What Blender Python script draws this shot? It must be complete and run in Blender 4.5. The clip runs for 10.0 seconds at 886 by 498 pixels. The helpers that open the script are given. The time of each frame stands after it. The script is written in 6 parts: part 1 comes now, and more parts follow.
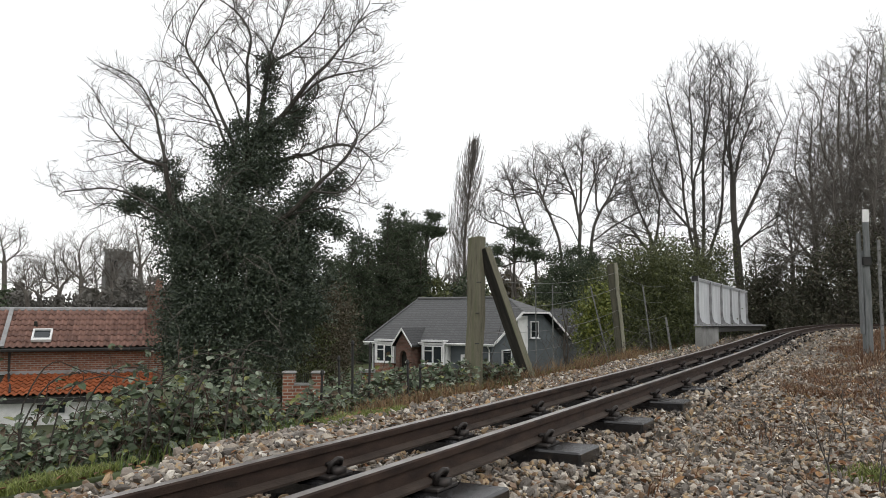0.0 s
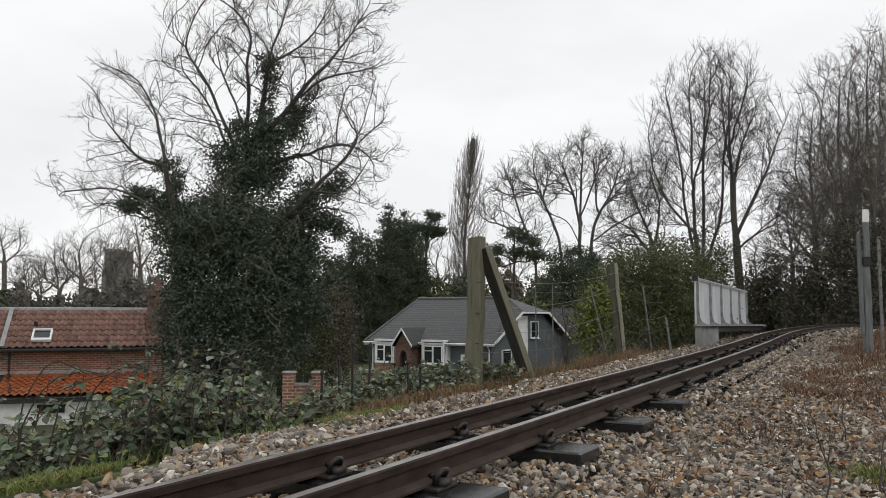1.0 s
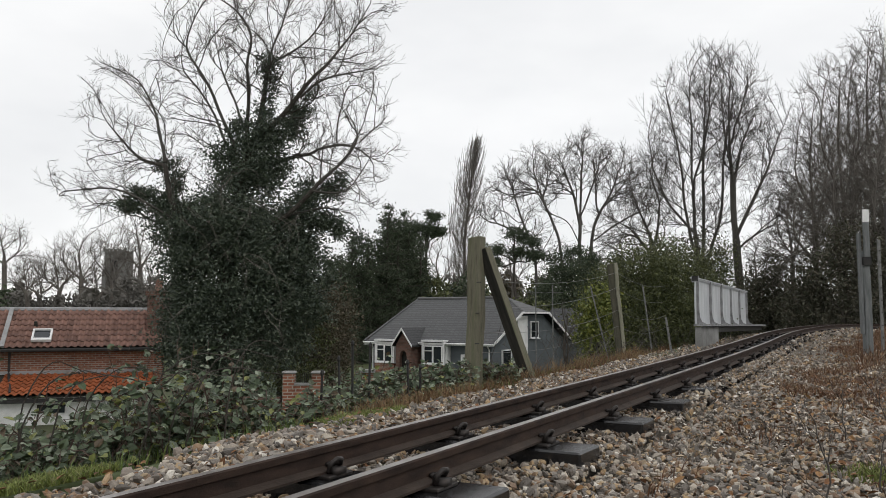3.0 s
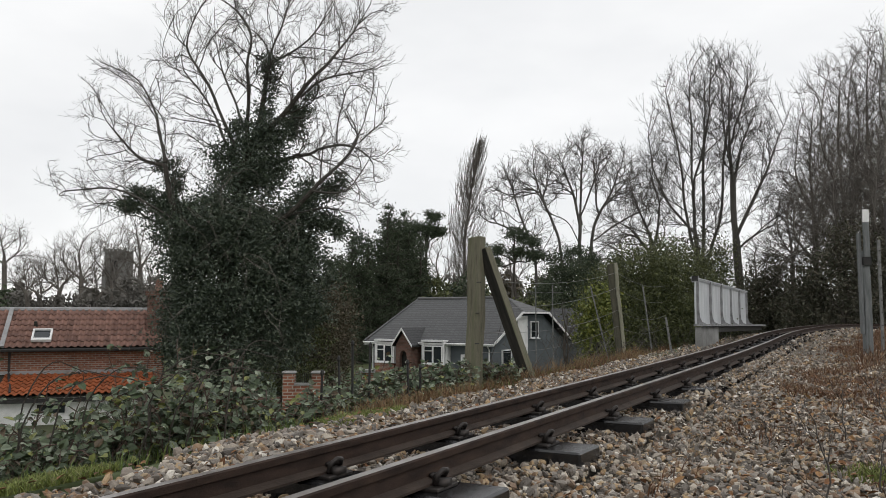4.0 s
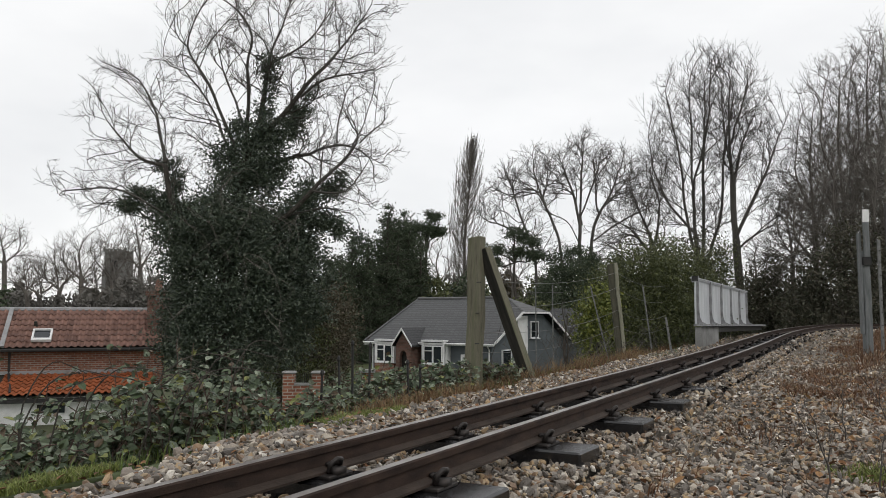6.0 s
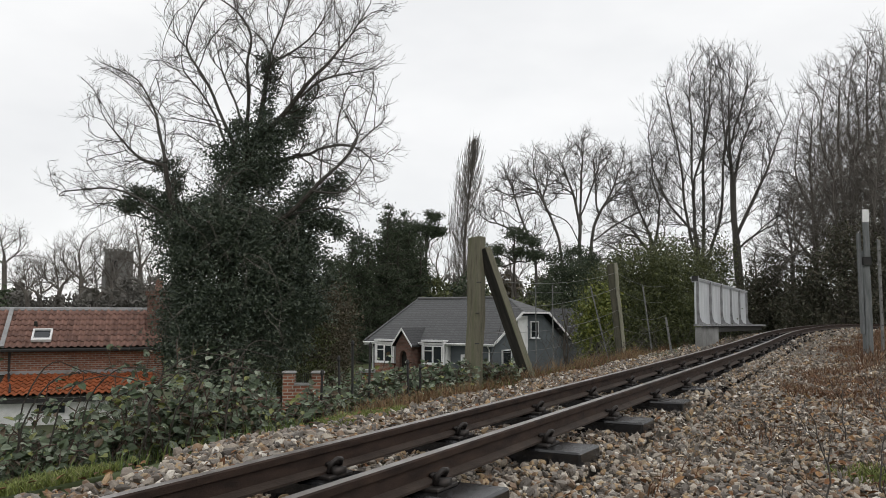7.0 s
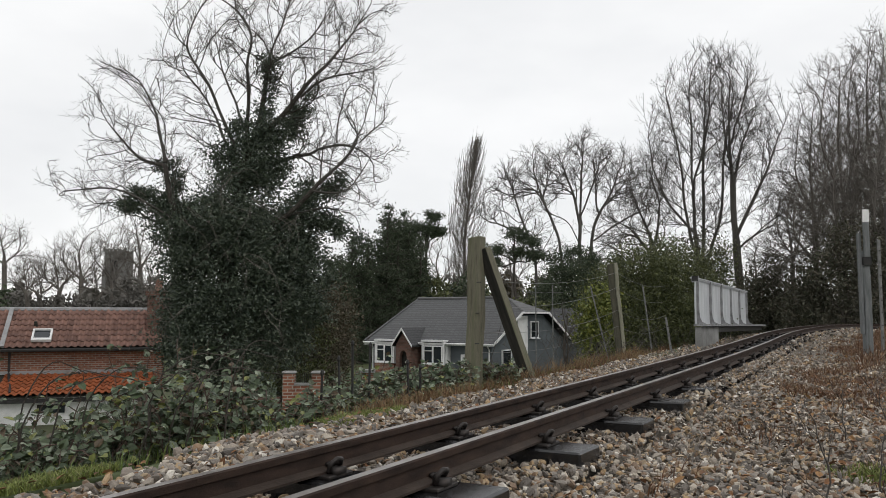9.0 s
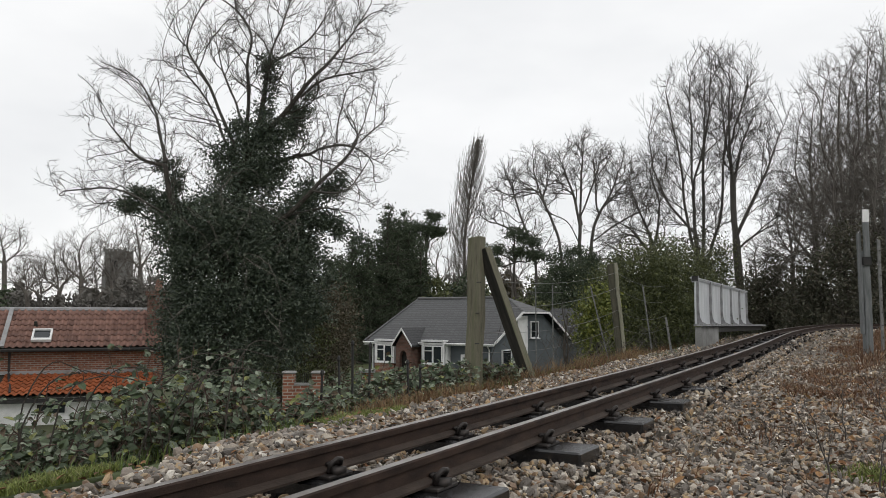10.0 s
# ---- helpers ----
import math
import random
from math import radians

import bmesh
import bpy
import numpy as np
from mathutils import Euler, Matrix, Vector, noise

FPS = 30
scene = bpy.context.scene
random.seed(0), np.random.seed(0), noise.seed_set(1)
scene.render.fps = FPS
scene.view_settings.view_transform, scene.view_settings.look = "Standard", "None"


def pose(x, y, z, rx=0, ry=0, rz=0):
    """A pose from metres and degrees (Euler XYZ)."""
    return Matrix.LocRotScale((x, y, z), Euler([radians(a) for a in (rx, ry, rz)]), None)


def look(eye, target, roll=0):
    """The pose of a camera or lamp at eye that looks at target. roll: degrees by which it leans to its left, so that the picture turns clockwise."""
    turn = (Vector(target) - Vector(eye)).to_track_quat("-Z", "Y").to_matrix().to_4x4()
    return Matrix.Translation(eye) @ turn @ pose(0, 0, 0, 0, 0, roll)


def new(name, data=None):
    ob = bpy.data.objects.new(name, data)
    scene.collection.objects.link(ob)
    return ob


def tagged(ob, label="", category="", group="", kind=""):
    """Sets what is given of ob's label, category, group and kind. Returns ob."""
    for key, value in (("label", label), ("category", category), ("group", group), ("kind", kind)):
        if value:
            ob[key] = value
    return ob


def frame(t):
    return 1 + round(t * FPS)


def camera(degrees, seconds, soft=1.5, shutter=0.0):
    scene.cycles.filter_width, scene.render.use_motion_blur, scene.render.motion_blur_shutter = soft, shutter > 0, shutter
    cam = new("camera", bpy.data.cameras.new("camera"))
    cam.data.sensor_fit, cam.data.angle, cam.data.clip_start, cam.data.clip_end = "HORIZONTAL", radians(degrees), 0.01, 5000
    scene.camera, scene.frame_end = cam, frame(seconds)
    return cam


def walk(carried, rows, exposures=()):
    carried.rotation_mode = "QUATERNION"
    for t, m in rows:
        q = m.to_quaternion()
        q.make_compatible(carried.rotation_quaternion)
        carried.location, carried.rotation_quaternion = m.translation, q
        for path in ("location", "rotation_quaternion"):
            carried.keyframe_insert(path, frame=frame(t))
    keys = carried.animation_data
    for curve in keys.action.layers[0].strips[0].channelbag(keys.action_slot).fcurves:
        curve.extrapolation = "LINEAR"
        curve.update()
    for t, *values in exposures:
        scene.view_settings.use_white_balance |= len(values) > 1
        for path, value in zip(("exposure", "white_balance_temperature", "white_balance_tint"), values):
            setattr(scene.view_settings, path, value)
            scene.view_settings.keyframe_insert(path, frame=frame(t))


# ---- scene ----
cam = camera(57, 10.0, soft=0.9)
cam.location = (0, 0, 1)
EYE = pose(0, 0, 1.0, 90 + 4.63, 0, 0)
walk(cam, [(0, EYE), (10.0, EYE)], exposures=[(0, 0.29), (0.2, 0.13), (0.5, 0.05), (10.0, 0.05)])

# ---- overcast daylight ----
world = bpy.data.worlds.new("overcast_sky")
scene.world = world
world.use_nodes = True
wn, wl = world.node_tree.nodes, world.node_tree.links
wn.clear()
sky = wn.new("ShaderNodeTexSky")
sky.sky_type, sky.sun_disc = "NISHITA", False
sky.sun_elevation, sky.sun_rotation = radians(32), radians(200)
dim = wn.new("ShaderNodeVectorMath")
dim.operation = "SCALE"
dim.inputs["Scale"].default_value = 0.1
wl.new(sky.outputs[0], dim.inputs[0])
wc = wn.new("ShaderNodeTexCoord")
wm = wn.new("ShaderNodeMapping")
wm.inputs["Scale"].default_value = (1.2, 1.2, 3.2)
wl.new(wc.outputs["Generated"], wm.inputs["Vector"])
wno = wn.new("ShaderNodeTexNoise")
wno.inputs["Scale"].default_value = 2.2
wno.inputs["Detail"].default_value = 5
wno.inputs["Roughness"].default_value = 0.5
wl.new(wm.outputs[0], wno.inputs["Vector"])
wr = wn.new("ShaderNodeValToRGB")
wr.color_ramp.elements[0].position, wr.color_ramp.elements[0].color = 0.25, (0.80, 0.81, 0.825, 1)
wr.color_ramp.elements[1].position, wr.color_ramp.elements[1].color = 0.7, (1.0, 1.0, 1.0, 1)
wl.new(wno.outputs["Fac"], wr.inputs["Fac"])
wx = wn.new("ShaderNodeMix")
wx.data_type = "RGBA"
wx.inputs["Factor"].default_value = 0.95
wl.new(dim.outputs[0], wx.inputs["A"])
wl.new(wr.outputs["Color"], wx.inputs["B"])
wb = wn.new("ShaderNodeBackground")
wb.inputs["Strength"].default_value = 1.0
wl.new(wx.outputs["Result"], wb.inputs["Color"])
wo = wn.new("ShaderNodeOutputWorld")
wl.new(wb.outputs[0], wo.inputs["Surface"])

sun = new("sun", bpy.data.lights.new("sun", "SUN"))
sun.data.energy, sun.data.angle, sun.data.color = 0.6, radians(40), (1.0, 0.97, 0.93)
sun.matrix_basis = look((0, 0, 20), (-7, 9, 8))


# ---- materials ----
def mat(name, cols, scale=8.0, rough=0.8, bump=0.2, island=None, fine=60.0, metal=0.0, spec=0.4, objrand=0.0, stretch=(1, 1, 1), trans=0.0):
    """Two scales of noise mix the colours; island: colours picked piece by piece."""
    m = bpy.data.materials.new(name)
    m.use_nodes = True
    n, l = m.node_tree.nodes, m.node_tree.links
    b = n["Principled BSDF"]
    b.inputs["Roughness"].default_value = rough
    b.inputs["Metallic"].default_value = metal
    b.inputs["Specular IOR Level"].default_value = spec
    tc = n.new("ShaderNodeTexCoord")
    mp = n.new("ShaderNodeMapping")
    mp.inputs["Scale"].default_value = stretch
    l.new(tc.outputs["Object"], mp.inputs["Vector"])
    n1 = n.new("ShaderNodeTexNoise")
    n1.inputs["Scale"].default_value, n1.inputs["Detail"].default_value = scale, 5
    n2 = n.new("ShaderNodeTexNoise")
    n2.inputs["Scale"].default_value, n2.inputs["Detail"].default_value = fine, 3
    l.new(mp.outputs[0], n1.inputs["Vector"])
    l.new(mp.outputs[0], n2.inputs["Vector"])
    r1 = n.new("ShaderNodeValToRGB")
    e = r1.color_ramp.elements
    e[0].position, e[1].position = 0.3, 0.7
    e[0].color, e[1].color = (*cols[0], 1), (*cols[-1], 1)
    for i, c in enumerate(cols[1:-1]):
        q = e.new(0.3 + 0.4 * (i + 1) / (len(cols) - 1))
        q.color = (*c, 1)
    l.new(n1.outputs["Fac"], r1.inputs["Fac"])
    last = r1.outputs["Color"]
    if island:
        g = n.new("ShaderNodeNewGeometry")
        r2 = n.new("ShaderNodeValToRGB")
        r2.color_ramp.interpolation = "CONSTANT"
        e = r2.color_ramp.elements
        e[0].position, e[0].color = 0, (*island[0], 1)
        e[1].position, e[1].color = 1 / len(island), (*island[1], 1)
        for i, c in enumerate(island[2:]):
            q = e.new((i + 2) / len(island))
            q.color = (*c, 1)
        l.new(g.outputs["Random Per Island"], r2.inputs["Fac"])
        mx = n.new("ShaderNodeMix")
        mx.data_type = "RGBA"
        mx.inputs["Factor"].default_value = 0.72
        l.new(last, mx.inputs["A"])
        l.new(r2.outputs["Color"], mx.inputs["B"])
        last = mx.outputs["Result"]
    hs = n.new("ShaderNodeHueSaturation")
    l.new(last, hs.inputs["Color"])
    mr = n.new("ShaderNodeMapRange")
    mr.inputs["To Min"].default_value, mr.inputs["To Max"].default_value = 0.72, 1.28
    l.new(n2.outputs["Fac"], mr.inputs["Value"])
    val = mr.outputs[0]
    if objrand:
        oi = n.new("ShaderNodeObjectInfo")
        m2 = n.new("ShaderNodeMapRange")
        m2.inputs["To Min"].default_value, m2.inputs["To Max"].default_value = 1 - objrand, 1 + objrand
        l.new(oi.outputs["Random"], m2.inputs["Value"])
        mu = n.new("ShaderNodeMath")
        mu.operation = "MULTIPLY"
        l.new(val, mu.inputs[0])
        l.new(m2.outputs[0], mu.inputs[1])
        val = mu.outputs[0]
    l.new(val, hs.inputs["Value"])
    l.new(hs.outputs[0], b.inputs["Base Color"])
    if bump:
        bp = n.new("ShaderNodeBump")
        bp.inputs["Strength"].default_value, bp.inputs["Distance"].default_value = bump, 0.01
        l.new(n2.outputs["Fac"], bp.inputs["Height"])
        l.new(bp.outputs[0], b.inputs["Normal"])
    return m


def brick_mat(name, c1, c2, mortar, bw=0.225, bh=0.075, gap=0.006, rough=0.9, spec=0.4):
    """Courses on upright walls, from the object's own x + y and z."""
    m = bpy.data.materials.new(name)
    m.use_nodes = True
    n, l = m.node_tree.nodes, m.node_tree.links
    b = n["Principled BSDF"]
    b.inputs["Roughness"].default_value = rough
    b.inputs["Specular IOR Level"].default_value = spec
    tc, sp, ad, cb = n.new("ShaderNodeTexCoord"), n.new("ShaderNodeSeparateXYZ"), n.new("ShaderNodeMath"), n.new("ShaderNodeCombineXYZ")
    l.new(tc.outputs["Object"], sp.inputs[0])
    l.new(sp.outputs["X"], ad.inputs[0])
    l.new(sp.outputs["Y"], ad.inputs[1])
    l.new(ad.outputs[0], cb.inputs["X"])
    l.new(sp.outputs["Z"], cb.inputs["Y"])
    t = n.new("ShaderNodeTexBrick")
    t.inputs["Scale"].default_value = 1.0
    t.inputs["Color1"].default_value, t.inputs["Color2"].default_value, t.inputs["Mortar"].default_value = (*c1, 1), (*c2, 1), (*mortar, 1)
    t.inputs["Brick Width"].default_value, t.inputs["Row Height"].default_value, t.inputs["Mortar Size"].default_value = bw, bh, gap
    l.new(cb.outputs[0], t.inputs["Vector"])
    no = n.new("ShaderNodeTexNoise")
    no.inputs["Scale"].default_value, no.inputs["Detail"].default_value = 3.0, 5
    l.new(tc.outputs["Object"], no.inputs["Vector"])
    mr = n.new("ShaderNodeMapRange")
    mr.inputs["To Min"].default_value, mr.inputs["To Max"].default_value = 0.55, 1.4
    l.new(no.outputs["Fac"], mr.inputs["Value"])
    hs = n.new("ShaderNodeHueSaturation")
    l.new(t.outputs["Color"], hs.inputs["Color"])
    l.new(mr.outputs[0], hs.inputs["Value"])
    l.new(hs.outputs[0], b.inputs["Base Color"])
    bp = n.new("ShaderNodeBump")
    bp.invert = True
    bp.inputs["Strength"].default_value, bp.inputs["Distance"].default_value = 0.5, 0.01
    l.new(t.outputs["Fac"], bp.inputs["Height"])
    l.new(bp.outputs[0], b.inputs["Normal"])
    return m


M_EARTH = mat("earth_and_turf", [(0.035, 0.03, 0.018), (0.05, 0.06, 0.02), (0.06, 0.085, 0.022)], 0.7, 0.95, 0.6, fine=14)
M_STONE = mat("flint_ballast", [(0.17, 0.135, 0.1), (0.39, 0.33, 0.26)], 14, 0.65, 0.4, fine=140,
              island=[(0.31, 0.275, 0.23), (0.055, 0.053, 0.053), (0.44, 0.39, 0.32), (0.22, 0.125, 0.06), (0.17, 0.155, 0.14), (0.38, 0.255, 0.125), (0.08, 0.072, 0.068),
                      (0.24, 0.225, 0.205), (0.72, 0.68, 0.61), (0.27, 0.235, 0.2), (0.175, 0.105, 0.062), (0.42, 0.32, 0.2), (0.045, 0.045, 0.047), (0.21, 0.18, 0.155)])
M_RUST = mat("rusted_rail_steel", [(0.018, 0.0115, 0.009), (0.05, 0.031, 0.023)], 9, 0.75, 0.3, fine=120, metal=0.0, spec=0.2, stretch=(1, 1, 3))
M_HEAD = mat("worn_rail_head", [(0.14, 0.12, 0.11), (0.3, 0.275, 0.26)], 9, 0.32, 0.1, fine=160, metal=0.5)
# rail steel a little lighter, painting in skylight caught by the foot
M_FOOT = mat("sky_lit_rail_foot", [(0.026, 0.018, 0.014), (0.056, 0.04, 0.031)], 9, 0.7, 0.3, fine=90, spec=0.25, stretch=(1, 1, 3))
M_SLEEPER = mat("black_plastic_sleeper", [(0.006, 0.006, 0.0065), (0.016, 0.016, 0.017)], 7, 0.22, 0.12, fine=90, spec=0.6)
M_CLIP = mat("dark_steel_clip", [(0.02, 0.018, 0.017), (0.06, 0.05, 0.045)], 20, 0.55, 0.2, metal=0.4)
M_OAK = mat("weathered_fence_timber", [(0.085, 0.08, 0.055), (0.15, 0.14, 0.1), (0.1, 0.105, 0.06)], 5, 0.9, 0.6, fine=40, stretch=(6, 6, 0.5))
# dark timber; on the brace it stands for shade on the turned-away faces
M_OAKD = mat("dark_timber_and_brace_shade", [(0.014, 0.013, 0.011), (0.036, 0.033, 0.026)], 5, 0.9, 0.5, fine=40, stretch=(6, 6, 0.5))
M_OAKM = mat("mossy_grey_timber", [(0.05, 0.048, 0.034), (0.085, 0.08, 0.056)], 5, 0.9, 0.5, fine=40, stretch=(6, 6, 0.5))
M_OAKP = mat("pale_timber", [(0.17, 0.165, 0.12), (0.27, 0.26, 0.2)], 5, 0.9, 0.5, fine=40, stretch=(6, 6, 0.5))
M_GREYPOST = mat("grey_weathered_board", [(0.1, 0.108, 0.108), (0.18, 0.188, 0.188)], 6, 0.85, 0.3, fine=40, stretch=(4, 4, 0.5))
M_WHITE = mat("white_paint", [(0.62, 0.62, 0.61), (0.8, 0.8, 0.79)], 3, 0.5, 0.05)
M_GIRDER = mat("pale_grey_girder_paint", [(0.40, 0.415, 0.43), (0.58, 0.595, 0.61)], 2.2, 0.5, 0.08, stretch=(2, 2, 0.6))
M_GIRDERD = mat("dirty_girder_edge_paint", [(0.14, 0.14, 0.14), (0.36, 0.36, 0.37)], 6, 0.6, 0.1)
M_CONC = mat("grey_concrete", [(0.16, 0.16, 0.155), (0.3, 0.3, 0.29)], 4, 0.9, 0.4)
M_IRON = mat("dark_iron", [(0.012, 0.012, 0.012), (0.03, 0.028, 0.026)], 10, 0.6, 0.1)
M_GALV = mat("galvanised_wire", [(0.12, 0.12, 0.115), (0.22, 0.22, 0.215)], 20, 0.6, 0.0, metal=0.3)
M_BARK = mat("grey_brown_bark", [(0.035, 0.03, 0.025), (0.075, 0.065, 0.055)], 6, 0.95, 0.5, stretch=(3, 3, 0.6))
# pale twigs, lightened further so that far trees carry painted haze
M_TWIG = mat("pale_and_hazed_twigs", [(0.09, 0.08, 0.07), (0.16, 0.144, 0.126)], 1.5, 0.9, 0.0)
M_TWIGD = mat("brown_winter_twigs", [(0.05, 0.046, 0.041), (0.098, 0.089, 0.079)], 1.5, 0.9, 0.0)
M_IVY = mat("ivy_leaves", [(0.038, 0.053, 0.036), (0.066, 0.084, 0.053)], 0.8, 0.45, 0.0,
            island=[(0.04, 0.057, 0.038), (0.058, 0.077, 0.048), (0.077, 0.098, 0.062), (0.047, 0.064, 0.05), (0.11, 0.13, 0.092), (0.032, 0.046, 0.032)])
M_CONIFER = mat("dark_conifer_needles", [(0.034, 0.05, 0.027), (0.068, 0.086, 0.046)], 0.5, 0.7, 0.0,
                island=[(0.036, 0.053, 0.03), (0.052, 0.072, 0.038), (0.072, 0.092, 0.05), (0.046, 0.058, 0.036)])
M_BRAMBLE = mat("bramble_leaves", [(0.03, 0.05, 0.02), (0.07, 0.1, 0.04)], 3, 0.5, 0.0,
                island=[(0.05, 0.072, 0.038), (0.075, 0.106, 0.052), (0.14, 0.185, 0.105), (0.042, 0.058, 0.034), (0.23, 0.27, 0.19), (0.085, 0.112, 0.066),
                        (0.04, 0.056, 0.034), (0.23, 0.24, 0.07), (0.105, 0.13, 0.09), (0.065, 0.072, 0.042), (0.27, 0.3, 0.23), (0.1, 0.055, 0.035)])
M_LAUREL = mat("olive_evergreen_leaves", [(0.05, 0.06, 0.02), (0.1, 0.11, 0.034)], 0.7, 0.5, 0.0,
               island=[(0.046, 0.058, 0.02), (0.074, 0.087, 0.027), (0.115, 0.126, 0.04), (0.056, 0.067, 0.028)])
M_LIME = mat("yellow_green_leaves", [(0.1, 0.12, 0.02), (0.17, 0.19, 0.035)], 1.0, 0.5, 0.0, island=[(0.08, 0.1, 0.018), (0.12, 0.135, 0.024), (0.17, 0.18, 0.034), (0.06, 0.08, 0.018)])
M_BROWNLEAF = mat("brown_hedge_leaves", [(0.066, 0.056, 0.038), (0.115, 0.094, 0.062)], 0.8, 0.8, 0.0, island=[(0.066, 0.058, 0.04), (0.098, 0.08, 0.052), (0.072, 0.072, 0.04), (0.122, 0.098, 0.068)])
M_GRASS = mat("green_grass", [(0.06, 0.085, 0.022), (0.11, 0.14, 0.04)], 2, 0.7, 0.0, island=[(0.08, 0.12, 0.028), (0.11, 0.16, 0.035), (0.17, 0.19, 0.06), (0.06, 0.085, 0.024)])
M_MOSS = mat("yellow_green_moss_grass", [(0.11, 0.14, 0.03), (0.19, 0.22, 0.05)], 2, 0.7, 0.0, island=[(0.11, 0.145, 0.03), (0.16, 0.195, 0.042), (0.21, 0.225, 0.075), (0.075, 0.1, 0.026), (0.13, 0.11, 0.055)])
M_DRY = mat("dead_grass", [(0.12, 0.08, 0.04), (0.24, 0.17, 0.09)], 2, 0.9, 0.0, island=[(0.13, 0.07, 0.035), (0.22, 0.15, 0.075), (0.17, 0.085, 0.045), (0.28, 0.21, 0.12), (0.1, 0.06, 0.035)])
M_RUSTWEED = mat("rust_brown_weeds", [(0.09, 0.045, 0.025), (0.18, 0.1, 0.055)], 2, 0.9, 0.0, island=[(0.1, 0.045, 0.025), (0.16, 0.075, 0.038), (0.2, 0.13, 0.075), (0.075, 0.04, 0.028), (0.14, 0.1, 0.06)])
M_BED = mat("dirty_fine_gravel", [(0.05, 0.04, 0.03), (0.1, 0.085, 0.065), (0.17, 0.145, 0.12)], 30, 0.95, 0.8, fine=120)
M_DEADLEAF = mat("fallen_leaves", [(0.14, 0.06, 0.025), (0.28, 0.14, 0.05)], 12, 0.7, 0.1, island=[(0.12, 0.055, 0.026), (0.17, 0.08, 0.035), (0.25, 0.14, 0.055), (0.08, 0.042, 0.026)])
M_SLATE = brick_mat("slate_roof", (0.016, 0.017, 0.019), (0.036, 0.037, 0.04), (0.005, 0.005, 0.005), 0.3, 0.13, 0.026, 0.36, 0.38)
M_RIDGE = mat("grey_ridge_tile", [(0.07, 0.07, 0.07), (0.13, 0.13, 0.13)], 3, 0.6, 0.1)
M_RENDER = mat("grey_blue_render", [(0.085, 0.098, 0.105), (0.115, 0.13, 0.14)], 2, 0.85, 0.1)
M_BRICK = brick_mat("red_brick", (0.17, 0.065, 0.04), (0.27, 0.11, 0.065), (0.3, 0.27, 0.23), 0.225, 0.075, 0.011)
M_BRICKD = brick_mat("old_dark_brick", (0.10, 0.055, 0.042), (0.15, 0.08, 0.06), (0.14, 0.12, 0.1))
M_PANTILE = mat("weathered_red_pantile", [(0.10, 0.058, 0.048), (0.21, 0.115, 0.088), (0.27, 0.19, 0.15)], 1.6, 0.85, 0.3, fine=25, objrand=0.25)
M_PANTILEO = mat("orange_pantile", [(0.24, 0.06, 0.018), (0.36, 0.11, 0.035)], 1.2, 0.8, 0.3, fine=25, objrand=0.2)
M_LEAD = mat("lead_flashing", [(0.2, 0.2, 0.2), (0.32, 0.32, 0.32)], 3, 0.6, 0.1)
# grey-brown woods with distance haze mixed into the base colour
M_FARWOOD = mat("hazed_distant_woods", [(0.1, 0.094, 0.084), (0.16, 0.15, 0.135)], 0.3, 0.9, 0.0)
# grey flint, its base colour raised to paint in haze over the tower
M_FLINTWALL = mat("hazed_flint_masonry", [(0.13, 0.13, 0.126), (0.2, 0.197, 0.185)], 0.5, 0.95, 0.5, fine=5)
M_LAWN = mat("garden_lawn", [(0.018, 0.032, 0.01), (0.035, 0.055, 0.015)], 0.8, 0.9, 0.4, fine=20)
M_GLASS = bpy.data.materials.new("window_glass")
M_GLASS.use_nodes = True
_g = M_GLASS.node_tree.nodes["Principled BSDF"]
_g.inputs["Base Color"].default_value, _g.inputs["Roughness"].default_value = (0.02, 0.025, 0.03, 1), 0.05


# ---- mesh helpers ----
class Geo:
    def __init__(self):
        self.v, self.f = [], []

    def box(self, a, b, m=None):
        """A box between two corners, with the pose m."""
        i = len(self.v)
        c = [Vector((x, y, z)) for z in (a[2], b[2]) for y in (a[1], b[1]) for x in (a[0], b[0])]
        self.v += [tuple(m @ q) if m else tuple(q) for q in c]
        self.f += [tuple(i + k for k in q) for q in ((0, 2, 3, 1), (4, 5, 7, 6), (0, 1, 5, 4), (2, 6, 7, 3), (0, 4, 6, 2), (1, 3, 7, 5))]
        return self

    def poly(self, pts, thick):
        """A slab: the polygon and its copy, pushed by the vector thick."""
        i, n, t = len(self.v), len(pts), Vector(thick)
        self.v += [tuple(p) for p in pts] + [tuple(Vector(p) + t) for p in pts]
        self.f += [tuple(range(i, i + n)), tuple(reversed(range(i + n, i + 2 * n)))]
        self.f += [(i + (k + 1) % n, i + k, i + n + k, i + n + (k + 1) % n) for k in range(n)]
        return self

    def tube(self, pts, radii, sides=4):
        i, n = len(self.v), len(pts)
        for k in range(n):
            d = (pts[min(k + 1, n - 1)] - pts[max(k - 1, 0)])
            d = d.normalized() if d.length > 1e-9 else Vector((0, 0, 1))
            a = d.cross(Vector((0.31, 0.95, 0.05)))
            a = a.normalized() if a.length > 1e-6 else Vector((1, 0, 0))
            b = d.cross(a)
            for s in range(sides):
                t = 2 * math.pi * s / sides
                self.v.append(tuple(pts[k] + (a * math.cos(t) + b * math.sin(t)) * radii[k]))
        for k in range(n - 1):
            for s in range(sides):
                p, q = i + k * sides + s, i + k * sides + (s + 1) % sides
                self.f.append((p, q, q + sides, p + sides))
        if sides > 3:
            self.f.append(tuple(reversed(range(i, i + sides))))
            self.f.append(tuple(range(i + (n - 1) * sides, i + n * sides)))
        return self

    def mesh(self, name, smooth=False):
        me = bpy.data.meshes.new(name)
        me.from_pydata(self.v, [], self.f)
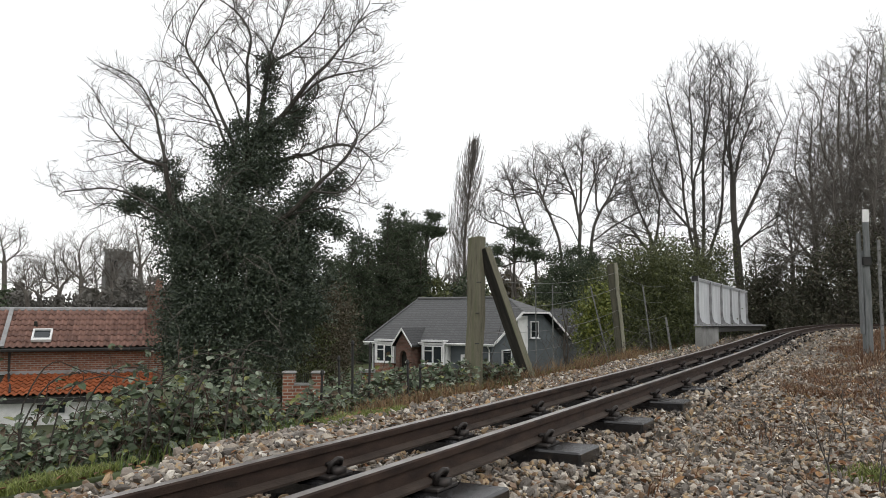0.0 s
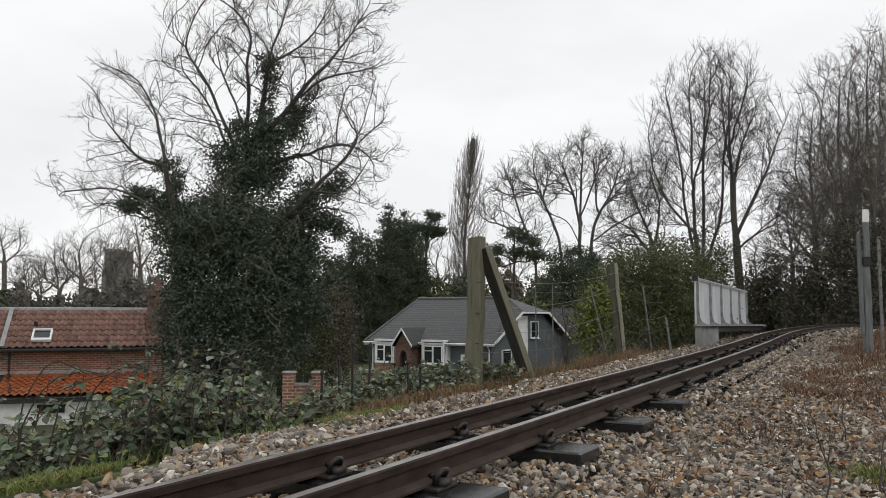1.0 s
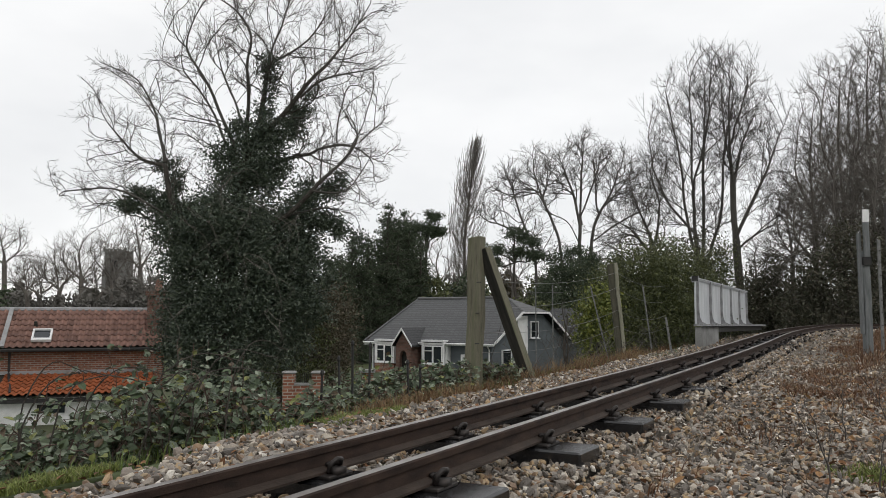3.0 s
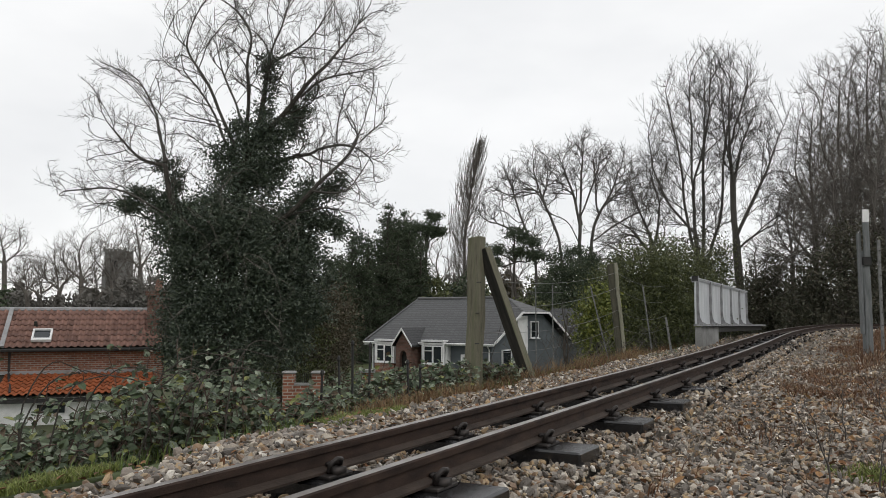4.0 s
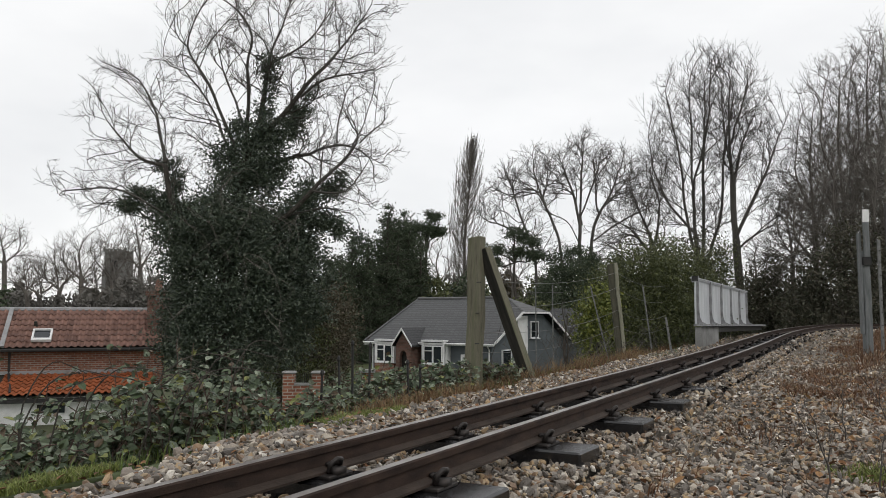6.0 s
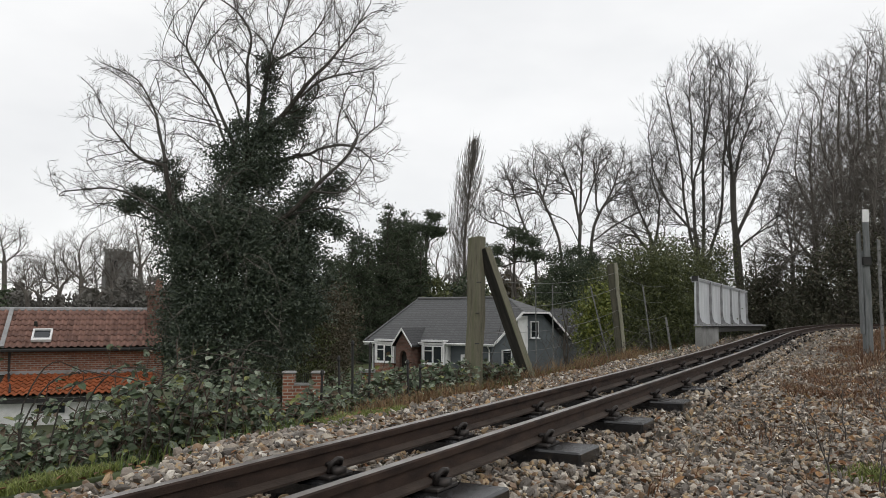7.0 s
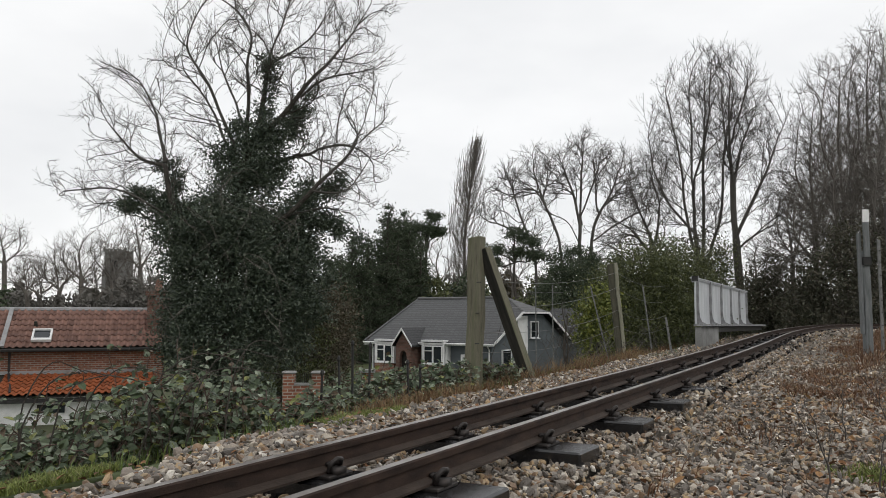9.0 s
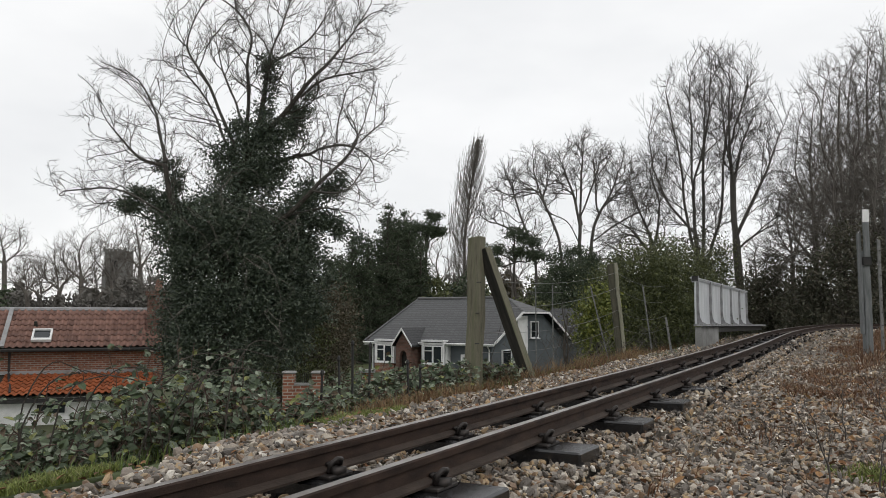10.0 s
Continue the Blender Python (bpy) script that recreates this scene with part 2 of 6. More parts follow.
        if smooth:
            me.polygons.foreach_set("use_smooth", [True] * len(me.polygons))
        me.update()
        return me


def fast(name, verts, faces, smooth=False):
    """A mesh from arrays: verts (n, 3), faces (m, k)."""
    me = bpy.data.meshes.new(name)
    m, k = faces.shape
    me.vertices.add(len(verts))
    me.vertices.foreach_set("co", np.asarray(verts, np.float32).ravel())
    me.loops.add(m * k)
    me.loops.foreach_set("vertex_index", np.asarray(faces, np.int32).ravel())
    me.polygons.add(m)
    me.polygons.foreach_set("loop_start", np.arange(m, dtype=np.int32) * k)
    me.polygons.foreach_set("use_smooth", [smooth] * m)
    me.update(calc_edges=True)
    return me


def part(name, me, material, parent=None, label="", at=None):
    """One mesh object, under a thing or under a part."""
    if isinstance(me, Geo):
        me = me.mesh(name)
    if not me.materials:
        me.materials.append(material)
    ob = new(name, me)
    if parent:
        ob.parent = parent
    if at is not None:
        ob.matrix_basis = at
    if label:
        ob["label"] = label
    return ob


def bevel(me, width, segments=1):
    bm = bmesh.new()
    bm.from_mesh(me)
    bmesh.ops.recalc_face_normals(bm, faces=bm.faces)
    bmesh.ops.bevel(bm, geom=[e for e in bm.edges if e.calc_face_angle(0) > 0.6], offset=width, segments=segments, affect="EDGES")
    bm.to_mesh(me)
    bm.free()
    return me


def thing(name, label, category, at, group="", kind=""):
    ob = new(name)
    ob.empty_display_size = 0.1
    ob.matrix_basis = at
    return tagged(ob, label, category, group, kind)


def rand_dirs(rng, n):
    d = rng.normal(size=(n, 3))
    return d / np.linalg.norm(d, axis=1)[:, None]


def leaves(rng, centres, size, flat=0.0, narrow=0.6, spread=0.4):
    """Folded four-cornered leaves at the centres; flat 1: they lie level, 0: any way."""
    n = len(centres)
    nrm = rand_dirs(rng, n) * (1 - flat) + np.array([0, 0, 1.0]) * flat + 1e-4
    nrm /= np.linalg.norm(nrm, axis=1)[:, None]
    a = np.cross(nrm, rand_dirs(rng, n))
    a /= np.linalg.norm(a, axis=1)[:, None] + 1e-9
    b = np.cross(nrm, a)
    s = size * (1 - spread + 2 * spread * rng.random(n))[:, None]
    v = np.stack([centres - a * s * 0.5, centres + b * s * narrow * 0.5 - a * s * 0.08 + nrm * s * 0.1, centres + a * s * 0.5 - nrm * s * 0.1,
                  centres - b * s * narrow * 0.5 - a * s * 0.08 + nrm * s * 0.1], 1).reshape(-1, 3)
    i = np.arange(n)[:, None] * 4
    return v, np.concatenate([i + [0, 1, 2], i + [0, 2, 3]], 0)


def blades(rng, roots, height, width, lean=0.5):
    """Grass blades of two triangles from the roots."""
    n = len(roots)
    h = height * (0.5 + rng.random(n))[:, None]
    t = rng.random(n) * 2 * np.pi
    side = np.stack([np.cos(t), np.sin(t), 0 * t], 1) * width
    t2 = rng.random(n) * 2 * np.pi
    off = np.stack([np.cos(t2), np.sin(t2), 0 * t], 1) * h * lean * rng.random(n)[:, None]
    mid = roots + off * 0.35 + np.array([0, 0, 0.55]) * h
    top = roots + off + np.array([0, 0, 0.95]) * h
    v = np.stack([roots - side, roots + side, mid + side * 0.7, mid - side * 0.7, top], 1).reshape(-1, 3)
    i = np.arange(n)[:, None] * 5
    return v, np.concatenate([i + [0, 1, 2], i + [0, 2, 3], i + [3, 2, 4]], 0)


# ---- the line of the railway: s along it, u to its right ----
SS = np.arange(-12, 70, 0.1)
_k = np.interp(SS, [6, 10, 14, 18, 24, 30, 70], [-0.0022, -0.0041, 0.0193, 0.0129, 0.02, 0.03, 0.03])
_gr = np.interp(SS, [6, 12, 18, 21, 26, 40], [0.0073, 0.0141, 0.0095, 0.0, -0.008, -0.008])
_i0 = int(np.argmin(abs(SS)))
TH = np.cumsum(_k) * 0.1
TH = TH - TH[_i0] + 0.4932
CX, CY, CZ = np.cumsum(np.sin(TH)) * 0.1, np.cumsum(np.cos(TH)) * 0.1, np.cumsum(_gr) * 0.1
CX, CY, CZ = CX - CX[_i0] - 0.121, CY - CY[_i0] + 3.0, CZ - CZ[_i0] + 0.553


def on_line(s, u, dz=0.0):
    """A point by the railway; dz from the top of the rails."""
    th = np.interp(s, SS, TH)
    return np.stack([np.interp(s, SS, CX) + np.cos(th) * u, np.interp(s, SS, CY) - np.sin(th) * u, np.interp(s, SS, CZ) + dz], -1)


def to_line(x, y):
    """s and u of places in the plan."""
    x, y = np.asarray(x, float).ravel(), np.asarray(y, float).ravel()
    s, u = np.zeros_like(x), np.zeros_like(x)
    cs, cx, cy, th = SS[::4], CX[::4], CY[::4], TH[::4]
    for c in range(0, len(x), 4000):
        sl = slice(c, c + 4000)
        j = np.argmin((x[sl, None] - cx) ** 2 + (y[sl, None] - cy) ** 2, 1)
        dx, dy = x[sl] - cx[j], y[sl] - cy[j]
        s[sl] = cs[j] + np.clip(dx * np.sin(th[j]) + dy * np.cos(th[j]), -0.3, 0.3)
        side = dx * np.cos(th[j]) - dy * np.sin(th[j])
        u[sl] = np.sign(side) * np.hypot(dx, dy)
    return s, u


def step(x, a, b):
    t = np.clip((x - a) / (b - a), 0, 1)
    return t * t * (3 - 2 * t)


def relief(s, u):
    """Height of the ground by the railway."""
    top = np.interp(s, SS, CZ)
    bed = top - 0.20 - 0.03 * step(abs(u), 0.5, 1.3)
    z = bed + 0.20 * step(u, 1.1, 2.1) * step(s, 3, 9) - 0.012 * (abs(u) < 1.6)
    low = -2.45
    fall = 0.2 * step(-u, 1.3, 2.6) * 1.2 + 0.55 * step(-u, 2.4, 4.5)
    z = z - np.where(u < 0, fall, 0)
    z = z + (low - z) * step(-u, 4.0, 11.0)
    return z + (low - z) * step(u, 14, 40)


def ground_z(x, y):
    s, u = to_line([x], [y])
    return float(relief(s, u)[0])


# ---- ground and ballast ----
def build_ground():
    t = np.linspace(-1, 1, 201)
    ax = np.sinh(t * 7.5) / np.sinh(7.5) * 2200
    gx, gy = np.meshgrid(ax + 0.5, ax + 7.0, indexing="ij")
    s, u = to_line(gx, gy)
    z = relief(s, u)
    r = np.random.default_rng(3)
    z = z - 0.01 - 0.05 * ((u > -1.3) & (u < 1.95) & (s > -7) & (s < 26)) + r.normal(size=z.shape) * 0.006 * (np.hypot(gx.ravel(), gy.ravel()) < 40)
    n = len(t)
    i = (np.arange(n - 1)[:, None] * n + np.arange(n - 1)).ravel()[:, None]
    me = fast("ground", np.stack([gx.ravel(), gy.ravel(), z], 1), i + [0, n, n + 1, 1], True)
    tagged(part("ground", me, M_EARTH), "dark earth and rough turf of a railway embankment", "ground", kind="structure")


def build_bed():
    s, u = np.meshgrid(np.arange(-8, 27, 0.12), np.arange(-1.5, 2.3, 0.1), indexing="ij")
    r = np.random.default_rng(4)
    p = on_line(s.ravel(), u.ravel())
    edge = np.clip(np.minimum(u + 1.5, 2.2 - u).ravel() / 0.3, 0, 1)
    p[:, 2] = relief(s.ravel(), u.ravel()) + 0.03 * edge - 0.038 + r.normal(size=len(p)) * 0.003
    w = s.shape[1]
    i = (np.arange(s.shape[0] - 1)[:, None] * w + np.arange(w - 1)).ravel()[:, None]
    tagged(part("track_bed", fast("track_bed", p, i + [0, w, w + 1, 1], True), M_BED), "dirty fine gravel bed under the ballast", "track bed", kind="structure")


def build_ballast():
    """Loose flints, each a jittered twenty-sided stone."""
    r = np.random.default_rng(5)
    s = np.concatenate([r.uniform(-1.35, 3.5, 50000), r.uniform(3.5, 9, 30000), r.uniform(9, 24, 13000), r.uniform(-7, -1.35, 11000)])
    u = r.uniform(-1.5, 2.15, len(s))
    keep = (r.random(len(s)) > 0.45 * (u < -0.5) * (s < 4)) & (u > -1.45 + 0.16 * (1 - step(s, 0.9, 1.8)) - 0.22 * np.sin(s * 2.1) * np.sin(s * 0.7 + 1)) & (r.random(len(s)) > step(u, 1.25, 2.2) * 0.75 * step(s, 3, 9))
    s, u = s[keep], u[keep]
    n = len(s)
    c = on_line(s, u)
    size = (0.0068 + 0.0165 * r.random(n) ** 2.2) * np.interp(s, [-1.4, -1.35, 0, 4, 8, 20], [2.5, 1.05, 1.05, 1.15, 1.35, 1.9]) * (0.84 + 0.3 * step(-u, 0.3, 0.6) * (1 - step(s, 3, 5)))
    shoulder = 0.05 * step(-u, 0.55, 1.0) + 0.015 * step(u, 0.7, 1.3) - 0.015 * step(u, 0.25, 0.4) * (1 - step(u, 0.5, 0.8)) * (1 - step(s, 2.2, 3.2)) + 0.085 * step(u, 0.25, 0.35) * (1 - step(u, 0.6, 1.0)) * step(s, 2.9, 3.8)
    inside = np.where(abs(u) < 0.16, 0.055, np.where(abs(u) < 0.5, 0.035, 0.0)) + 0.012 * (u > 0.25)
    c[:, 2] = relief(s, u) + shoulder * 0.6 + inside + r.uniform(-0.006, 0.024, n) + 0.006 * np.sin(s * 9 + u * 3) * np.sin(u * 11)
    p = (1 + 5 ** 0.5) / 2
    ico = np.array([(-1, p, 0), (1, p, 0), (-1, -p, 0), (1, -p, 0), (0, -1, p), (0, 1, p), (0, -1, -p), (0, 1, -p), (p, 0, -1), (p, 0, 1), (-p, 0, -1), (-p, 0, 1)]) / 1.9
    fc = np.array([(0, 11, 5), (0, 5, 1), (0, 1, 7), (0, 7, 10), (0, 10, 11), (1, 5, 9), (5, 11, 4), (11, 10, 2), (10, 7, 6), (7, 1, 8),
                   (3, 9, 4), (3, 4, 2), (3, 2, 6), (3, 6, 8), (3, 8, 9), (4, 9, 5), (2, 4, 11), (6, 2, 10), (8, 6, 7), (9, 8, 1)])
    sc = np.stack([r.uniform(0.9, 1.6, n), r.uniform(0.7, 1.1, n), r.uniform(0.45, 0.85, n)], 1)
    v = ico[None] * (1 + r.uniform(-0.36, 0.36, (n, 12, 1))) * sc[:, None] * size[:, None, None]
    q = r.normal(size=(n, 4)) * [1, 0.35, 0.35, 1]
    q /= np.linalg.norm(q, axis=1)[:, None]
    w, x, y, z = q.T
    rot = np.stack([1 - 2 * (y * y + z * z), 2 * (x * y - z * w), 2 * (x * z + y * w), 2 * (x * y + z * w), 1 - 2 * (x * x + z * z), 2 * (y * z - x * w),
                    2 * (x * z - y * w), 2 * (y * z + x * w), 1 - 2 * (x * x + y * y)], 1).reshape(n, 3, 3)
    v = np.einsum("nij,nkj->nki", rot, v) + c[:, None]
    # far stones keep six corners of the twelve
    close = (s < 1.1) & (s > -1.35)
    va = v[close].reshape(-1, 3)
    fa = (np.arange(close.sum())[:, None, None] * 12 + fc).reshape(-1, 3)
    vb = v[~close][:, [0, 3, 4, 7, 8, 11]].reshape(-1, 3)
    fo = np.array([(0, 5, 2), (0, 2, 4), (0, 4, 3), (0, 3, 5), (1, 2, 5), (1, 4, 2), (1, 3, 4), (1, 5, 3)])
    fb = (np.arange((~close).sum())[:, None, None] * 6 + fo).reshape(-1, 3) + len(va)
    tagged(part("ballast", fast("ballast", np.concatenate([va, vb]), np.concatenate([fa, fb])), M_STONE), "loose brown, grey and white flint ballast stones", "ballast", kind="stuff")


# ---- the railway ----
def build_track():
    track = thing("railway_track", "narrow-gauge railway track with rusty rails on black sleepers", "railway track", pose(0, 0, 0))
    prof = [(-0.042, -0.09), (0.042, -0.09), (0.042, -0.082), (0.012, -0.069), (0.0065, -0.031), (0.02, -0.025), (0.021, -0.005), (0.016, 0.0), (-0.016, 0.0), (-0.021, -0.005),
            (-0.02, -0.025), (-0.0065, -0.031), (-0.012, -0.069), (-0.042, -0.082)]
    s = np.concatenate([np.arange(-6, 12, 0.5), np.arange(12, 64, 0.4)])
    k = len(prof)
    for side in (-0.2055, 0.2055):
        v = np.concatenate([on_line(s, side + a, b) for a, b in prof]).reshape(k, len(s), 3).transpose(1, 0, 2).reshape(-1, 3)
        i = np.arange(len(s) - 1)[:, None] * k
        f = np.concatenate([np.concatenate([i + j, i + k + j, i + k + (j + 1) % k, i + (j + 1) % k], 1) for j in range(k)])
        me = fast("rail", v, f)
        me.materials.append(M_RUST)
        me.materials.append(M_HEAD)
        me.materials.append(M_FOOT)
        # foot faces take the lighter steel, as a painted band of skylight
        me.polygons.foreach_set("material_index", np.repeat([1 if j == 7 else 2 if j in (1, 2, 12, 13) else 0 for j in range(k)], len(s) - 1).astype(np.int32))
        part("rail", me, M_RUST, track)
    body = bevel(Geo().box((-0.125, -0.45, -0.145), (0.125, 0.45, 0)).mesh("sleeper"), 0.008)
    body.materials.append(M_SLEEPER)
    plate = bevel(Geo().box((-0.07, -0.085, 0), (0.07, 0.085, 0.012)).mesh("baseplate"), 0.003)
    plate.materials.append(M_CLIP)
    clip = Geo()
    arc = [Vector((0.035, 0.0, 0.012)), Vector((0.038, 0.012, 0.04)), Vector((0.02, 0.022, 0.055)), Vector((-0.012, 0.02, 0.05)), Vector((-0.03, 0.004, 0.032)), Vector((-0.036, -0.02, 0.026)),
           Vector((-0.015, -0.036, 0.028)), Vector((0.0, -0.03, 0.03))]
    clip.tube(arc, [0.009] * len(arc), 6)
    clip.box((-0.028, -0.012, 0.0), (0.028, 0.03, 0.024))
    clip = clip.mesh("rail_clip", True)
    clip.materials.append(M_CLIP)
    for i in range(-6, 60):
        sc = 0.70 + 0.95 * i
        p, th = on_line(sc, 0.0, -0.102), float(np.interp(sc, SS, TH))
        rr = np.random.default_rng(100 + i)
        m = pose(*p, rr.uniform(-0.5, 0.5), rr.uniform(-0.6, 0.6), 90 - math.degrees(th) + rr.uniform(-1.5, 1.5))
        sl = part("sleeper", body, M_SLEEPER, track, at=m)
        if i < 16:
            for side in (-0.2055, 0.2055):
                part("baseplate", plate, M_CLIP, sl, at=pose(0, side, 0))
                for d in (-1, 1):
                    part("rail_clip", clip, M_CLIP, sl, at=pose(0, side + d * 0.055, 0.008, 0, 0, 0 if d > 0 else 180))


# ---- the bridge parapet ----
def build_girder():
    m = Matrix.Translation((4.25, 13.8, 0.80)) @ pose(0, 0, 0, 0, 0.6, 90 - 27.5)
    g = thing("bridge_parapet", "pale grey riveted steel plate-girder bridge parapet", "bridge parapet", m)
    part("web_plate", Geo().box((0.0, -0.008, 0.05), (6.4, 0.008, 0.82)), M_GIRDER, g)
    me = Geo().box((-0.08, -0.05, 0.82), (6.42, 0.06, 0.835)).box((-0.08, -0.03, 0.79), (6.42, -0.02, 0.82)).mesh("top_flange")
    part("top_flange", me, M_GIRDER, g)
    me = Geo().box((-0.09, -0.085, 0.76), (-0.05, 0.03, 0.772)).box((-0.09, -0.085, 0.772), (-0.05, -0.074, 0.86)).box((-0.09, 0.02, 0.772), (-0.05, 0.03, 0.86))
    part("end_channel", me, M_GIRDERD, g)
    # thin dark plate across the channel end, in place of the shade inside
    part("channel_mouth_shade", Geo().box((-0.095, -0.075, 0.772), (-0.092, 0.02, 0.855)), M_IRON, g, "dark plate painting the shade inside the top channel's end")
    part("bottom_flange", Geo().box((0.0, -0.18, 0.015), (8.8, 0.03, 0.045)), M_GIRDERD, g)
    rib = Geo()
    prof = [(-0.012, 0.82), (-0.05, 0.82), (-0.05, 0.25), (-0.06, 0.16), (-0.09, 0.09), (-0.16, 0.052), (-0.012, 0.052)]
    rib.poly([(-0.012, a, b) for a, b in prof], (0.024, 0, 0))
    rib.poly([(-0.03, -0.012, 0.82), (-0.03, -0.012, 0.055), (-0.03, -0.02, 0.055), (-0.03, -0.02, 0.82)], (0.06, 0, 0))
    rm = rib.mesh("stiffener")
    rivet = Geo()
    for a in np.linspace(0.1, 0.72, 14):
        rivet.tube([Vector((-0.022, -0.02, a)), Vector((-0.022, -0.027, a))], [0.01, 0.006], 6)
        rivet.tube([Vector((0.022, -0.02, a)), Vector((0.022, -0.027, a))], [0.01, 0.006], 6)
    vm = rivet.mesh("rivets")
    for x in (0.12, 1.38, 2.64, 3.9, 5.16, 6.35):
        st = part("stiffener", rm, M_GIRDERD, g, at=pose(x, 0, 0))
        part("rivets", vm, M_GIRDERD, st)
    b = bevel(Geo().box((0.05, -0.10, -0.65), (1.75, 0.02, 0.0)).mesh("concrete_bearing_block"), 0.012)
    b = part("concrete_bearing_block", b, M_CONC, at=m)
    tagged(b, "square grey concrete bearing block under the bridge parapet", "concrete block")
    d = part("bridge_edge_beam", Geo().box((1.76, -0.08, -0.10), (8.8, 0.1, 0.01)), M_IRON, at=m)
    tagged(d, "dark rusty steel edge beam of the bridge deck", "beam")


# ---- fences and posts ----
def timber(w, d, h, twist=0.0):
    """A sawn post with a weathered sloping top."""
    g = Geo().box((-w / 2, -d / 2, -0.4), (w / 2, d / 2, h))
    bm = bmesh.new()
    me = g.mesh("post")
    bm.from_mesh(me)
    bmesh.ops.subdivide_edges(bm, edges=[e for e in bm.edges if abs(e.verts[0].co.z - e.verts[1].co.z) > 0.5], cuts=10)
    for v in bm.verts:
        o = noise.noise_vector(v.co * 2.5 + Vector((w * 90, h, 0)))
        v.co.x += o.x * 0.012
        v.co.y += o.y * 0.012
        if v.co.z > h - 0.01:
            v.co.z += v.co.x * 0.15
    bmesh.ops.bevel(bm, geom=[e for e in bm.edges if e.calc_face_angle(0) > 0.8], offset=0.008, segments=1, affect="EDGES")
    bm.to_mesh(me)
    bm.free()
    return me


def build_posts():
    p = thing("strainer_post", "weathered timber fence strainer post with a diagonal brace", "fence post", pose(0.33, 8.8, 0.30, 0, 1.6, 0))
    part("post", timber(0.15, 0.15, 1.54), M_OAK, p, at=pose(0, 0, 0, 0, 0, -28))
    a, b = Vector((0.07, 0.0, 1.42)), Vector((0.60, 0.1, 0.02))
    az = (a - b).normalized()
    ax = Vector((0.85, -0.5, 0))
    ax = (ax - az * ax.dot(az)).normalized()
    ay = az.cross(ax)
    q = Matrix((ax, ay, az)).transposed().to_4x4()
    me = bevel(Geo().box((-0.06, -0.06, -0.3), (0.06, 0.06, (a - b).length)).mesh("brace"), 0.006)
    me.materials.append(M_OAK)
    me.materials.append(M_OAKD)
    # shade painted by face: only the right-hand side keeps the pale timber
    for f in me.polygons:
        f.material_index = 0 if f.normal.x > 0.5 else 1
    part("brace", me, M_OAK, p, "diagonal timber brace, pale on one face, shade painted on the others", at=Matrix.Translation(b) @ q)
    for z in (1.05, 0.72, 0.4):
        part("staple", Geo().tube([Vector((0.0, -0.085, z)), Vector((0.02, -0.115, z)), Vector((0.04, -0.085, z))], [0.006] * 3, 5), M_IRON, p)

    p = thing("fence_post", "leaning weathered timber fence post with a pale edge", "fence post", pose(2.92, 13.5, 0.40, 0, -5.2, 0))
    part("post", timber(0.10, 0.09, 1.45), M_OAKM, p, at=pose(-0.02, 0.02, 0, 0, 0, -10))
    # narrow paler strip along the post's right edge
    part("pale_strip", timber(0.055, 0.05, 1.46), M_OAKP, p, "pale strip along the post's right edge", at=pose(0.055, -0.03, 0))

    p = thing("gate_post", "tall grey timber post with a white-painted top", "gate post", pose(5.70, 11.0, 0.45, 0, -0.3, 0))
    part("post", timber(0.10, 0.10, 1.42), M_GREYPOST, p)
    part("board", Geo().box((-0.035, -0.075, 1.30), (0.045, -0.053, 1.80)), M_GREYPOST, p, "pale grey planed board")
    part("side_board", Geo().box((-0.078, -0.04, 0.3), (-0.054, 0.04, 1.66)), M_GREYPOST, p)
    part("white_cap", Geo().box((-0.03, -0.078, 1.80), (0.048, -0.05, 1.97)), M_WHITE, p, "white-painted top end")
    part("strap", Geo().box((-0.053, -0.082, 1.22), (0.055, 0.056, 1.33)), M_IRON, p, "dark iron strap")

    def angle_iron(name, label, at, h, w=0.03, mt=M_GALV):
        g = thing(name, label, "metal post", at, "metal fence posts")
        me = Geo().box((0, 0, -0.4), (w, 0.005, h)).box((0, 0.005, -0.4), (0.005, w, h)).mesh("angle_bar")
        part("angle_bar", me, mt, g)
        for z in np.arange(0.15, h, 0.16):
            part("bolt", Geo().tube([Vector((w / 2, -0.008, z)), Vector((w / 2, 0.003, z))], [0.008, 0.008], 6), M_IRON, g)

    angle_iron("metal_fence_post", "slim grey perforated angle-iron fence post", pose(5.62, 10.5, 0.4), 1.57)
    angle_iron("metal_fence_post", "slim dark perforated angle-iron fence post", pose(5.74, 10.5, 0.4), 2.05, 0.045, M_CLIP)
    angle_iron("metal_fence_post", "rusty dark angle-iron post in dead grass", pose(5.0, 8.9, 0.3), 1.4, 0.04, M_CLIP)
    angle_iron("metal_fence_post", "thin leaning galvanised fence stake", pose(3.72, 13.4, 0.35, 0, -8, 0), 0.62, 0.03)
    angle_iron("metal_fence_post", "thin leaning galvanised fence stake", pose(3.72, 14.6, 0.25, 0, -7, 0), 1.28, 0.022)
    angle_iron("metal_fence_post", "thin leaning galvanised fence stake", pose(2.92, 14.6, 0.25, 0, -13, 0), 1.3, 0.022)
    for i, (x, y, h) in enumerate(((-0.86, 6.9, 0.50), (-0.77, 7.0, 0.62), (-0.63, 6.95, 0.58), (-0.3, 7.2, 0.38), (-0.2, 7.25, 0.32), (-0.95, 6.4, 0.4))):
        g = thing("iron_stake", "thin black iron stake standing in brambles", "stake", pose(x, y, ground_z(x, y), 0, 1.5 * (i % 3 - 1), 0), "iron stakes")
        part("stake", Geo().tube([Vector((0, 0, -0.2)), Vector((0, 0, h))], [0.011, 0.011], 6), M_IRON, g)
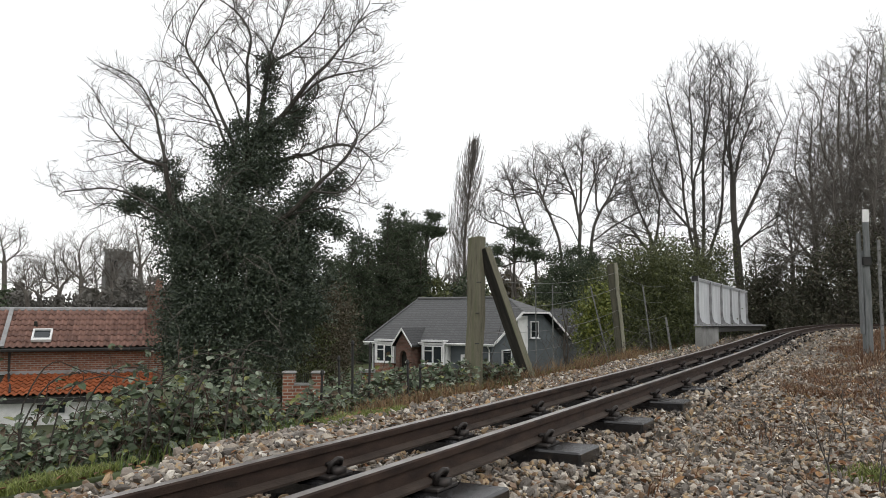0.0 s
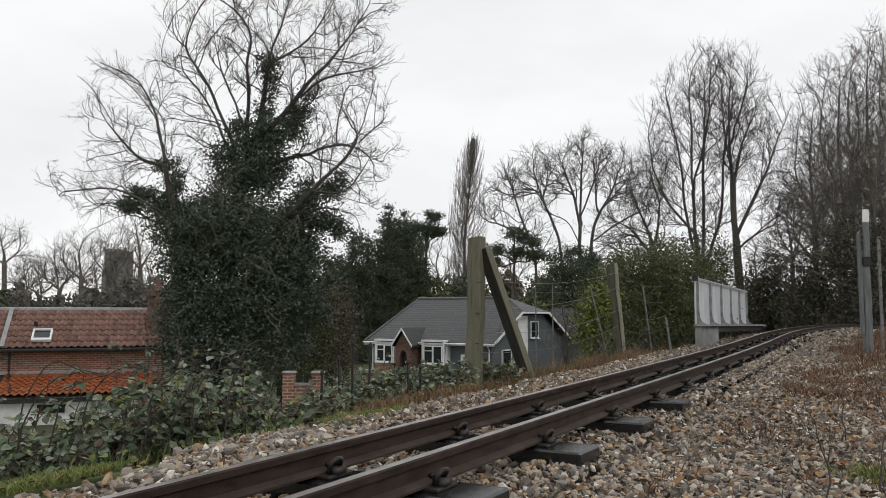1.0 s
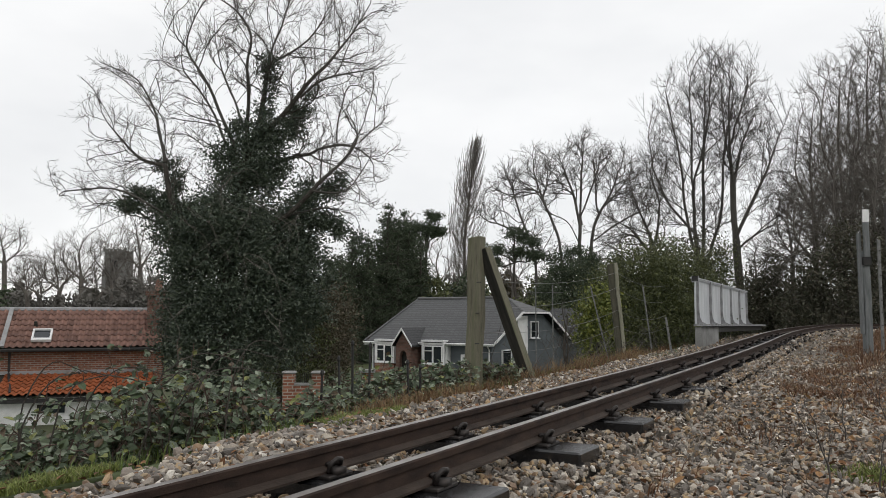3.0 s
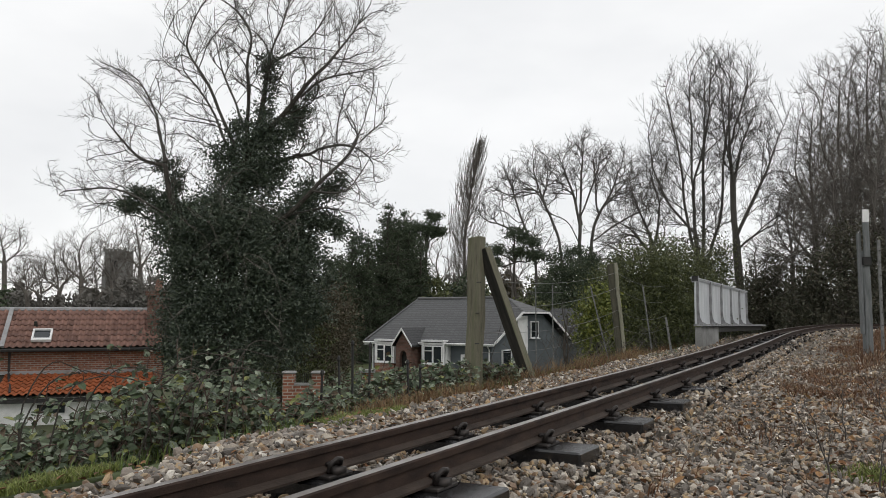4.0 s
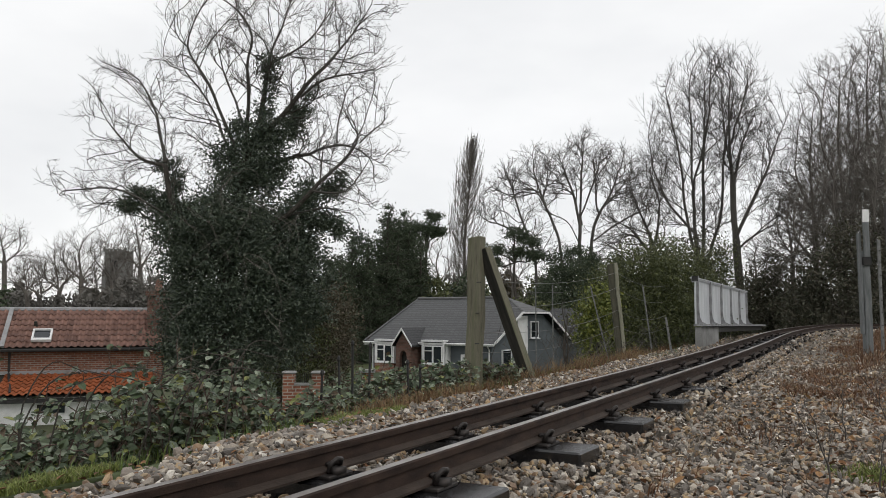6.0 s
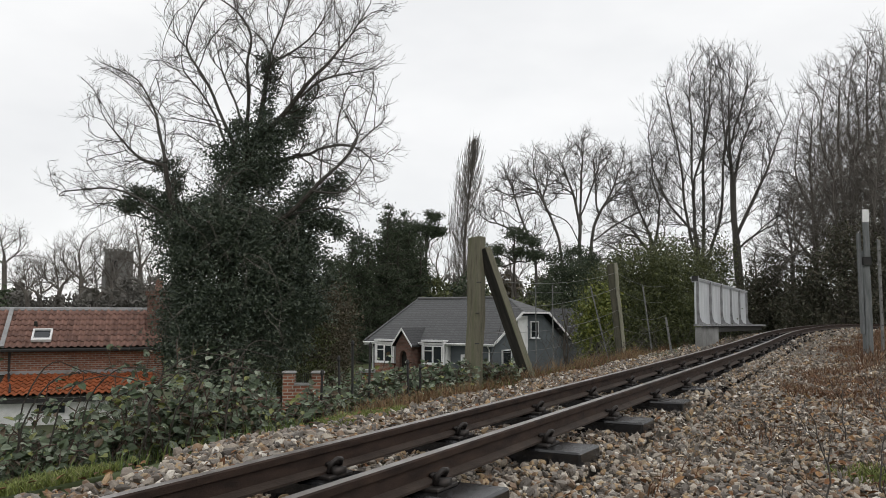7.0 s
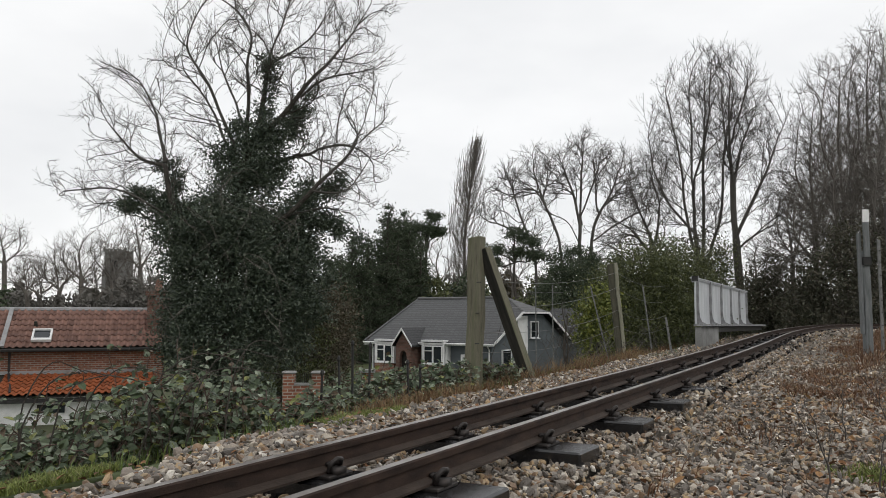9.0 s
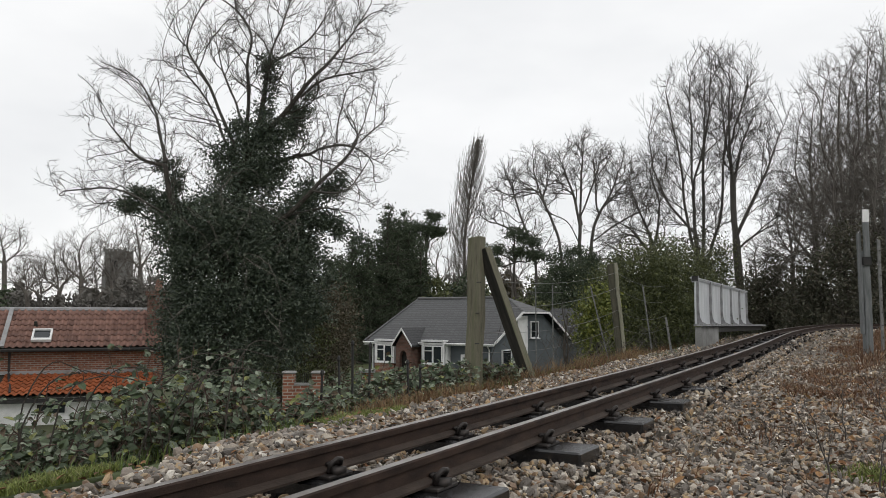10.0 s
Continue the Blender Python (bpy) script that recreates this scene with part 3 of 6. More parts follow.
        part("ball_finial", Geo().tube([Vector((0, 0, h)), Vector((0, 0, h + 0.02)), Vector((0, 0, h + 0.04)), Vector((0, 0, h + 0.055))], [0.01, 0.018, 0.014, 0.003], 6), M_IRON, g)
    w = thing("wire_fence", "slack rusty fence wires strung between the posts", "wire fence", pose(0, 0, 0))
    for za, zb, zc, sag in ((1.38, 1.70, 1.55, 0.10), (1.08, 1.45, 1.25, 0.10), (0.82, 1.08, 1.0, 0.12), (0.6, 0.82, 0.78, 0.12)):
        for a, b in (((0.42, 8.78, za), (2.86, 13.42, zb)), ((2.86, 13.42, zb), (4.2, 15.4, zc))):
            pts = [Vector(a).lerp(Vector(b), t) - Vector((0, 0, sag * 4 * t * (1 - t))) for t in np.linspace(0, 1, 13)]
            part("wire", Geo().tube(pts, [0.0026] * 13, 4), M_GALV, w)


# ---- houses ----
def window(parent, x, z, w, h, y, m, lights=2, sash=True, deep=0.08):
    """A white window in a wall facing -y, at x, z; frame, bars, pane, sill."""
    win = part("window", Geo().box((x, y - deep, z), (x + w, y, z + 0.06)).box((x, y - deep, z + h - 0.06), (x + w, y, z + h)).box((x, y - deep, z + 0.06), (x + 0.06, y, z + h - 0.06))
               .box((x + w - 0.06, y - deep, z + 0.06), (x + w, y, z + h - 0.06)), M_WHITE, parent, at=m)
    part("pane", Geo().box((x + 0.06, y - deep * 0.5, z + 0.06), (x + w - 0.06, y - deep * 0.5 + 0.012, z + h - 0.06)), M_GLASS, win, "dark reflecting pane")
    for k in range(1, lights):
        c = x + w * k / lights
        part("mullion", Geo().box((c - 0.04, y - deep - 0.004, z + 0.06), (c + 0.04, y - 0.01, z + h - 0.06)), M_WHITE, win)
    if sash:
        part("transom", Geo().box((x + 0.06, y - deep - 0.002, z + h * 0.68), (x + w / lights - 0.04, y - 0.012, z + h * 0.68 + 0.05)), M_WHITE, win)
    part("sill", Geo().box((x - 0.06, y - deep - 0.06, z - 0.05), (x + w + 0.06, y, z)), M_WHITE, win)
    return win


def build_bungalow():
    """x runs along the front, y into the house, z from its ground."""
    yaw = -34.4
    c, s = math.cos(radians(yaw)), math.sin(radians(yaw))
    L, D, E, H, J = 8.85, 8.6, 2.48, 4.78, 3.95
    at = pose(2.55 - c * L, 43 - s * L, -2.85, 0, 0, yaw)
    h = thing("bungalow", "grey-blue rendered bungalow with a slate hipped roof and white windows", "house", at)
    t, a0 = 0.25, 0.85
    part("front_wall", Geo().box((a0, 0, -0.6), (L, t, E)), M_RENDER, h)
    part("rear_wall", Geo().box((a0, D - t, -0.6), (L, D, E)), M_RENDER, h)
    part("side_wall", Geo().box((a0, t, -0.6), (a0 + t, D - t, E)), M_RENDER, h)
    k = (J - E) / (H - E)
    part("gable_wall", Geo().poly([(L, t, -0.6), (L, D - t, -0.6), (L, D - t, E), (L, D - D / 2 * k, J - 0.1), (L, D / 2 * k, J - 0.1), (L, t, E)], (-t, 0, 0)), M_RENDER, h)
    o = 0.35
    hipx, jx = 0.95, L - 1.5
    w0 = a0 - o
    th = (0, 0, 0.09)
    sl = (H - E) / (D / 2)
    ze = E - o * sl
    yj = D / 2 * k
    part("roof", Geo().poly([(w0, -o, ze), (L + o, -o, ze), (L + o, yj, J), (jx, D / 2, H), (hipx, D / 2, H)], th), M_SLATE, h, "grey slate front roof slope")
    part("roof", Geo().poly([(L + o, D + o, ze), (w0, D + o, ze), (hipx, D / 2, H), (jx, D / 2, H), (L + o, D - yj, J)], th), M_SLATE, h)
    part("roof", Geo().poly([(w0, D + o, ze), (w0, -o, ze), (hipx, D / 2, H)], th), M_SLATE, h, "slate hip end")
    part("roof", Geo().poly([(L + o, yj, J), (L + o, D - yj, J), (jx, D / 2, H)], th), M_SLATE, h, "small slate half-hip")
    part("ridge", Geo().tube([Vector((hipx, D / 2, H + 0.07)), Vector((jx, D / 2, H + 0.07))], [0.1, 0.1], 6), M_RIDGE, h)
    for a in ((w0, -o, ze), (L + o, yj, J)):
        b = (hipx, D / 2, H) if a[0] < 1 else (jx, D / 2, H)
        part("hip_ridge", Geo().tube([Vector(a) + Vector((0, 0, 0.1)), Vector(b) + Vector((0, 0, 0.07))], [0.07, 0.07], 6), M_RIDGE, h)
    part("fascia", Geo().box((w0, -o - 0.05, ze - 0.07), (L + o, -o - 0.01, ze + 0.05)), M_WHITE, h)
    part("gutter", Geo().tube([Vector((w0, -o - 0.1, ze + 0.02)), Vector((L + o, -o - 0.1, ze + 0.02))], [0.045, 0.045], 6), M_WHITE, h)
    part("fascia", Geo().box((w0 - 0.05, -o, ze - 0.16), (w0 - 0.01, D + o, ze + 0.06)), M_WHITE, h)
    part("bargeboard", Geo().poly([(L + o, -o, ze - 0.04), (L + o, yj, J - 0.04), (L + o, yj, J + 0.11), (L + o, -o, ze + 0.11)], (0.04, 0, 0)), M_WHITE, h)
    part("bargeboard", Geo().poly([(L + o, D + o, ze - 0.04), (L + o, D - yj, J - 0.04), (L + o, D - yj, J + 0.11), (L + o, D + o, ze + 0.11)], (0.04, 0, 0)), M_WHITE, h)
    part("half_hip_fascia", Geo().box((L + o + 0.002, yj, J - 0.02), (L + o + 0.05, D - yj, J + 0.08)), M_WHITE, h)
    for x in (a0 + 0.05, L - 0.12):
        part("downpipe", Geo().tube([Vector((x, -0.3, ze)), Vector((x, -0.06, ze - 0.3)), Vector((x, -0.06, -0.5))], [0.04] * 3, 6), M_WHITE, h)
    idm = Matrix.Identity(4)
    for x, w in ((1.5, 1.15), (4.8, 1.25)):
        bay = part("bay_window", Geo().box((x - 0.12, -0.5, 1.16), (x - 0.02, 0, E - 0.08)).box((x + w + 0.02, -0.5, 1.16), (x + w + 0.12, 0, E - 0.08)).box((x - 0.12, -0.55, E - 0.08), (x + w + 0.12, 0, E + 0.02)), M_WHITE, h)
        part("brick_apron", Geo().box((x - 0.12, -0.5, -0.6), (x + w + 0.12, -0.01, 1.14)), M_BRICK, h, "red brick panel below the window")
        window(h, x, 1.22, w, 0.98, -0.42, idm, 2, True, 0.1)
        part("corner_post", Geo().box((x + w + 0.13, -0.3, -0.6), (x + w + 0.21, -0.01, E)), M_WHITE, h)
        part("corner_post", Geo().box((x - 0.21, -0.3, -0.6), (x - 0.13, -0.01, E)), M_WHITE, h)
    # brick porch with its own small gable
    px, pw, pd = 3.3, 1.0, 1.0
    part("porch_wall", Geo().poly([(px + 0.25, -pd, -0.6), (px, -pd, -0.6), (px, -pd, E - 0.25), (px + pw / 2, -pd, E + 0.45), (px + pw, -pd, E - 0.25), (px + pw, -pd, -0.6), (px + pw - 0.25, -pd, -0.6),
                                   (px + pw - 0.25, -pd, 1.55), (px + pw - 0.33, -pd, 1.82), (px + pw / 2, -pd, 1.93), (px + 0.33, -pd, 1.82), (px + 0.25, -pd, 1.55)], (0, 0.2, 0)), M_BRICKD, h)
    part("porch_door", Geo().box((px + 0.2, -0.75, -0.6), (px + pw - 0.2, -0.7, 1.95)), M_OAKD, h)
    part("porch_side", Geo().box((px, -pd + 0.2, -0.6), (px + 0.15, -0.01, E - 0.25)).box((px + pw - 0.15, -pd + 0.2, -0.6), (px + pw, -0.01, E - 0.25)), M_BRICKD, h)
    for a, sx in ((px - 0.2, 1), (px + pw + 0.2, -1)):
        part("porch_roof", Geo().poly([(a, -pd - 0.15, E - 0.35), (px + pw / 2, -pd - 0.15, E + 0.6), (px + pw / 2, 1.4, E + 0.6), (a, 0.1, E - 0.35)], (0, 0, 0.07)), M_SLATE, h)
        part("porch_bargeboard", Geo().poly([(a, -pd - 0.16, E - 0.38), (px + pw / 2, -pd - 0.16, E + 0.56), (px + pw / 2, -pd - 0.16, E + 0.68), (a, -pd - 0.16, E - 0.26)], (0, -0.04, 0)), M_WHITE, h)
    part("front_door", Geo().box((6.95, -0.06, 0.0), (7.95, -0.004, 1.75)), M_WHITE, h, "white panelled door")
    part("door_panel", Geo().box((7.08, -0.075, 0.2), (7.82, -0.062, 1.6)), M_LEAD, h)
    # gable end: facing +x
    gm = Matrix.Translation((L, 0, 0)) @ pose(0, 0, 0, 0, 0, 90)
    window(h, 4.2, 2.55, 0.95, 0.95, 0.0, gm, 1, False)
    part("white_panel", Geo().box((L + 0.004, 2.75, 1.2), (L + 0.05, 3.85, J - 0.15)), M_WHITE, h, "white boarded panel in the gable")
    window(h, 1.0, 0.9, 1.0, 1.1, 0.0, gm, 1, False)
    # rear wing with its own tiled roof
    wg = thing("house_wing", "low wing with a grey tiled hipped roof behind the bungalow", "house", pose(7.3, 52.5, -2.7, 0, 0, yaw + 12))
    part("wall", Geo().box((-1.2, 0, -0.6), (2.6, 4.4, 2.3)), M_RENDER, wg)
    part("roof", Geo().poly([(-1.5, -0.3, 2.3), (2.9, -0.3, 2.3), (0.6, 2.2, 4.05), (-0.9, 2.2, 4.05)], (0, 0, 0.09)), M_SLATE, wg)
    part("roof", Geo().poly([(2.9, -0.3, 2.3), (2.9, 4.7, 2.3), (0.6, 2.2, 4.05)], (0, 0, 0.09)), M_SLATE, wg)
    part("roof", Geo().poly([(2.9, 4.7, 2.3), (-1.5, 4.7, 2.3), (-0.9, 2.2, 4.05), (0.6, 2.2, 4.05)], (0, 0, 0.09)), M_SLATE, wg)
    for x, z in ((4.65, 48.5), (5.5, 48.5)):
        a = thing("aerial_pole", "thin grey television aerial pole", "aerial", pose(x, 41, -2.5))
        part("pole", Geo().tube([Vector((0, 0, -0.5)), Vector((0, 0, 5.0))], [0.03, 0.03], 6), M_GALV, a)
        part("crossbar", Geo().box((-0.5, -0.01, 4.6), (0.5, 0.01, 4.63)), M_GALV, a)


def pantile(w, ln):
    """One S-shaped clay tile, its lower edge at y = 0, rising along +y."""
    xs = np.linspace(0, w * 1.06, 7)
    zs = [0.045, 0.066, 0.052, 0.016, 0.0, 0.012, 0.045]
    v = [(x, y, z + o + (0.034 if y == 0 else 0.0)) for o in (0, -0.02) for y in (0, ln) for x, z in zip(xs, zs)]
    f = []
    for k in range(6):
        f += [(k, k + 1, 8 + k, 7 + k), (14 + k + 1, 14 + k, 21 + k, 22 + k), (k + 1, k, 14 + k, 15 + k)]
    me = bpy.data.meshes.new("pantile")
    me.from_pydata(v, [], f)
    me.update()
    return me


def build_cottage():
    h = thing("cottage", "old red-brick cottage with a pantile roof and a lean-to", "house", Matrix.Translation((-13.2, 28, 0)) @ pose(0, 0, 0, 0, 0, 20) @ Matrix.Translation((13.2, -28, 0)))
    x0, x1 = -19.5, -9.7
    yf, e, rz, ry = 28.0, -0.12, 1.16, 29.9
    part("brick_wall", Geo().box((x0, yf + 0.15, -3.2), (x1, yf + 0.4, e)), M_BRICK, h, "red brick upper wall")
    part("rear_wall", Geo().box((x0, 31.4, -3.2), (x1, 31.6, e)), M_BRICK, h)
    part("gable_wall", Geo().poly([(x1, yf + 0.4, -3.2), (x1, 31.4, -3.2), (x1, 31.4, e - 0.05), (x1, ry, rz - 0.12), (x1, yf + 0.4, e)], (-0.22, 0, 0)), M_BRICK, h)
    rm = part("roof", Geo().poly([(x0, yf - 0.1, e - 0.05), (x1 + 0.1, yf - 0.1, e - 0.05), (x1 + 0.1, ry, rz - 0.05), (x0, ry, rz - 0.05)], (0, 0, 0.04)), M_OAKD, h, "red-brown clay pantile roof")
    part("rear_roof", Geo().poly([(x0, 31.8, e - 0.05), (x1 + 0.1, 31.8, e - 0.05), (x1 + 0.1, ry, rz - 0.05), (x0, ry, rz - 0.05)], (0, 0, 0.04)), M_PANTILE, h)
    part("ridge_tiles", Geo().tube([Vector((x0, ry, rz + 0.04)), Vector((x1 + 0.1, ry, rz + 0.02))], [0.1, 0.1], 8), M_LEAD, h, "pale mortared ridge tiles")
    sl = math.hypot(ry - yf + 0.1, rz - e)
    ang = math.degrees(math.atan2(rz - e, ry - yf + 0.1))
    tl = pantile(0.21, 0.36)
    tl.materials.append(M_PANTILE)
    rr = np.random.default_rng(8)
    rows = 7
    for j in range(rows):
        d = sl * j / rows
        for i in range(32):
            x = -15.9 + 0.21 * i
            m = pose(x, yf - 0.13 + d * math.cos(radians(ang)), e - 0.0 + d * math.sin(radians(ang)) + 0.01 * rr.random(), ang + rr.uniform(-1.2, 0.6), rr.uniform(-1, 1), rr.uniform(-0.7, 0.7))
            part("pantile", tl, M_PANTILE, rm, at=m)
    me = Geo().box((-14.9, -0.02, 0.05), (-14.76, sl, 0.13)).mesh("verge")
    part("verge", me, M_LEAD, h, "pale cement verge between two roofs", at=pose(0, yf - 0.1, e, ang))
    part("eaves_gutter", Geo().tube([Vector((x0, yf - 0.2, e - 0.05)), Vector((x1 + 0.1, yf - 0.2, e - 0.07))], [0.06, 0.06], 6), M_IRON, h)
    part("downpipe", Geo().tube([Vector((-14.6, yf - 0.05, e)), Vector((-14.6, yf, -0.95)), Vector((-14.3, 26.2, -1.45))], [0.045] * 3, 6), M_IRON, h)
    rw = part("roof_window", Geo().box((0, 0, 0.02), (0.62, 0.06, 0.12)).box((0, 0.64, 0.02), (0.62, 0.7, 0.12)).box((0, 0.06, 0.02), (0.06, 0.64, 0.12)).box((0.56, 0.06, 0.02), (0.62, 0.64, 0.12)),
              M_WHITE, h, "small white-framed roof window", at=pose(-13.98, yf + 0.03, 0.07, ang - 1))
    part("blind", Geo().box((0.06, 0.06, 0.05), (0.56, 0.2, 0.07)), M_WHITE, rw)
    part("pane", Geo().box((0.06, 0.2, 0.05), (0.56, 0.64, 0.065)), M_GLASS, rw)
    part("roof_vent", Geo().tube([Vector((-13.95, 28.95, 0.6)), Vector((-13.95, 28.9, 0.78))], [0.07, 0.05], 8), M_OAKD, h)
    # lean-to
    lz, ly = -1.03, 28.1
    ez, ey = -1.55, 26.1
    part("flashing", Geo().box((x0, ly - 0.12, lz + 0.04), (-10.2, ly + 0.04, lz + 0.15)), M_LEAD, h, "grey lead flashing strip")
    lr = part("lean_to_roof", Geo().poly([(x0, ey - 0.1, ez - 0.05), (-10.3, ey - 0.1, ez - 0.05), (-10.3, ly, lz), (x0, ly, lz)], (0, 0, 0.03)), M_OAKD, h, "bright orange clay pantile lean-to roof")
    sl2 = math.hypot(ly - ey, lz - ez)
    an2 = math.degrees(math.atan2(lz - ez, ly - ey))
    to = pantile(0.21, 0.36)
    to.materials.append(M_PANTILEO)
    for j in range(6):
        d = sl2 * j / 6
        for i in range(22):
            m = pose(-14.7 + 0.21 * i, ey - 0.12 + d * math.cos(radians(an2)), ez + 0.01 + d * math.sin(radians(an2)) + 0.01 * rr.random(), an2 + rr.uniform(-1.2, 0.6), rr.uniform(-1, 1), rr.uniform(-0.7, 0.7))
            part("pantile", to, M_PANTILEO, lr, at=m)
    part("lean_to_gutter", Geo().box((x0, ey - 0.24, ez - 0.2), (-10.3, ey - 0.12, ez - 0.07)), M_IRON, h)
    part("white_wall", Geo().box((x0, ey, -3.2), (-10.4, ey + 0.2, ez - 0.06)), M_WHITE, h, "white-painted lean-to wall")
    wi = part("lean_to_window", Geo().box((-13.45, ey - 0.03, -2.1), (-12.7, ey + 0.02, -1.88)), M_GLASS, h, "small dark lean-to window")
    part("frame", Geo().box((-13.5, ey - 0.05, -1.88), (-12.65, ey - 0.002, -1.83)).box((-13.5, ey - 0.05, -2.35), (-13.45, ey - 0.002, -1.88)), M_OAKD, wi)
    c = thing("chimney", "brick chimney stack with a red clay pot", "chimney", pose(-10.4, 29.9, 0.5))
    part("stack", Geo().box((-0.3, -0.3, -0.6), (0.3, 0.3, 1.2)).box((-0.36, -0.36, 1.2), (0.36, 0.36, 1.38)), M_BRICKD, c)
    part("pot", Geo().tube([Vector((0, 0, 1.38)), Vector((0, 0, 1.8))], [0.14, 0.11], 10), M_PANTILE, c)


def build_garden():
    w = thing("garden_wall", "low red-brick garden wall with two stone-capped pillars", "garden wall", pose(-3.33, 19.5, -1.93))
    for x in (-0.31, 0.37):
        p = part("pillar", Geo().box((x - 0.13, -0.13, -0.6), (x + 0.13, 0.13, 1.54)), M_BRICK, w, "square red-brick pillar")
        part("cap", bevel(Geo().box((x - 0.16, -0.16, 1.54), (x + 0.16, 0.16, 1.61)).mesh("cap"), 0.03), M_CONC, p, "pale stone cap")
    lw = part("low_wall", Geo().box((-0.18, -0.09, -0.6), (0.24, 0.09, 1.28)), M_BRICK, w)
    part("coping", Geo().box((-0.18, -0.11, 1.28), (0.24, 0.11, 1.33)), M_CONC, lw)
    for i in range(8):
        x = -0.15 + 0.05 * i
        part("railing", Geo().tube([Vector((x, 0, 1.33)), Vector((x, 0, 1.56))], [0.006, 0.006], 5), M_IRON, w)
    part("side_wall", Geo().box((-2.0, -0.09, -0.4), (-0.52, 0.09, 1.0)), M_BRICKD, w)
    p = thing("gate_pillar", "short red-brick gate pillar with a pale cap", "pillar", pose(-3.15, 34.5, -2.75))
    part("pillar", Geo().box((-0.22, -0.2, -0.4), (0.22, 0.2, 1.35)), M_BRICK, p)
    part("cap", Geo().box((-0.3, -0.27, 1.35), (0.3, 0.27, 1.47)), M_CONC, p)
    t = np.linspace(0, 1, 30)
    gx, gy = np.meshgrid(-9.5 + 15 * t, 25.3 + 17 * t, indexing="ij")
    z = -2.3 + 0.35 * step(gy, 27, 41) + 0.05 * np.sin(gx * 1.3) * np.sin(gy * 0.9)
    i = (np.arange(29)[:, None] * 30 + np.arange(29)).ravel()[:, None]
    me = fast("lawn", np.stack([gx, gy, z], -1).reshape(-1, 3), i + [0, 30, 31, 1], True)
    tagged(part("lawn", me, M_LAWN), "mown green garden lawn before the bungalow", "lawn", kind="structure")
    ch = thing("church_tower", "distant grey flint church tower with corner pinnacles", "church tower", pose(-93.5, 235, -2.5))
    part("tower", Geo().box((-3.0, -3.0, -1), (3.0, 3.0, 21.6)), M_FLINTWALL, ch)
    for a in (-2.9, 2.9):
        part("buttress", Geo().box((a - 0.5, -3.5, -1), (a + 0.5, -3.0, 16)), M_FLINTWALL, ch)
        part("pinnacle", Geo().tube([Vector((a, -3.05, 21.5)), Vector((a, -3.05, 23.3))], [0.5, 0.1], 6), M_FLINTWALL, ch)
    pm = Geo()
    for k in range(5):
        x = -2.98 + 1.29 * k
        pm.box((x, -2.98, 21.6), (x + 0.8, -2.6, 22.3)).box((x, 2.6, 21.6), (x + 0.8, 2.98, 22.3))
    part("parapet", pm, M_FLINTWALL, ch, "battlemented parapet")
    part("belfry_opening", Geo().box((-0.8, -3.04, 15.5), (0.8, -2.9, 19)), M_IRON, ch)


# ---- trees ----
def spine(ctrl, n, rng, wob):
    """A bent line through a few control points."""
    c = [Vector(p) for p in ctrl]
    c = [c[0] * 2 - c[1]] + c + [c[-1] * 2 - c[-2]]
    out, per = [], max(2, n // (len(c) - 3))
    for k in range(1, len(c) - 2):
        for j in range(per):
            t = j / per
            a, b, d, e = c[k - 1], c[k], c[k + 1], c[k + 2]
            out.append(0.5 * ((2 * b) + (d - a) * t + (2 * a - 5 * b + 4 * d - e) * t * t + (3 * b - a - 3 * d + e) * t ** 3))
    out.append(c[-2])
    return [p + Vector(rng.normal(size=3)) * wob * (0 if k == 0 else 1) for k, p in enumerate(out)]


def twigs(geo, rng, pts, radii, length, level, kids, angle=0.75, up=0.35, rmin=0.006, ratio=0.55, start=0.2, wob=0.1):
    """Side branches along a line, and branches on those."""
    n = len(pts)
    for i in range(kids):
        t = start + (1 - start) * (i + rng.random()) / kids
        k = min(int(t * (n - 1)), n - 2)
        p = pts[k].lerp(pts[k + 1], t * (n - 1) - k)
        d = (pts[k + 1] - pts[k]).normalized()
        side = Vector(rng.normal(size=3))
        side = (side - d * side.dot(d)).normalized()
        a = angle * (0.7 + 0.6 * rng.random())
        w = (d * math.cos(a) + side * math.sin(a))
        ln = length * (1.15 - 0.7 * t) * (0.6 + 0.7 * rng.random())
        r = max(rmin, min(radii[k] * 0.55, ln * 0.0115))
        m = 4 if level > 1 else 2
        q, qq = p, [p]
        for j in range(m):
            w = (w + Vector(rng.normal(size=3)) * wob + Vector((0, 0, up * 0.3))).normalized()
            q = q + w * (ln / m)
            qq.append(q)
        rr = [r * (1 if level > 1 else 0.8) + (rmin * 0.4 - r * (1 if level > 1 else 0.8)) * j / m for j in range(m + 1)]
        geo.tube(qq, rr, 4 if r > rmin * 2.5 else 3)
        if level > 1:
            twigs(geo, rng, qq, rr, ln * ratio, level - 1, max(3, int(kids * (0.6 if level > 2 else 0.4))), angle, up, rmin, ratio, 0.12, wob)


def clump_points(rng, blobs, per, clump, hollow=0.55):
    """Leaf places in ragged clumps on round masses: blobs are (x, y, z, rx, ry, rz, clumps)."""
    out = []
    for x, y, z, rx, ry, rz, n in blobs:
        d = rand_dirs(rng, n)
        rad = hollow + (1.08 - hollow) * rng.random(n) ** 0.6
        c = np.array([x, y, z]) + d * rad[:, None] * [rx, ry, rz]
        cs = clump * (0.6 + 0.8 * rng.random(n))
        p = c[:, None] + rng.normal(size=(n, per, 3)) * cs[:, None, None] * [0.55, 0.55, 0.42]
        out.append(p.reshape(-1, 3))
    return np.concatenate(out)


SWAY = []  # parts that the wind moves: part, pose, pull, lag


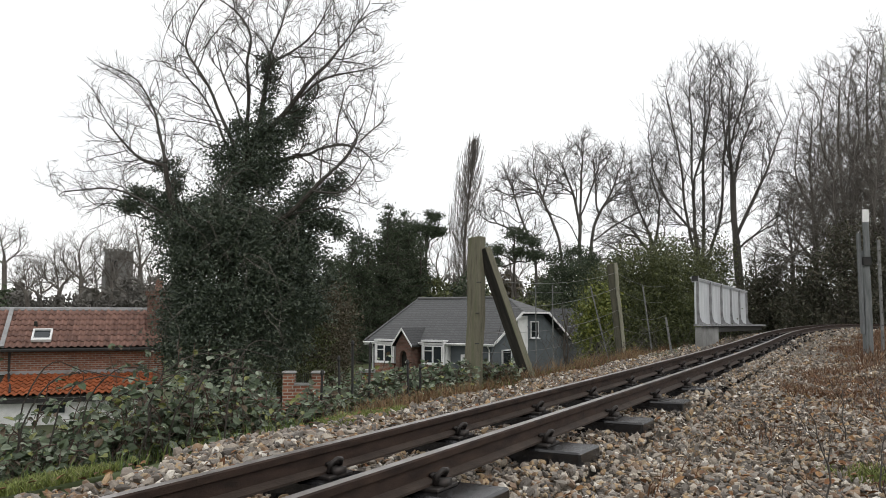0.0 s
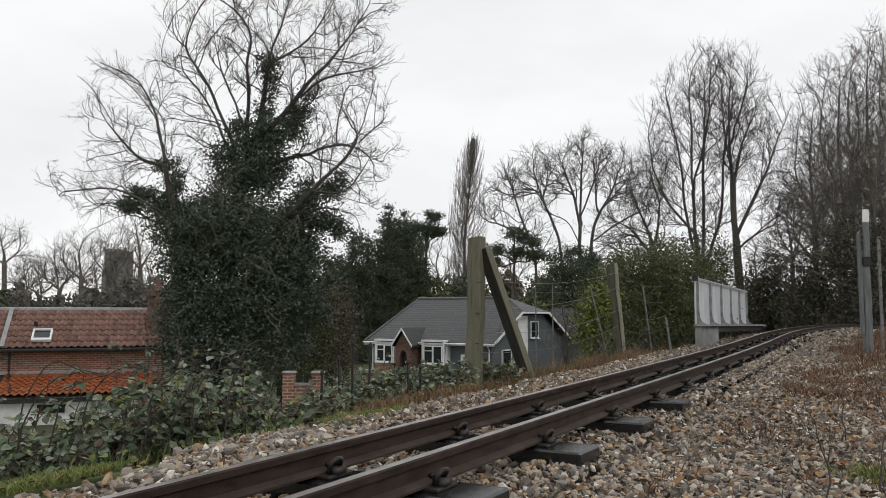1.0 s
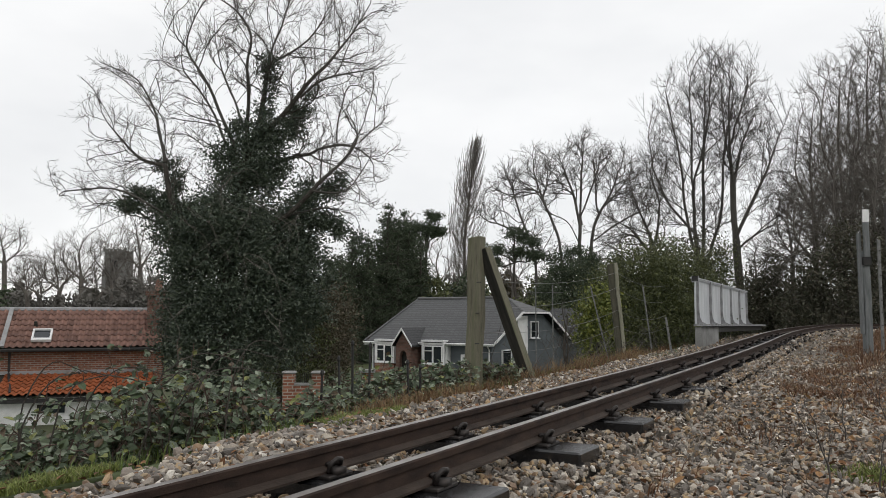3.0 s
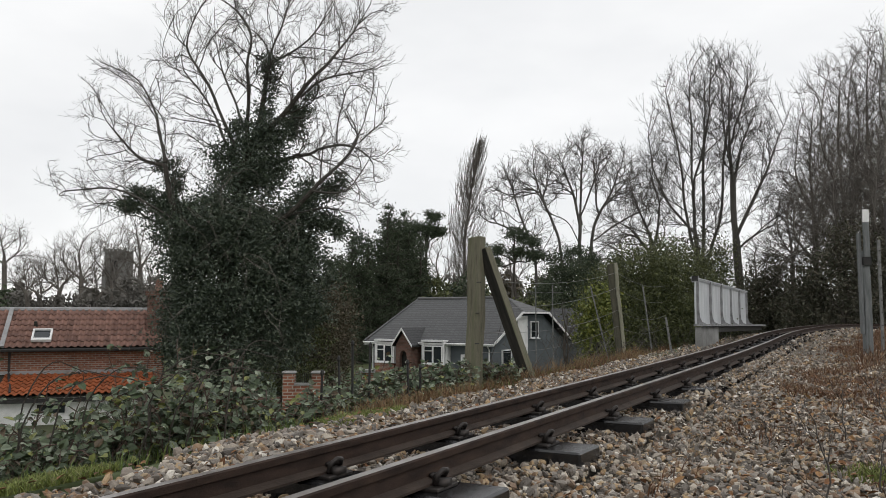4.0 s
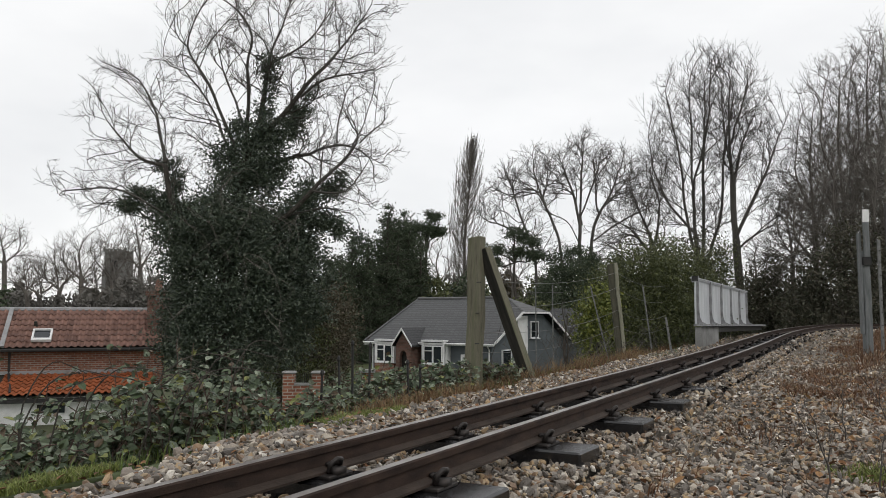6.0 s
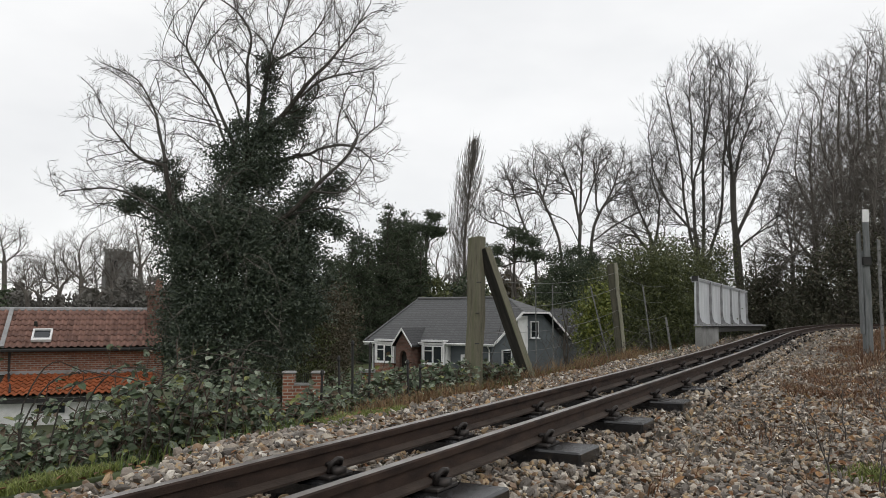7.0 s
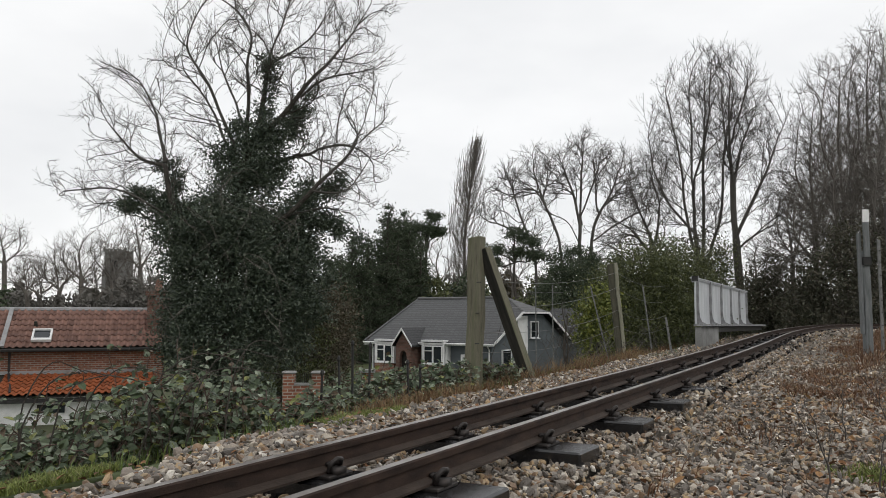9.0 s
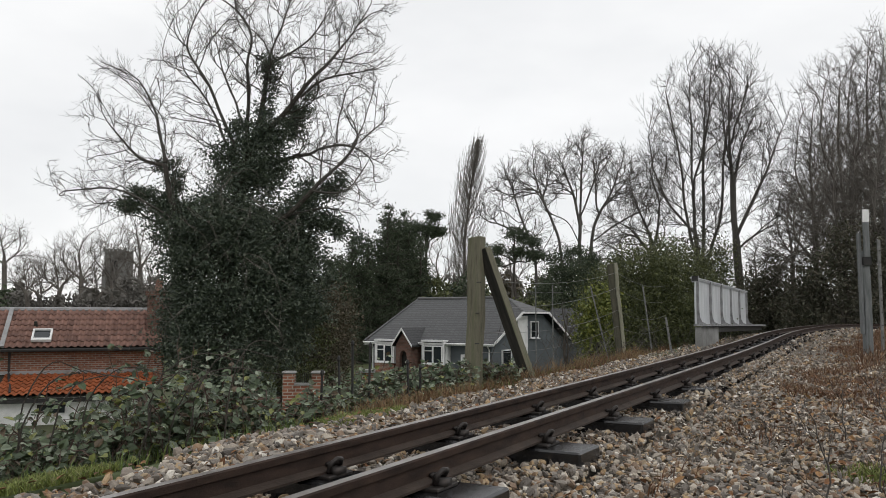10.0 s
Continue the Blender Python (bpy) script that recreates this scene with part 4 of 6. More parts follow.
def leaf_part(name, rng, blobs, per, clump, size, material, parent, label="", flat=0.15, at=None, hollow=0.55, narrow=0.62):
    v, f = leaves(rng, clump_points(rng, blobs, per, clump, hollow), size, flat, narrow)
    return part(name, fast(name, v, f), material, parent, label, at)


def grow(rng, lines, blobs, n, stride, reach, kill, heart, lift=0.06):
    """Branches that grow from the given limbs towards places in the crown; returns nodes and parents."""
    pts, par = [], []
    for ln in lines:
        link = -1
        if pts:
            q = np.array(pts)
            link = int(np.argmin(((q - np.array(ln[0])) ** 2).sum(1)))
        total = sum((Vector(b) - Vector(a)).length for a, b in zip(ln, ln[1:]))
        for p in spine(ln, max(4, int(total / stride)), rng, stride * 0.09):
            if link >= 0 and (Vector(pts[link]) - p).length < stride * 0.3:
                continue
            pts.append(tuple(p))
            par.append(link)
            link = len(pts) - 1
    vol = np.array([b[3] * b[4] * b[5] for b in blobs])
    pick = rng.choice(len(blobs), n, p=vol / vol.sum())
    bl = np.array(blobs)[pick]
    att = bl[:, :3] + rand_dirs(rng, n) * (rng.random(n) ** 0.36)[:, None] * bl[:, 3:6] * 0.92
    pos = np.array(pts)
    par = list(par)
    kids = np.zeros(len(pos), int)
    dist, who, fresh = np.full(n, 1e9), np.zeros(n, int), np.arange(len(pos))
    live = np.ones(n, bool)
    for _ in range(140):
        d = np.linalg.norm(att[:, None] - pos[fresh][None], axis=2)
        j = d.argmin(1)
        m = d[np.arange(n), j]
        near = m < dist
        dist[near], who[near] = m[near], fresh[j[near]]
        live &= dist > kill
        act = live & (dist < reach) & (kids[who] < 3)
        if not act.any():
            break
        acc = np.zeros_like(pos)
        np.add.at(acc, who[act], (att[act] - pos[who[act]]) / dist[act][:, None])
        idx = np.unique(who[act])
        way = acc[idx] / (np.linalg.norm(acc[idx], axis=1)[:, None] + 1e-9)
        back = pos[idx] - pos[np.maximum(np.array(par)[idx], 0)]
        back /= np.linalg.norm(back, axis=1)[:, None] + 1e-9
        out = pos[idx] - heart
        out /= np.linalg.norm(out, axis=1)[:, None] + 1e-9
        way = way + 0.35 * back + 1.0 * out + rng.normal(size=way.shape) * 0.42 + np.array([0, 0, lift])
        way /= np.linalg.norm(way, axis=1)[:, None]
        fresh = np.arange(len(pos), len(pos) + len(idx))
        pos = np.concatenate([pos, pos[idx] + way * stride])
        par += [int(k) for k in idx]
        kids[idx] += 1
        kids = np.concatenate([kids, np.zeros(len(idx), int)])
    return pos, np.array(par)


def crown_tree(t, rng, lines, blobs, n, stride, rmin, r0, material, cut=0.05, pull=(0.3, 0.3), twig=0.5, per_tip=5, fine=1, reach=4.0, kill=0.9, up=0.1, bark=None, lag=None):
    """A bare tree under t: the trunk, and each limb thinner than cut as a part that the wind can move."""
    low = min(b[2] - b[5] for b in blobs)
    heart = np.array([np.mean([b[0] for b in blobs]) * 0.5, 0.0, low])
    pos, par = grow(rng, lines, blobs, n, stride, stride * reach, stride * kill, heart)
    k = len(pos)
    sons = [[] for _ in range(k)]
    for i in range(k):
        if par[i] >= 0:
            sons[par[i]].append(i)
    tips = sum(1 for s in sons if not s)
    rad, size, ends = np.zeros(k), np.ones(k, int), np.zeros(k)
    for i in range(k - 1, -1, -1):
        ends[i] = 1 if not sons[i] else sum(ends[c] for c in sons[i])
        size[i] += sum(size[c] for c in sons[i])
    rad = rmin * ends ** 0.42
    rad = rad * (1 + (r0 / rad.max() - 1) * (ends / tips) ** 0.6)
    limb = np.full(k, -1)
    for i in range(k):
        if par[i] >= 0:
            limb[i] = limb[par[i]]
            if limb[i] < 0 and rad[i] < cut and size[i] > 24:
                limb[i] = i
    geos = {}
    org = lambda c: Vector((0, 0, 0)) if c < 0 else Vector(pos[par[c]])
    for i in range(k):
        p = par[i]
        if p >= 0 and limb[p] == limb[i] and i == max(sons[p], key=lambda c: rad[c]):
            continue
        run = [p, i] if p >= 0 else [i]
        c = i
        while sons[c]:
            c = max(sons[c], key=lambda q: rad[q])
            if limb[c] != limb[i]:
                break
            run.append(c)
        if len(run) < 2:
            continue
        g, o = geos.setdefault(limb[i], Geo()), org(limb[i])
        pp = [Vector(pos[c]) - o for c in run]
        pp = [pp[0]] + [(a + b * 2 + c) / 4 for a, b, c in zip(pp, pp[1:], pp[2:])] + [pp[-1]]
        rr = [rad[c] for c in run]
        if p >= 0:
            rr[0] = min(rad[p], rad[i] * 1.15)
        g.tube(pp, rr, 7 if rr[0] > rmin * 7 else 4 if rr[0] > rmin * 2 else 3)
        thin = [j for j, c in enumerate(run) if rad[c] < rmin * 3.4]
        if len(thin) > 1:
            a = thin[0]
            twigs(g, rng, pp[a:], rr[a:], twig, fine, max(2, int(per_tip * len(thin) / 4)), 0.62, up, rmin * 0.75, 0.6, 0.05, 0.16)
    top = max(1e-3, pos[:, 2].max())
    for c, g in geos.items():
        if c < 0:
            part("trunk", g, bark or material, t)
            continue
        o = org(c)
        lb = part("limb", g, material, t, "bare twiggy limb", at=Matrix.Translation(o))
        if pull[1]:
            SWAY.append((lb, o, pull[0] + (pull[1] - pull[0]) * float(step(o.z, top * 0.35, top * 0.8)), 0.0 if lag is None else lag + 0.23 * len(SWAY) % 1.5))
    return pos, rad


def far_tree(name, label, base, lines, blobs, n, seed, stride, rmin, r0, material, group="", **more):
    t = thing(name, label, "tree", pose(*base), group)
    foot = Vector((lines[0][0][0], 0, min(-0.2, ground_z(base[0], base[1]) - base[2] - 0.2)))
    lines = [[tuple(foot)] + lines[0]] + lines[1:] if lines[0][0][2] > foot.z + 0.3 else lines
    crown_tree(t, np.random.default_rng(seed), lines, blobs, n, stride, rmin, r0, material, **more)
    return t


def build_ivy_tree():
    """A leaning bare crown over a trunk wrapped in ivy."""
    r = np.random.default_rng(21)
    t = thing("ivy_clad_tree", "tall bare tree with trunk and limbs wrapped in dark ivy", "tree", pose(-5.77, 22, -2.2))
    lines = [[(0.07, 0, 0.77), (-0.03, 0, 3.17), (0.02, 0, 5.15), (0.29, 0, 6.85), (0.61, 0, 8.1), (0.87, 0, 9.2), (0.97, 0, 10.23), (1.21, 0, 10.95), (1.51, 0, 11.84), (1.62, 0, 12.56)],
             [(0.38, 0, 7.79), (0.4, 0.2, 9.04), (0.29, 0.3, 10.15), (0.41, 0.3, 10.95), (-0.01, 0.2, 11.76), (-0.23, 0, 12.56)],
             [(0.64, 0, 7.94), (1.45, -0.3, 8.57), (2.06, -0.4, 9.36), (2.78, -0.3, 10.19), (3.24, 0, 10.95), (3.76, 0.2, 11.92)],
             [(1.91, -0.3, 9.04), (2.6, -0.6, 9.52), (3.53, -0.8, 9.65), (4.31, -0.8, 9.8)],
             [(0.51, 0, 5.3), (1.72, -0.6, 5.84), (2.33, -0.8, 6.46), (3.01, -0.6, 7.19), (3.73, -0.3, 8.1), (4.22, 0, 8.51)],
             [(0.24, 0, 7.16), (-0.39, 0.4, 8.22), (-0.81, 0.6, 9.04), (-1.42, 0.6, 9.84), (-2.16, 0.4, 10.28)],
             [(0.03, 0, 4.84), (-0.95, -0.3, 5.53), (-1.48, -0.5, 6.23), (-1.64, -0.5, 7.24), (-1.93, -0.3, 8.1), (-2.17, 0, 8.89), (-2.72, 0.2, 9.68), (-3.32, 0.3, 10.12)],
             [(-0.88, -0.3, 5.46), (-1.81, -0.9, 6.04), (-2.71, -1.2, 6.45), (-3.82, -1.2, 6.35), (-4.62, -1, 6.6)],
             [(-1.64, -0.5, 7.16), (-2.44, -0.2, 7.44), (-3.26, 0, 8.22), (-3.91, 0.2, 9.01)],
             [(-0.95, -0.3, 5.53), (-2.11, 0.6, 5.74), (-3.19, 1, 6.04), (-4.33, 1.2, 5.64)],
             [(0.24, 0, 7.32), (-0.31, -0.8, 8.96), (-0.89, -1.2, 9.96), (-1.6, -1.2, 10.92)],
             [(0.62, 0, 7.16), (2.0, 0.7, 7.75), (2.96, 1, 8.07), (4.2, 1.2, 7.44)],
             [(0.97, 0, 10.07), (1.96, 0.5, 10.92), (2.45, 0.8, 11.92)],
             [(0.42, 0, 8.1), (-0.16, 0.9, 9.2), (-0.68, 1.3, 10.31), (-0.99, 1.4, 11.59)],
             [(2.33, -0.8, 6.46), (3.25, -1, 6.38), (3.86, -1.2, 7.16)]]
    crown = [(-2.03, 0, 8.49, 2.13, 1.9, 1.75), (0.24, 0, 10.79, 2.29, 2.0, 1.9), (2.44, 0, 9.84, 1.98, 1.9, 2.13),
        (2.93, 0, 7.47, 1.6, 1.7, 1.3), (-3.37, 0, 6.85, 1.45, 1.4, 1.07), (2.74, 0, 11.27, 1.68, 1.6, 1.22),
        (-0.91, 0.6, 6.69, 1.83, 1.6, 1.07), (2.95, 0.3, 6.07, 0.91, 1.2, 0.69)]
    crown_tree(t, r, lines, crown, 1180, 0.27, 0.007, 0.25, M_TWIGD, cut=0.045, pull=(0.25, 1.5), twig=0.6, per_tip=2.4, fine=2, reach=4.5, kill=1.0, up=0.2, bark=M_BARK)
    big = [(0.03, 0, 2.64, 1.6, 1.52, 1.45, 218), (0.07, 0, 4.23, 1.65, 1.56, 1.3, 217), (-1.07, 0, 4.0, 0.79, 0.75, 1.14, 68),
        (1.13, 0, 4.84, 1.14, 1.09, 1.19, 119), (1.81, 0, 4.92, 0.64, 0.61, 0.84, 42), (-1.3, 0, 2.94, 0.58, 0.55, 1.14, 45),
        (1.38, 0, 3.24, 1.01, 0.96, 1.37, 108), (-0.11, 0, 5.53, 1.6, 1.52, 0.84, 173), (-1.1, 0, 5.3, 0.84, 0.8, 0.69, 57),
        (2.13, 0, 3.78, 0.61, 0.58, 0.99, 44)]
    small = [(0.33, 0, 6.38, 0.94, 0.85, 0.84, 95), (0.54, 0, 7.29, 0.84, 0.75, 0.73, 74), (0.53, 0, 8.02, 0.61, 0.55, 0.52, 39),
        (-0.08, 0, 7.66, 0.43, 0.38, 0.4, 20), (1.3, 0, 8.07, 0.69, 0.62, 0.4, 42), (1.09, 0, 7.16, 0.58, 0.52, 0.64, 40),
        (-1.27, 0, 5.95, 0.88, 0.8, 0.4, 63), (1.88, 0, 5.84, 0.73, 0.66, 0.49, 50)]
    thin = [(1.83, 0, 8.78, 0.37, 0.29, 0.3, 26), (1.61, 0, 8.49, 0.34, 0.27, 0.27, 22), (0.87, 0, 8.73, 0.29, 0.23, 0.49, 25),
        (0.97, 0, 9.6, 0.23, 0.18, 0.58, 20), (0.97, 0, 10.19, 0.26, 0.21, 0.24, 14), (2.11, 0, 9.28, 0.18, 0.15, 0.3, 9),
        (-2.44, 0, 6.45, 0.52, 0.41, 0.23, 39), (-1.82, 0, 6.23, 0.46, 0.37, 0.27, 35), (-1.49, 0, 6.82, 0.24, 0.2, 0.67, 25),
        (-1.84, 0, 7.29, 0.24, 0.2, 0.21, 11), (1.99, 0, 6.42, 0.43, 0.34, 0.4, 38), (2.71, 0, 6.6, 0.4, 0.32, 0.27, 28),
        (3.03, 0, 6.97, 0.2, 0.16, 0.18, 8), (2.92, 0, 5.46, 0.26, 0.21, 0.46, 20), (2.57, 0, 5.69, 0.46, 0.37, 0.24, 33),
        (-2.73, 0, 6.15, 0.4, 0.32, 0.18, 24), (3.57, 0, 5.15, 0.15, 0.12, 0.24, 8), (0.14, 0, 8.33, 0.27, 0.22, 0.24, 14)]
    leaf_part("ivy", r, big, 88, 0.36, 0.08, M_IVY, t, "thick mass of dark ivy round the trunk", hollow=0.3)
    leaf_part("ivy", r, small, 66, 0.32, 0.072, M_IVY, t, "dark ivy on the upper trunk", hollow=0.25)
    leaf_part("ivy", r, thin, 50, 0.2, 0.066, M_IVY, t, "dark ivy on the limbs", hollow=0.0)
    g = Geo()
    for k in range(22):
        x, z = r.uniform(-1.9, 2.0), r.uniform(2.6, 7.0)
        p = Vector((x, -1.9 + 0.25 * max(0, z - 4.5), z))
        q = spine([p, p + Vector((r.uniform(-0.5, 0.5), -0.25, 0.25)), p + Vector((r.uniform(-0.9, 0.9), -0.3, -0.5)), p + Vector((r.uniform(-1, 1), -0.25, -1.2))], 9, r, 0.03)
        g.tube(q, [0.0085 - 0.0006 * j for j in range(len(q))], 4)
        twigs(g, r, q, [0.008] * len(q), 0.5, 1, 5, rmin=0.005, up=-0.2)
    part("dead_twig_tangle", g, M_TWIG, t, "pale dead twigs hanging over the ivy")


def shrub(name, label, base, blobs, per, clump, size, material, seed, stems=6, hollow=0.5, category="shrub", group="", flat=0.15, narrow=0.62):
    r = np.random.default_rng(seed)
    t = thing(name, label, category, pose(*base), group)
    low = min(-0.2, ground_z(base[0], base[1]) - base[2] - 0.1)
    g = Geo()
    for x, y, z, rx, ry, rz, n in blobs:
        for k in range(max(1, stems // len(blobs))):
            e = Vector((x, y, z)) + Vector(r.normal(size=3)) * 0.35 * min(rx, rz)
            q = spine([(x * 0.4 + r.normal() * 0.1, y * 0.4, low), Vector((x * 0.75, y * 0.75, z * 0.55)), e], 8, r, 0.03)
            rr = [0.05 * (1 - j / len(q)) + min(size * 0.06, 0.012) for j in range(len(q))]
            g.tube(q, rr, 5)
            twigs(g, r, q, rr, rz * 0.9, 2, 5, rmin=min(size * 0.05, 0.008))
    part("stems", g, M_BARK, t)
    leaf_part("foliage", r, blobs, per, clump, size, material, t, hollow=hollow, flat=flat, narrow=narrow)
    return t


def conifer(name, label, base, h, w, seed, material, per=30, layers=26, size=0.3, topple=0.0):
    """A spire of drooping boughs, thinning to a leader."""
    r = np.random.default_rng(seed)
    t = thing(name, label, "conifer", pose(*base), "dark conifers")
    blobs, g = [], Geo().tube([Vector((0, 0, -0.4)), Vector((0, 0, h * 0.9)), Vector((topple, 0, h))], [w * 0.07, 0.06, 0.03], 7)
    for k in range(layers):
        f = k / (layers - 1)
        z = h * (0.04 + 0.95 * f)
        rad = 1.12 * w * (1 - f) ** 0.62 * (0.72 + 0.42 * r.random()) + 0.12
        for j in range(max(3, int(8 * (1 - f) + 3))):
            a = r.random() * 6.28
            e = rad * (0.55 + 0.5 * r.random())
            tip = Vector((math.cos(a) * e, math.sin(a) * e, z - 0.25 * e + r.normal() * 0.2 * e))
            g.tube([Vector((0, 0, z)), tip], [0.04, 0.015], 4)
            m = int(17 + 34 * e)
            q = r.random(m)[:, None] ** 0.7
            wide = (0.12 + 0.3 * e * (1 - 0.8 * np.abs(2 * q - 1.0)))
            blobs.append(np.array([[0, 0, z]]) * (1 - q) + np.array([tuple(tip)]) * q + r.normal(size=(m, 3)) * wide * [0.6, 0.6, 0.32] + np.array([[0, 0, -0.1]]) * q * e)
    part("trunk", g, M_BARK, t)
    v, f = leaves(r, np.concatenate(blobs), size, 0.2, 0.34)
    part("foliage", fast("foliage", v, f), material, t)
    return t


def pine(base, h, crown, seed):
    r = np.random.default_rng(seed)
    t = thing("scots_pine", "dark pine with a bare trunk and flat ragged crown", "pine tree", pose(*base), "dark pines")
    line = spine([(0, 0, -0.4), (0.2, 0, h * 0.5), (0.1, 0, h * 0.95)], 10, r, 0.06)
    g = Geo().tube(line, [0.24 - 0.017 * k for k in range(len(line))], 7)
    blobs = []
    for x, z, w, th in crown:
        q = spine([line[-3], Vector((x * 0.6, 0, z - 0.5)), Vector((x, 0, z))], 6, r, 0.05)
        g.tube(q, [0.09 - 0.01 * k for k in range(len(q))], 5)
        blobs.append((x, 0, z, w, w, th, 34))
    part("trunk", g, M_BARK, t)
    leaf_part("needles", r, blobs, 26, 0.42, 0.26, M_CONIFER, t, "dark needle clumps", hollow=0.1, narrow=0.3)


POPLAR = []


def build_poplar():
    """Upright columnar poplar; the upper crown and the tip bend in the wind."""
    r = np.random.default_rng(41)
    base = Vector((2.5, 95, -2.6))
    t = thing("lombardy_poplar", "tall slim bare poplar swaying in the wind", "tree", Matrix.Translation(base))

    def tier(name, z0, z1, parent, o, top=False):
        g = Geo()
        x = lambda z: 0.0 + 0.10 * max(0, z - 12)
        line = [Vector((x(z), 0, z)) - o for z in np.linspace(z0, z1, 8)]
        tr = lambda z: 0.24 * (1 - z / 25.2) + 0.025
        g.tube(line, [tr(z) for z in np.linspace(z0, z1, 8)], 6)
        for k in range(int((z1 - z0) * 17)):
            z = z0 + (z1 - z0) * r.random()
            w = 2.9 * min(1, (24.4 - z) / 12) ** 0.9 * (0.35 + 0.65 * step(z, 1, 8))
            a = r.random() * 6.28
            ln = min(5.5, 24.7 - z) * (0.55 + 0.5 * r.random())
            e = Vector((math.cos(a), math.sin(a), 0)) * w * (0.35 + 0.65 * r.random())
            p = Vector((x(z), 0, z)) - o
            q = spine([p, p + e * 0.7 + Vector((0, 0, ln * 0.35)), p + e * 0.95 + Vector((0.10 * ln, 0, ln))], 6, r, 0.04)
            g.tube(q, [0.034 - 0.02 * j / len(q) for j in range(len(q))], 3)
            twigs(g, r, q, [0.03] * len(q), ln * 0.4, 1, 6, 0.34, 0.9, 0.011)
        return part(name, g, M_TWIG, parent, at=Matrix.Translation(o - (Vector((0, 0, 0)) if parent == t else parent.location)))

    tier("trunk", -0.4, 12.4, t, Vector((0, 0, 0)))
    o1 = Vector((0.04, 0, 12.4))
    up = tier("upper_crown", 12.4, 18.4, t, o1)
    o2 = Vector((0.64, 0, 18.4))
    tip = tier("tip", 18.4, 24.1, up, o2)
    POPLAR.extend([(up, o1), (tip, o2 - o1)])


M_SCRUB = mat("brown_green_undergrowth", [(0.046, 0.046, 0.03), (0.088, 0.08, 0.055)], 0.6, 0.7, 0.0, island=[(0.042, 0.047, 0.03), (0.074, 0.068, 0.046), (0.058, 0.062, 0.037), (0.096, 0.084, 0.06)])


def build_far_trees():
    r = np.random.default_rng(60)
    # evergreens behind the bungalow
    for i, (px, py, h, w, tp) in enumerate(((-6.9, 62, 9.9, 2.3, 0.1), (-4.3, 63, 12.0, 2.6, 0.35), (-2.7, 64, 10.3, 2.5, 0.1), (-8.3, 60, 7.4, 1.9, 0.0), (-5.6, 61, 9.2, 2.4, 0.0), (-3.4, 61.5, 9.7, 2.6, 0.0), (-1.7, 62, 9.4, 2.2, 0.0), (-7.4, 59, 7.8, 2.2, 0.0), (14.6, 68, 8.6, 2.2, 0.0), (17.2, 68, 7.6, 2.2, 0.0), (11.6, 67, 7.6, 2.0, 0.0))):
        conifer("conifer_tree", "dark green conifer with drooping ragged boughs", (px, py, -2.5), h, w, 70 + i, M_CONIFER, 34, 26, 0.2, tp)
    pine((-1.7, 70, -2.5), 11.5, [(-0.6, 11.0, 1.0, 0.5), (0.9, 11.9, 0.9, 0.45), (1.3, 10.6, 0.8, 0.4), (-1.2, 10.2, 0.9, 0.4), (0.5, 10.8, 0.8, 0.5)], 80)
    pine((6.4, 75, -2.5), 10.6, [(-1.6, 9.6, 1.2, 0.5), (0.2, 11.0, 1.5, 0.6), (1.6, 10.3, 1.1, 0.5), (2.0, 8.9, 1.1, 0.5), (-1.9, 8.4, 1.0, 0.4), (0.6, 9.2, 1.0, 0.5)], 81)
    pine((12.2, 78, -2.5), 9.6, [(-1.0, 8.9, 1.3, 0.7), (0.4, 9.6, 1.2, 0.6), (1.5, 8.4, 1.3, 0.7), (-0.2, 7.6, 1.5, 0.8)], 82)
    # open bare crowns beyond the garden
    far_tree("bare_tree", "grey bare broad-crowned tree with a forked trunk", (13.74, 82, -2.6),
             [[(-0.07, 0, 1.23), (0.06, 0, 10.87), (0.36, 0.5, 16.63), (0.47, 0, 20.11)],
             [(0.06, 0, 10.87), (-1.06, -0.6, 12.7), (-2.25, -1, 13.45), (-4.55, -1, 12.3)],
             [(0.14, 0, 12.59), (-0.67, 0.5, 16.63), (-1.78, 1, 19.53)],
             [(0.21, 0, 13.74), (1.52, -1, 17.2), (2.26, -1.4, 20.4)]],
             [(0.1, 0, 18.36, 3.12, 2.5, 3.29), (-2.21, 0, 16.91, 2.39, 1.91, 2.56), (0.99, 0, 20.11, 2.56, 2.04, 1.82)], 520, 90, 0.62, 0.02, 0.18, M_TWIGD, "bare trees", cut=0.07, pull=(0.12, 0.2), twig=1.4, per_tip=3, fine=2, lag=0.3)
    far_tree("bare_tree", "grey bare tree with a wide leaning crown", (15.24, 84, -2.6),
             [[(-0.21, 0, 0.6), (0.05, 0, 10.46), (0.93, 0, 14.1), (3.2, 0.6, 16.65), (5.01, 1, 19.32)],
             [(0.18, 0, 11.05), (2.66, -1, 12.93), (6.21, -1.6, 14.69)],
             [(0.81, 0, 13.99), (0.74, 1, 17.54), (0.55, 1.4, 20.51)],
             [(1.52, 0, 14.87), (2.62, -1, 17.54), (3.25, -1.4, 19.62)]],
             [(2.45, 0, 17.83, 3.2, 2.56, 3.03), (4.48, 0, 16.35, 2.79, 2.23, 2.91), (1.89, 0, 19.62, 2.33, 1.86, 1.75)], 480, 93, 0.62, 0.02, 0.165, M_TWIGD, "bare trees", cut=0.07, pull=(0.12, 0.2), twig=1.4, per_tip=3, fine=2, lag=0.3)
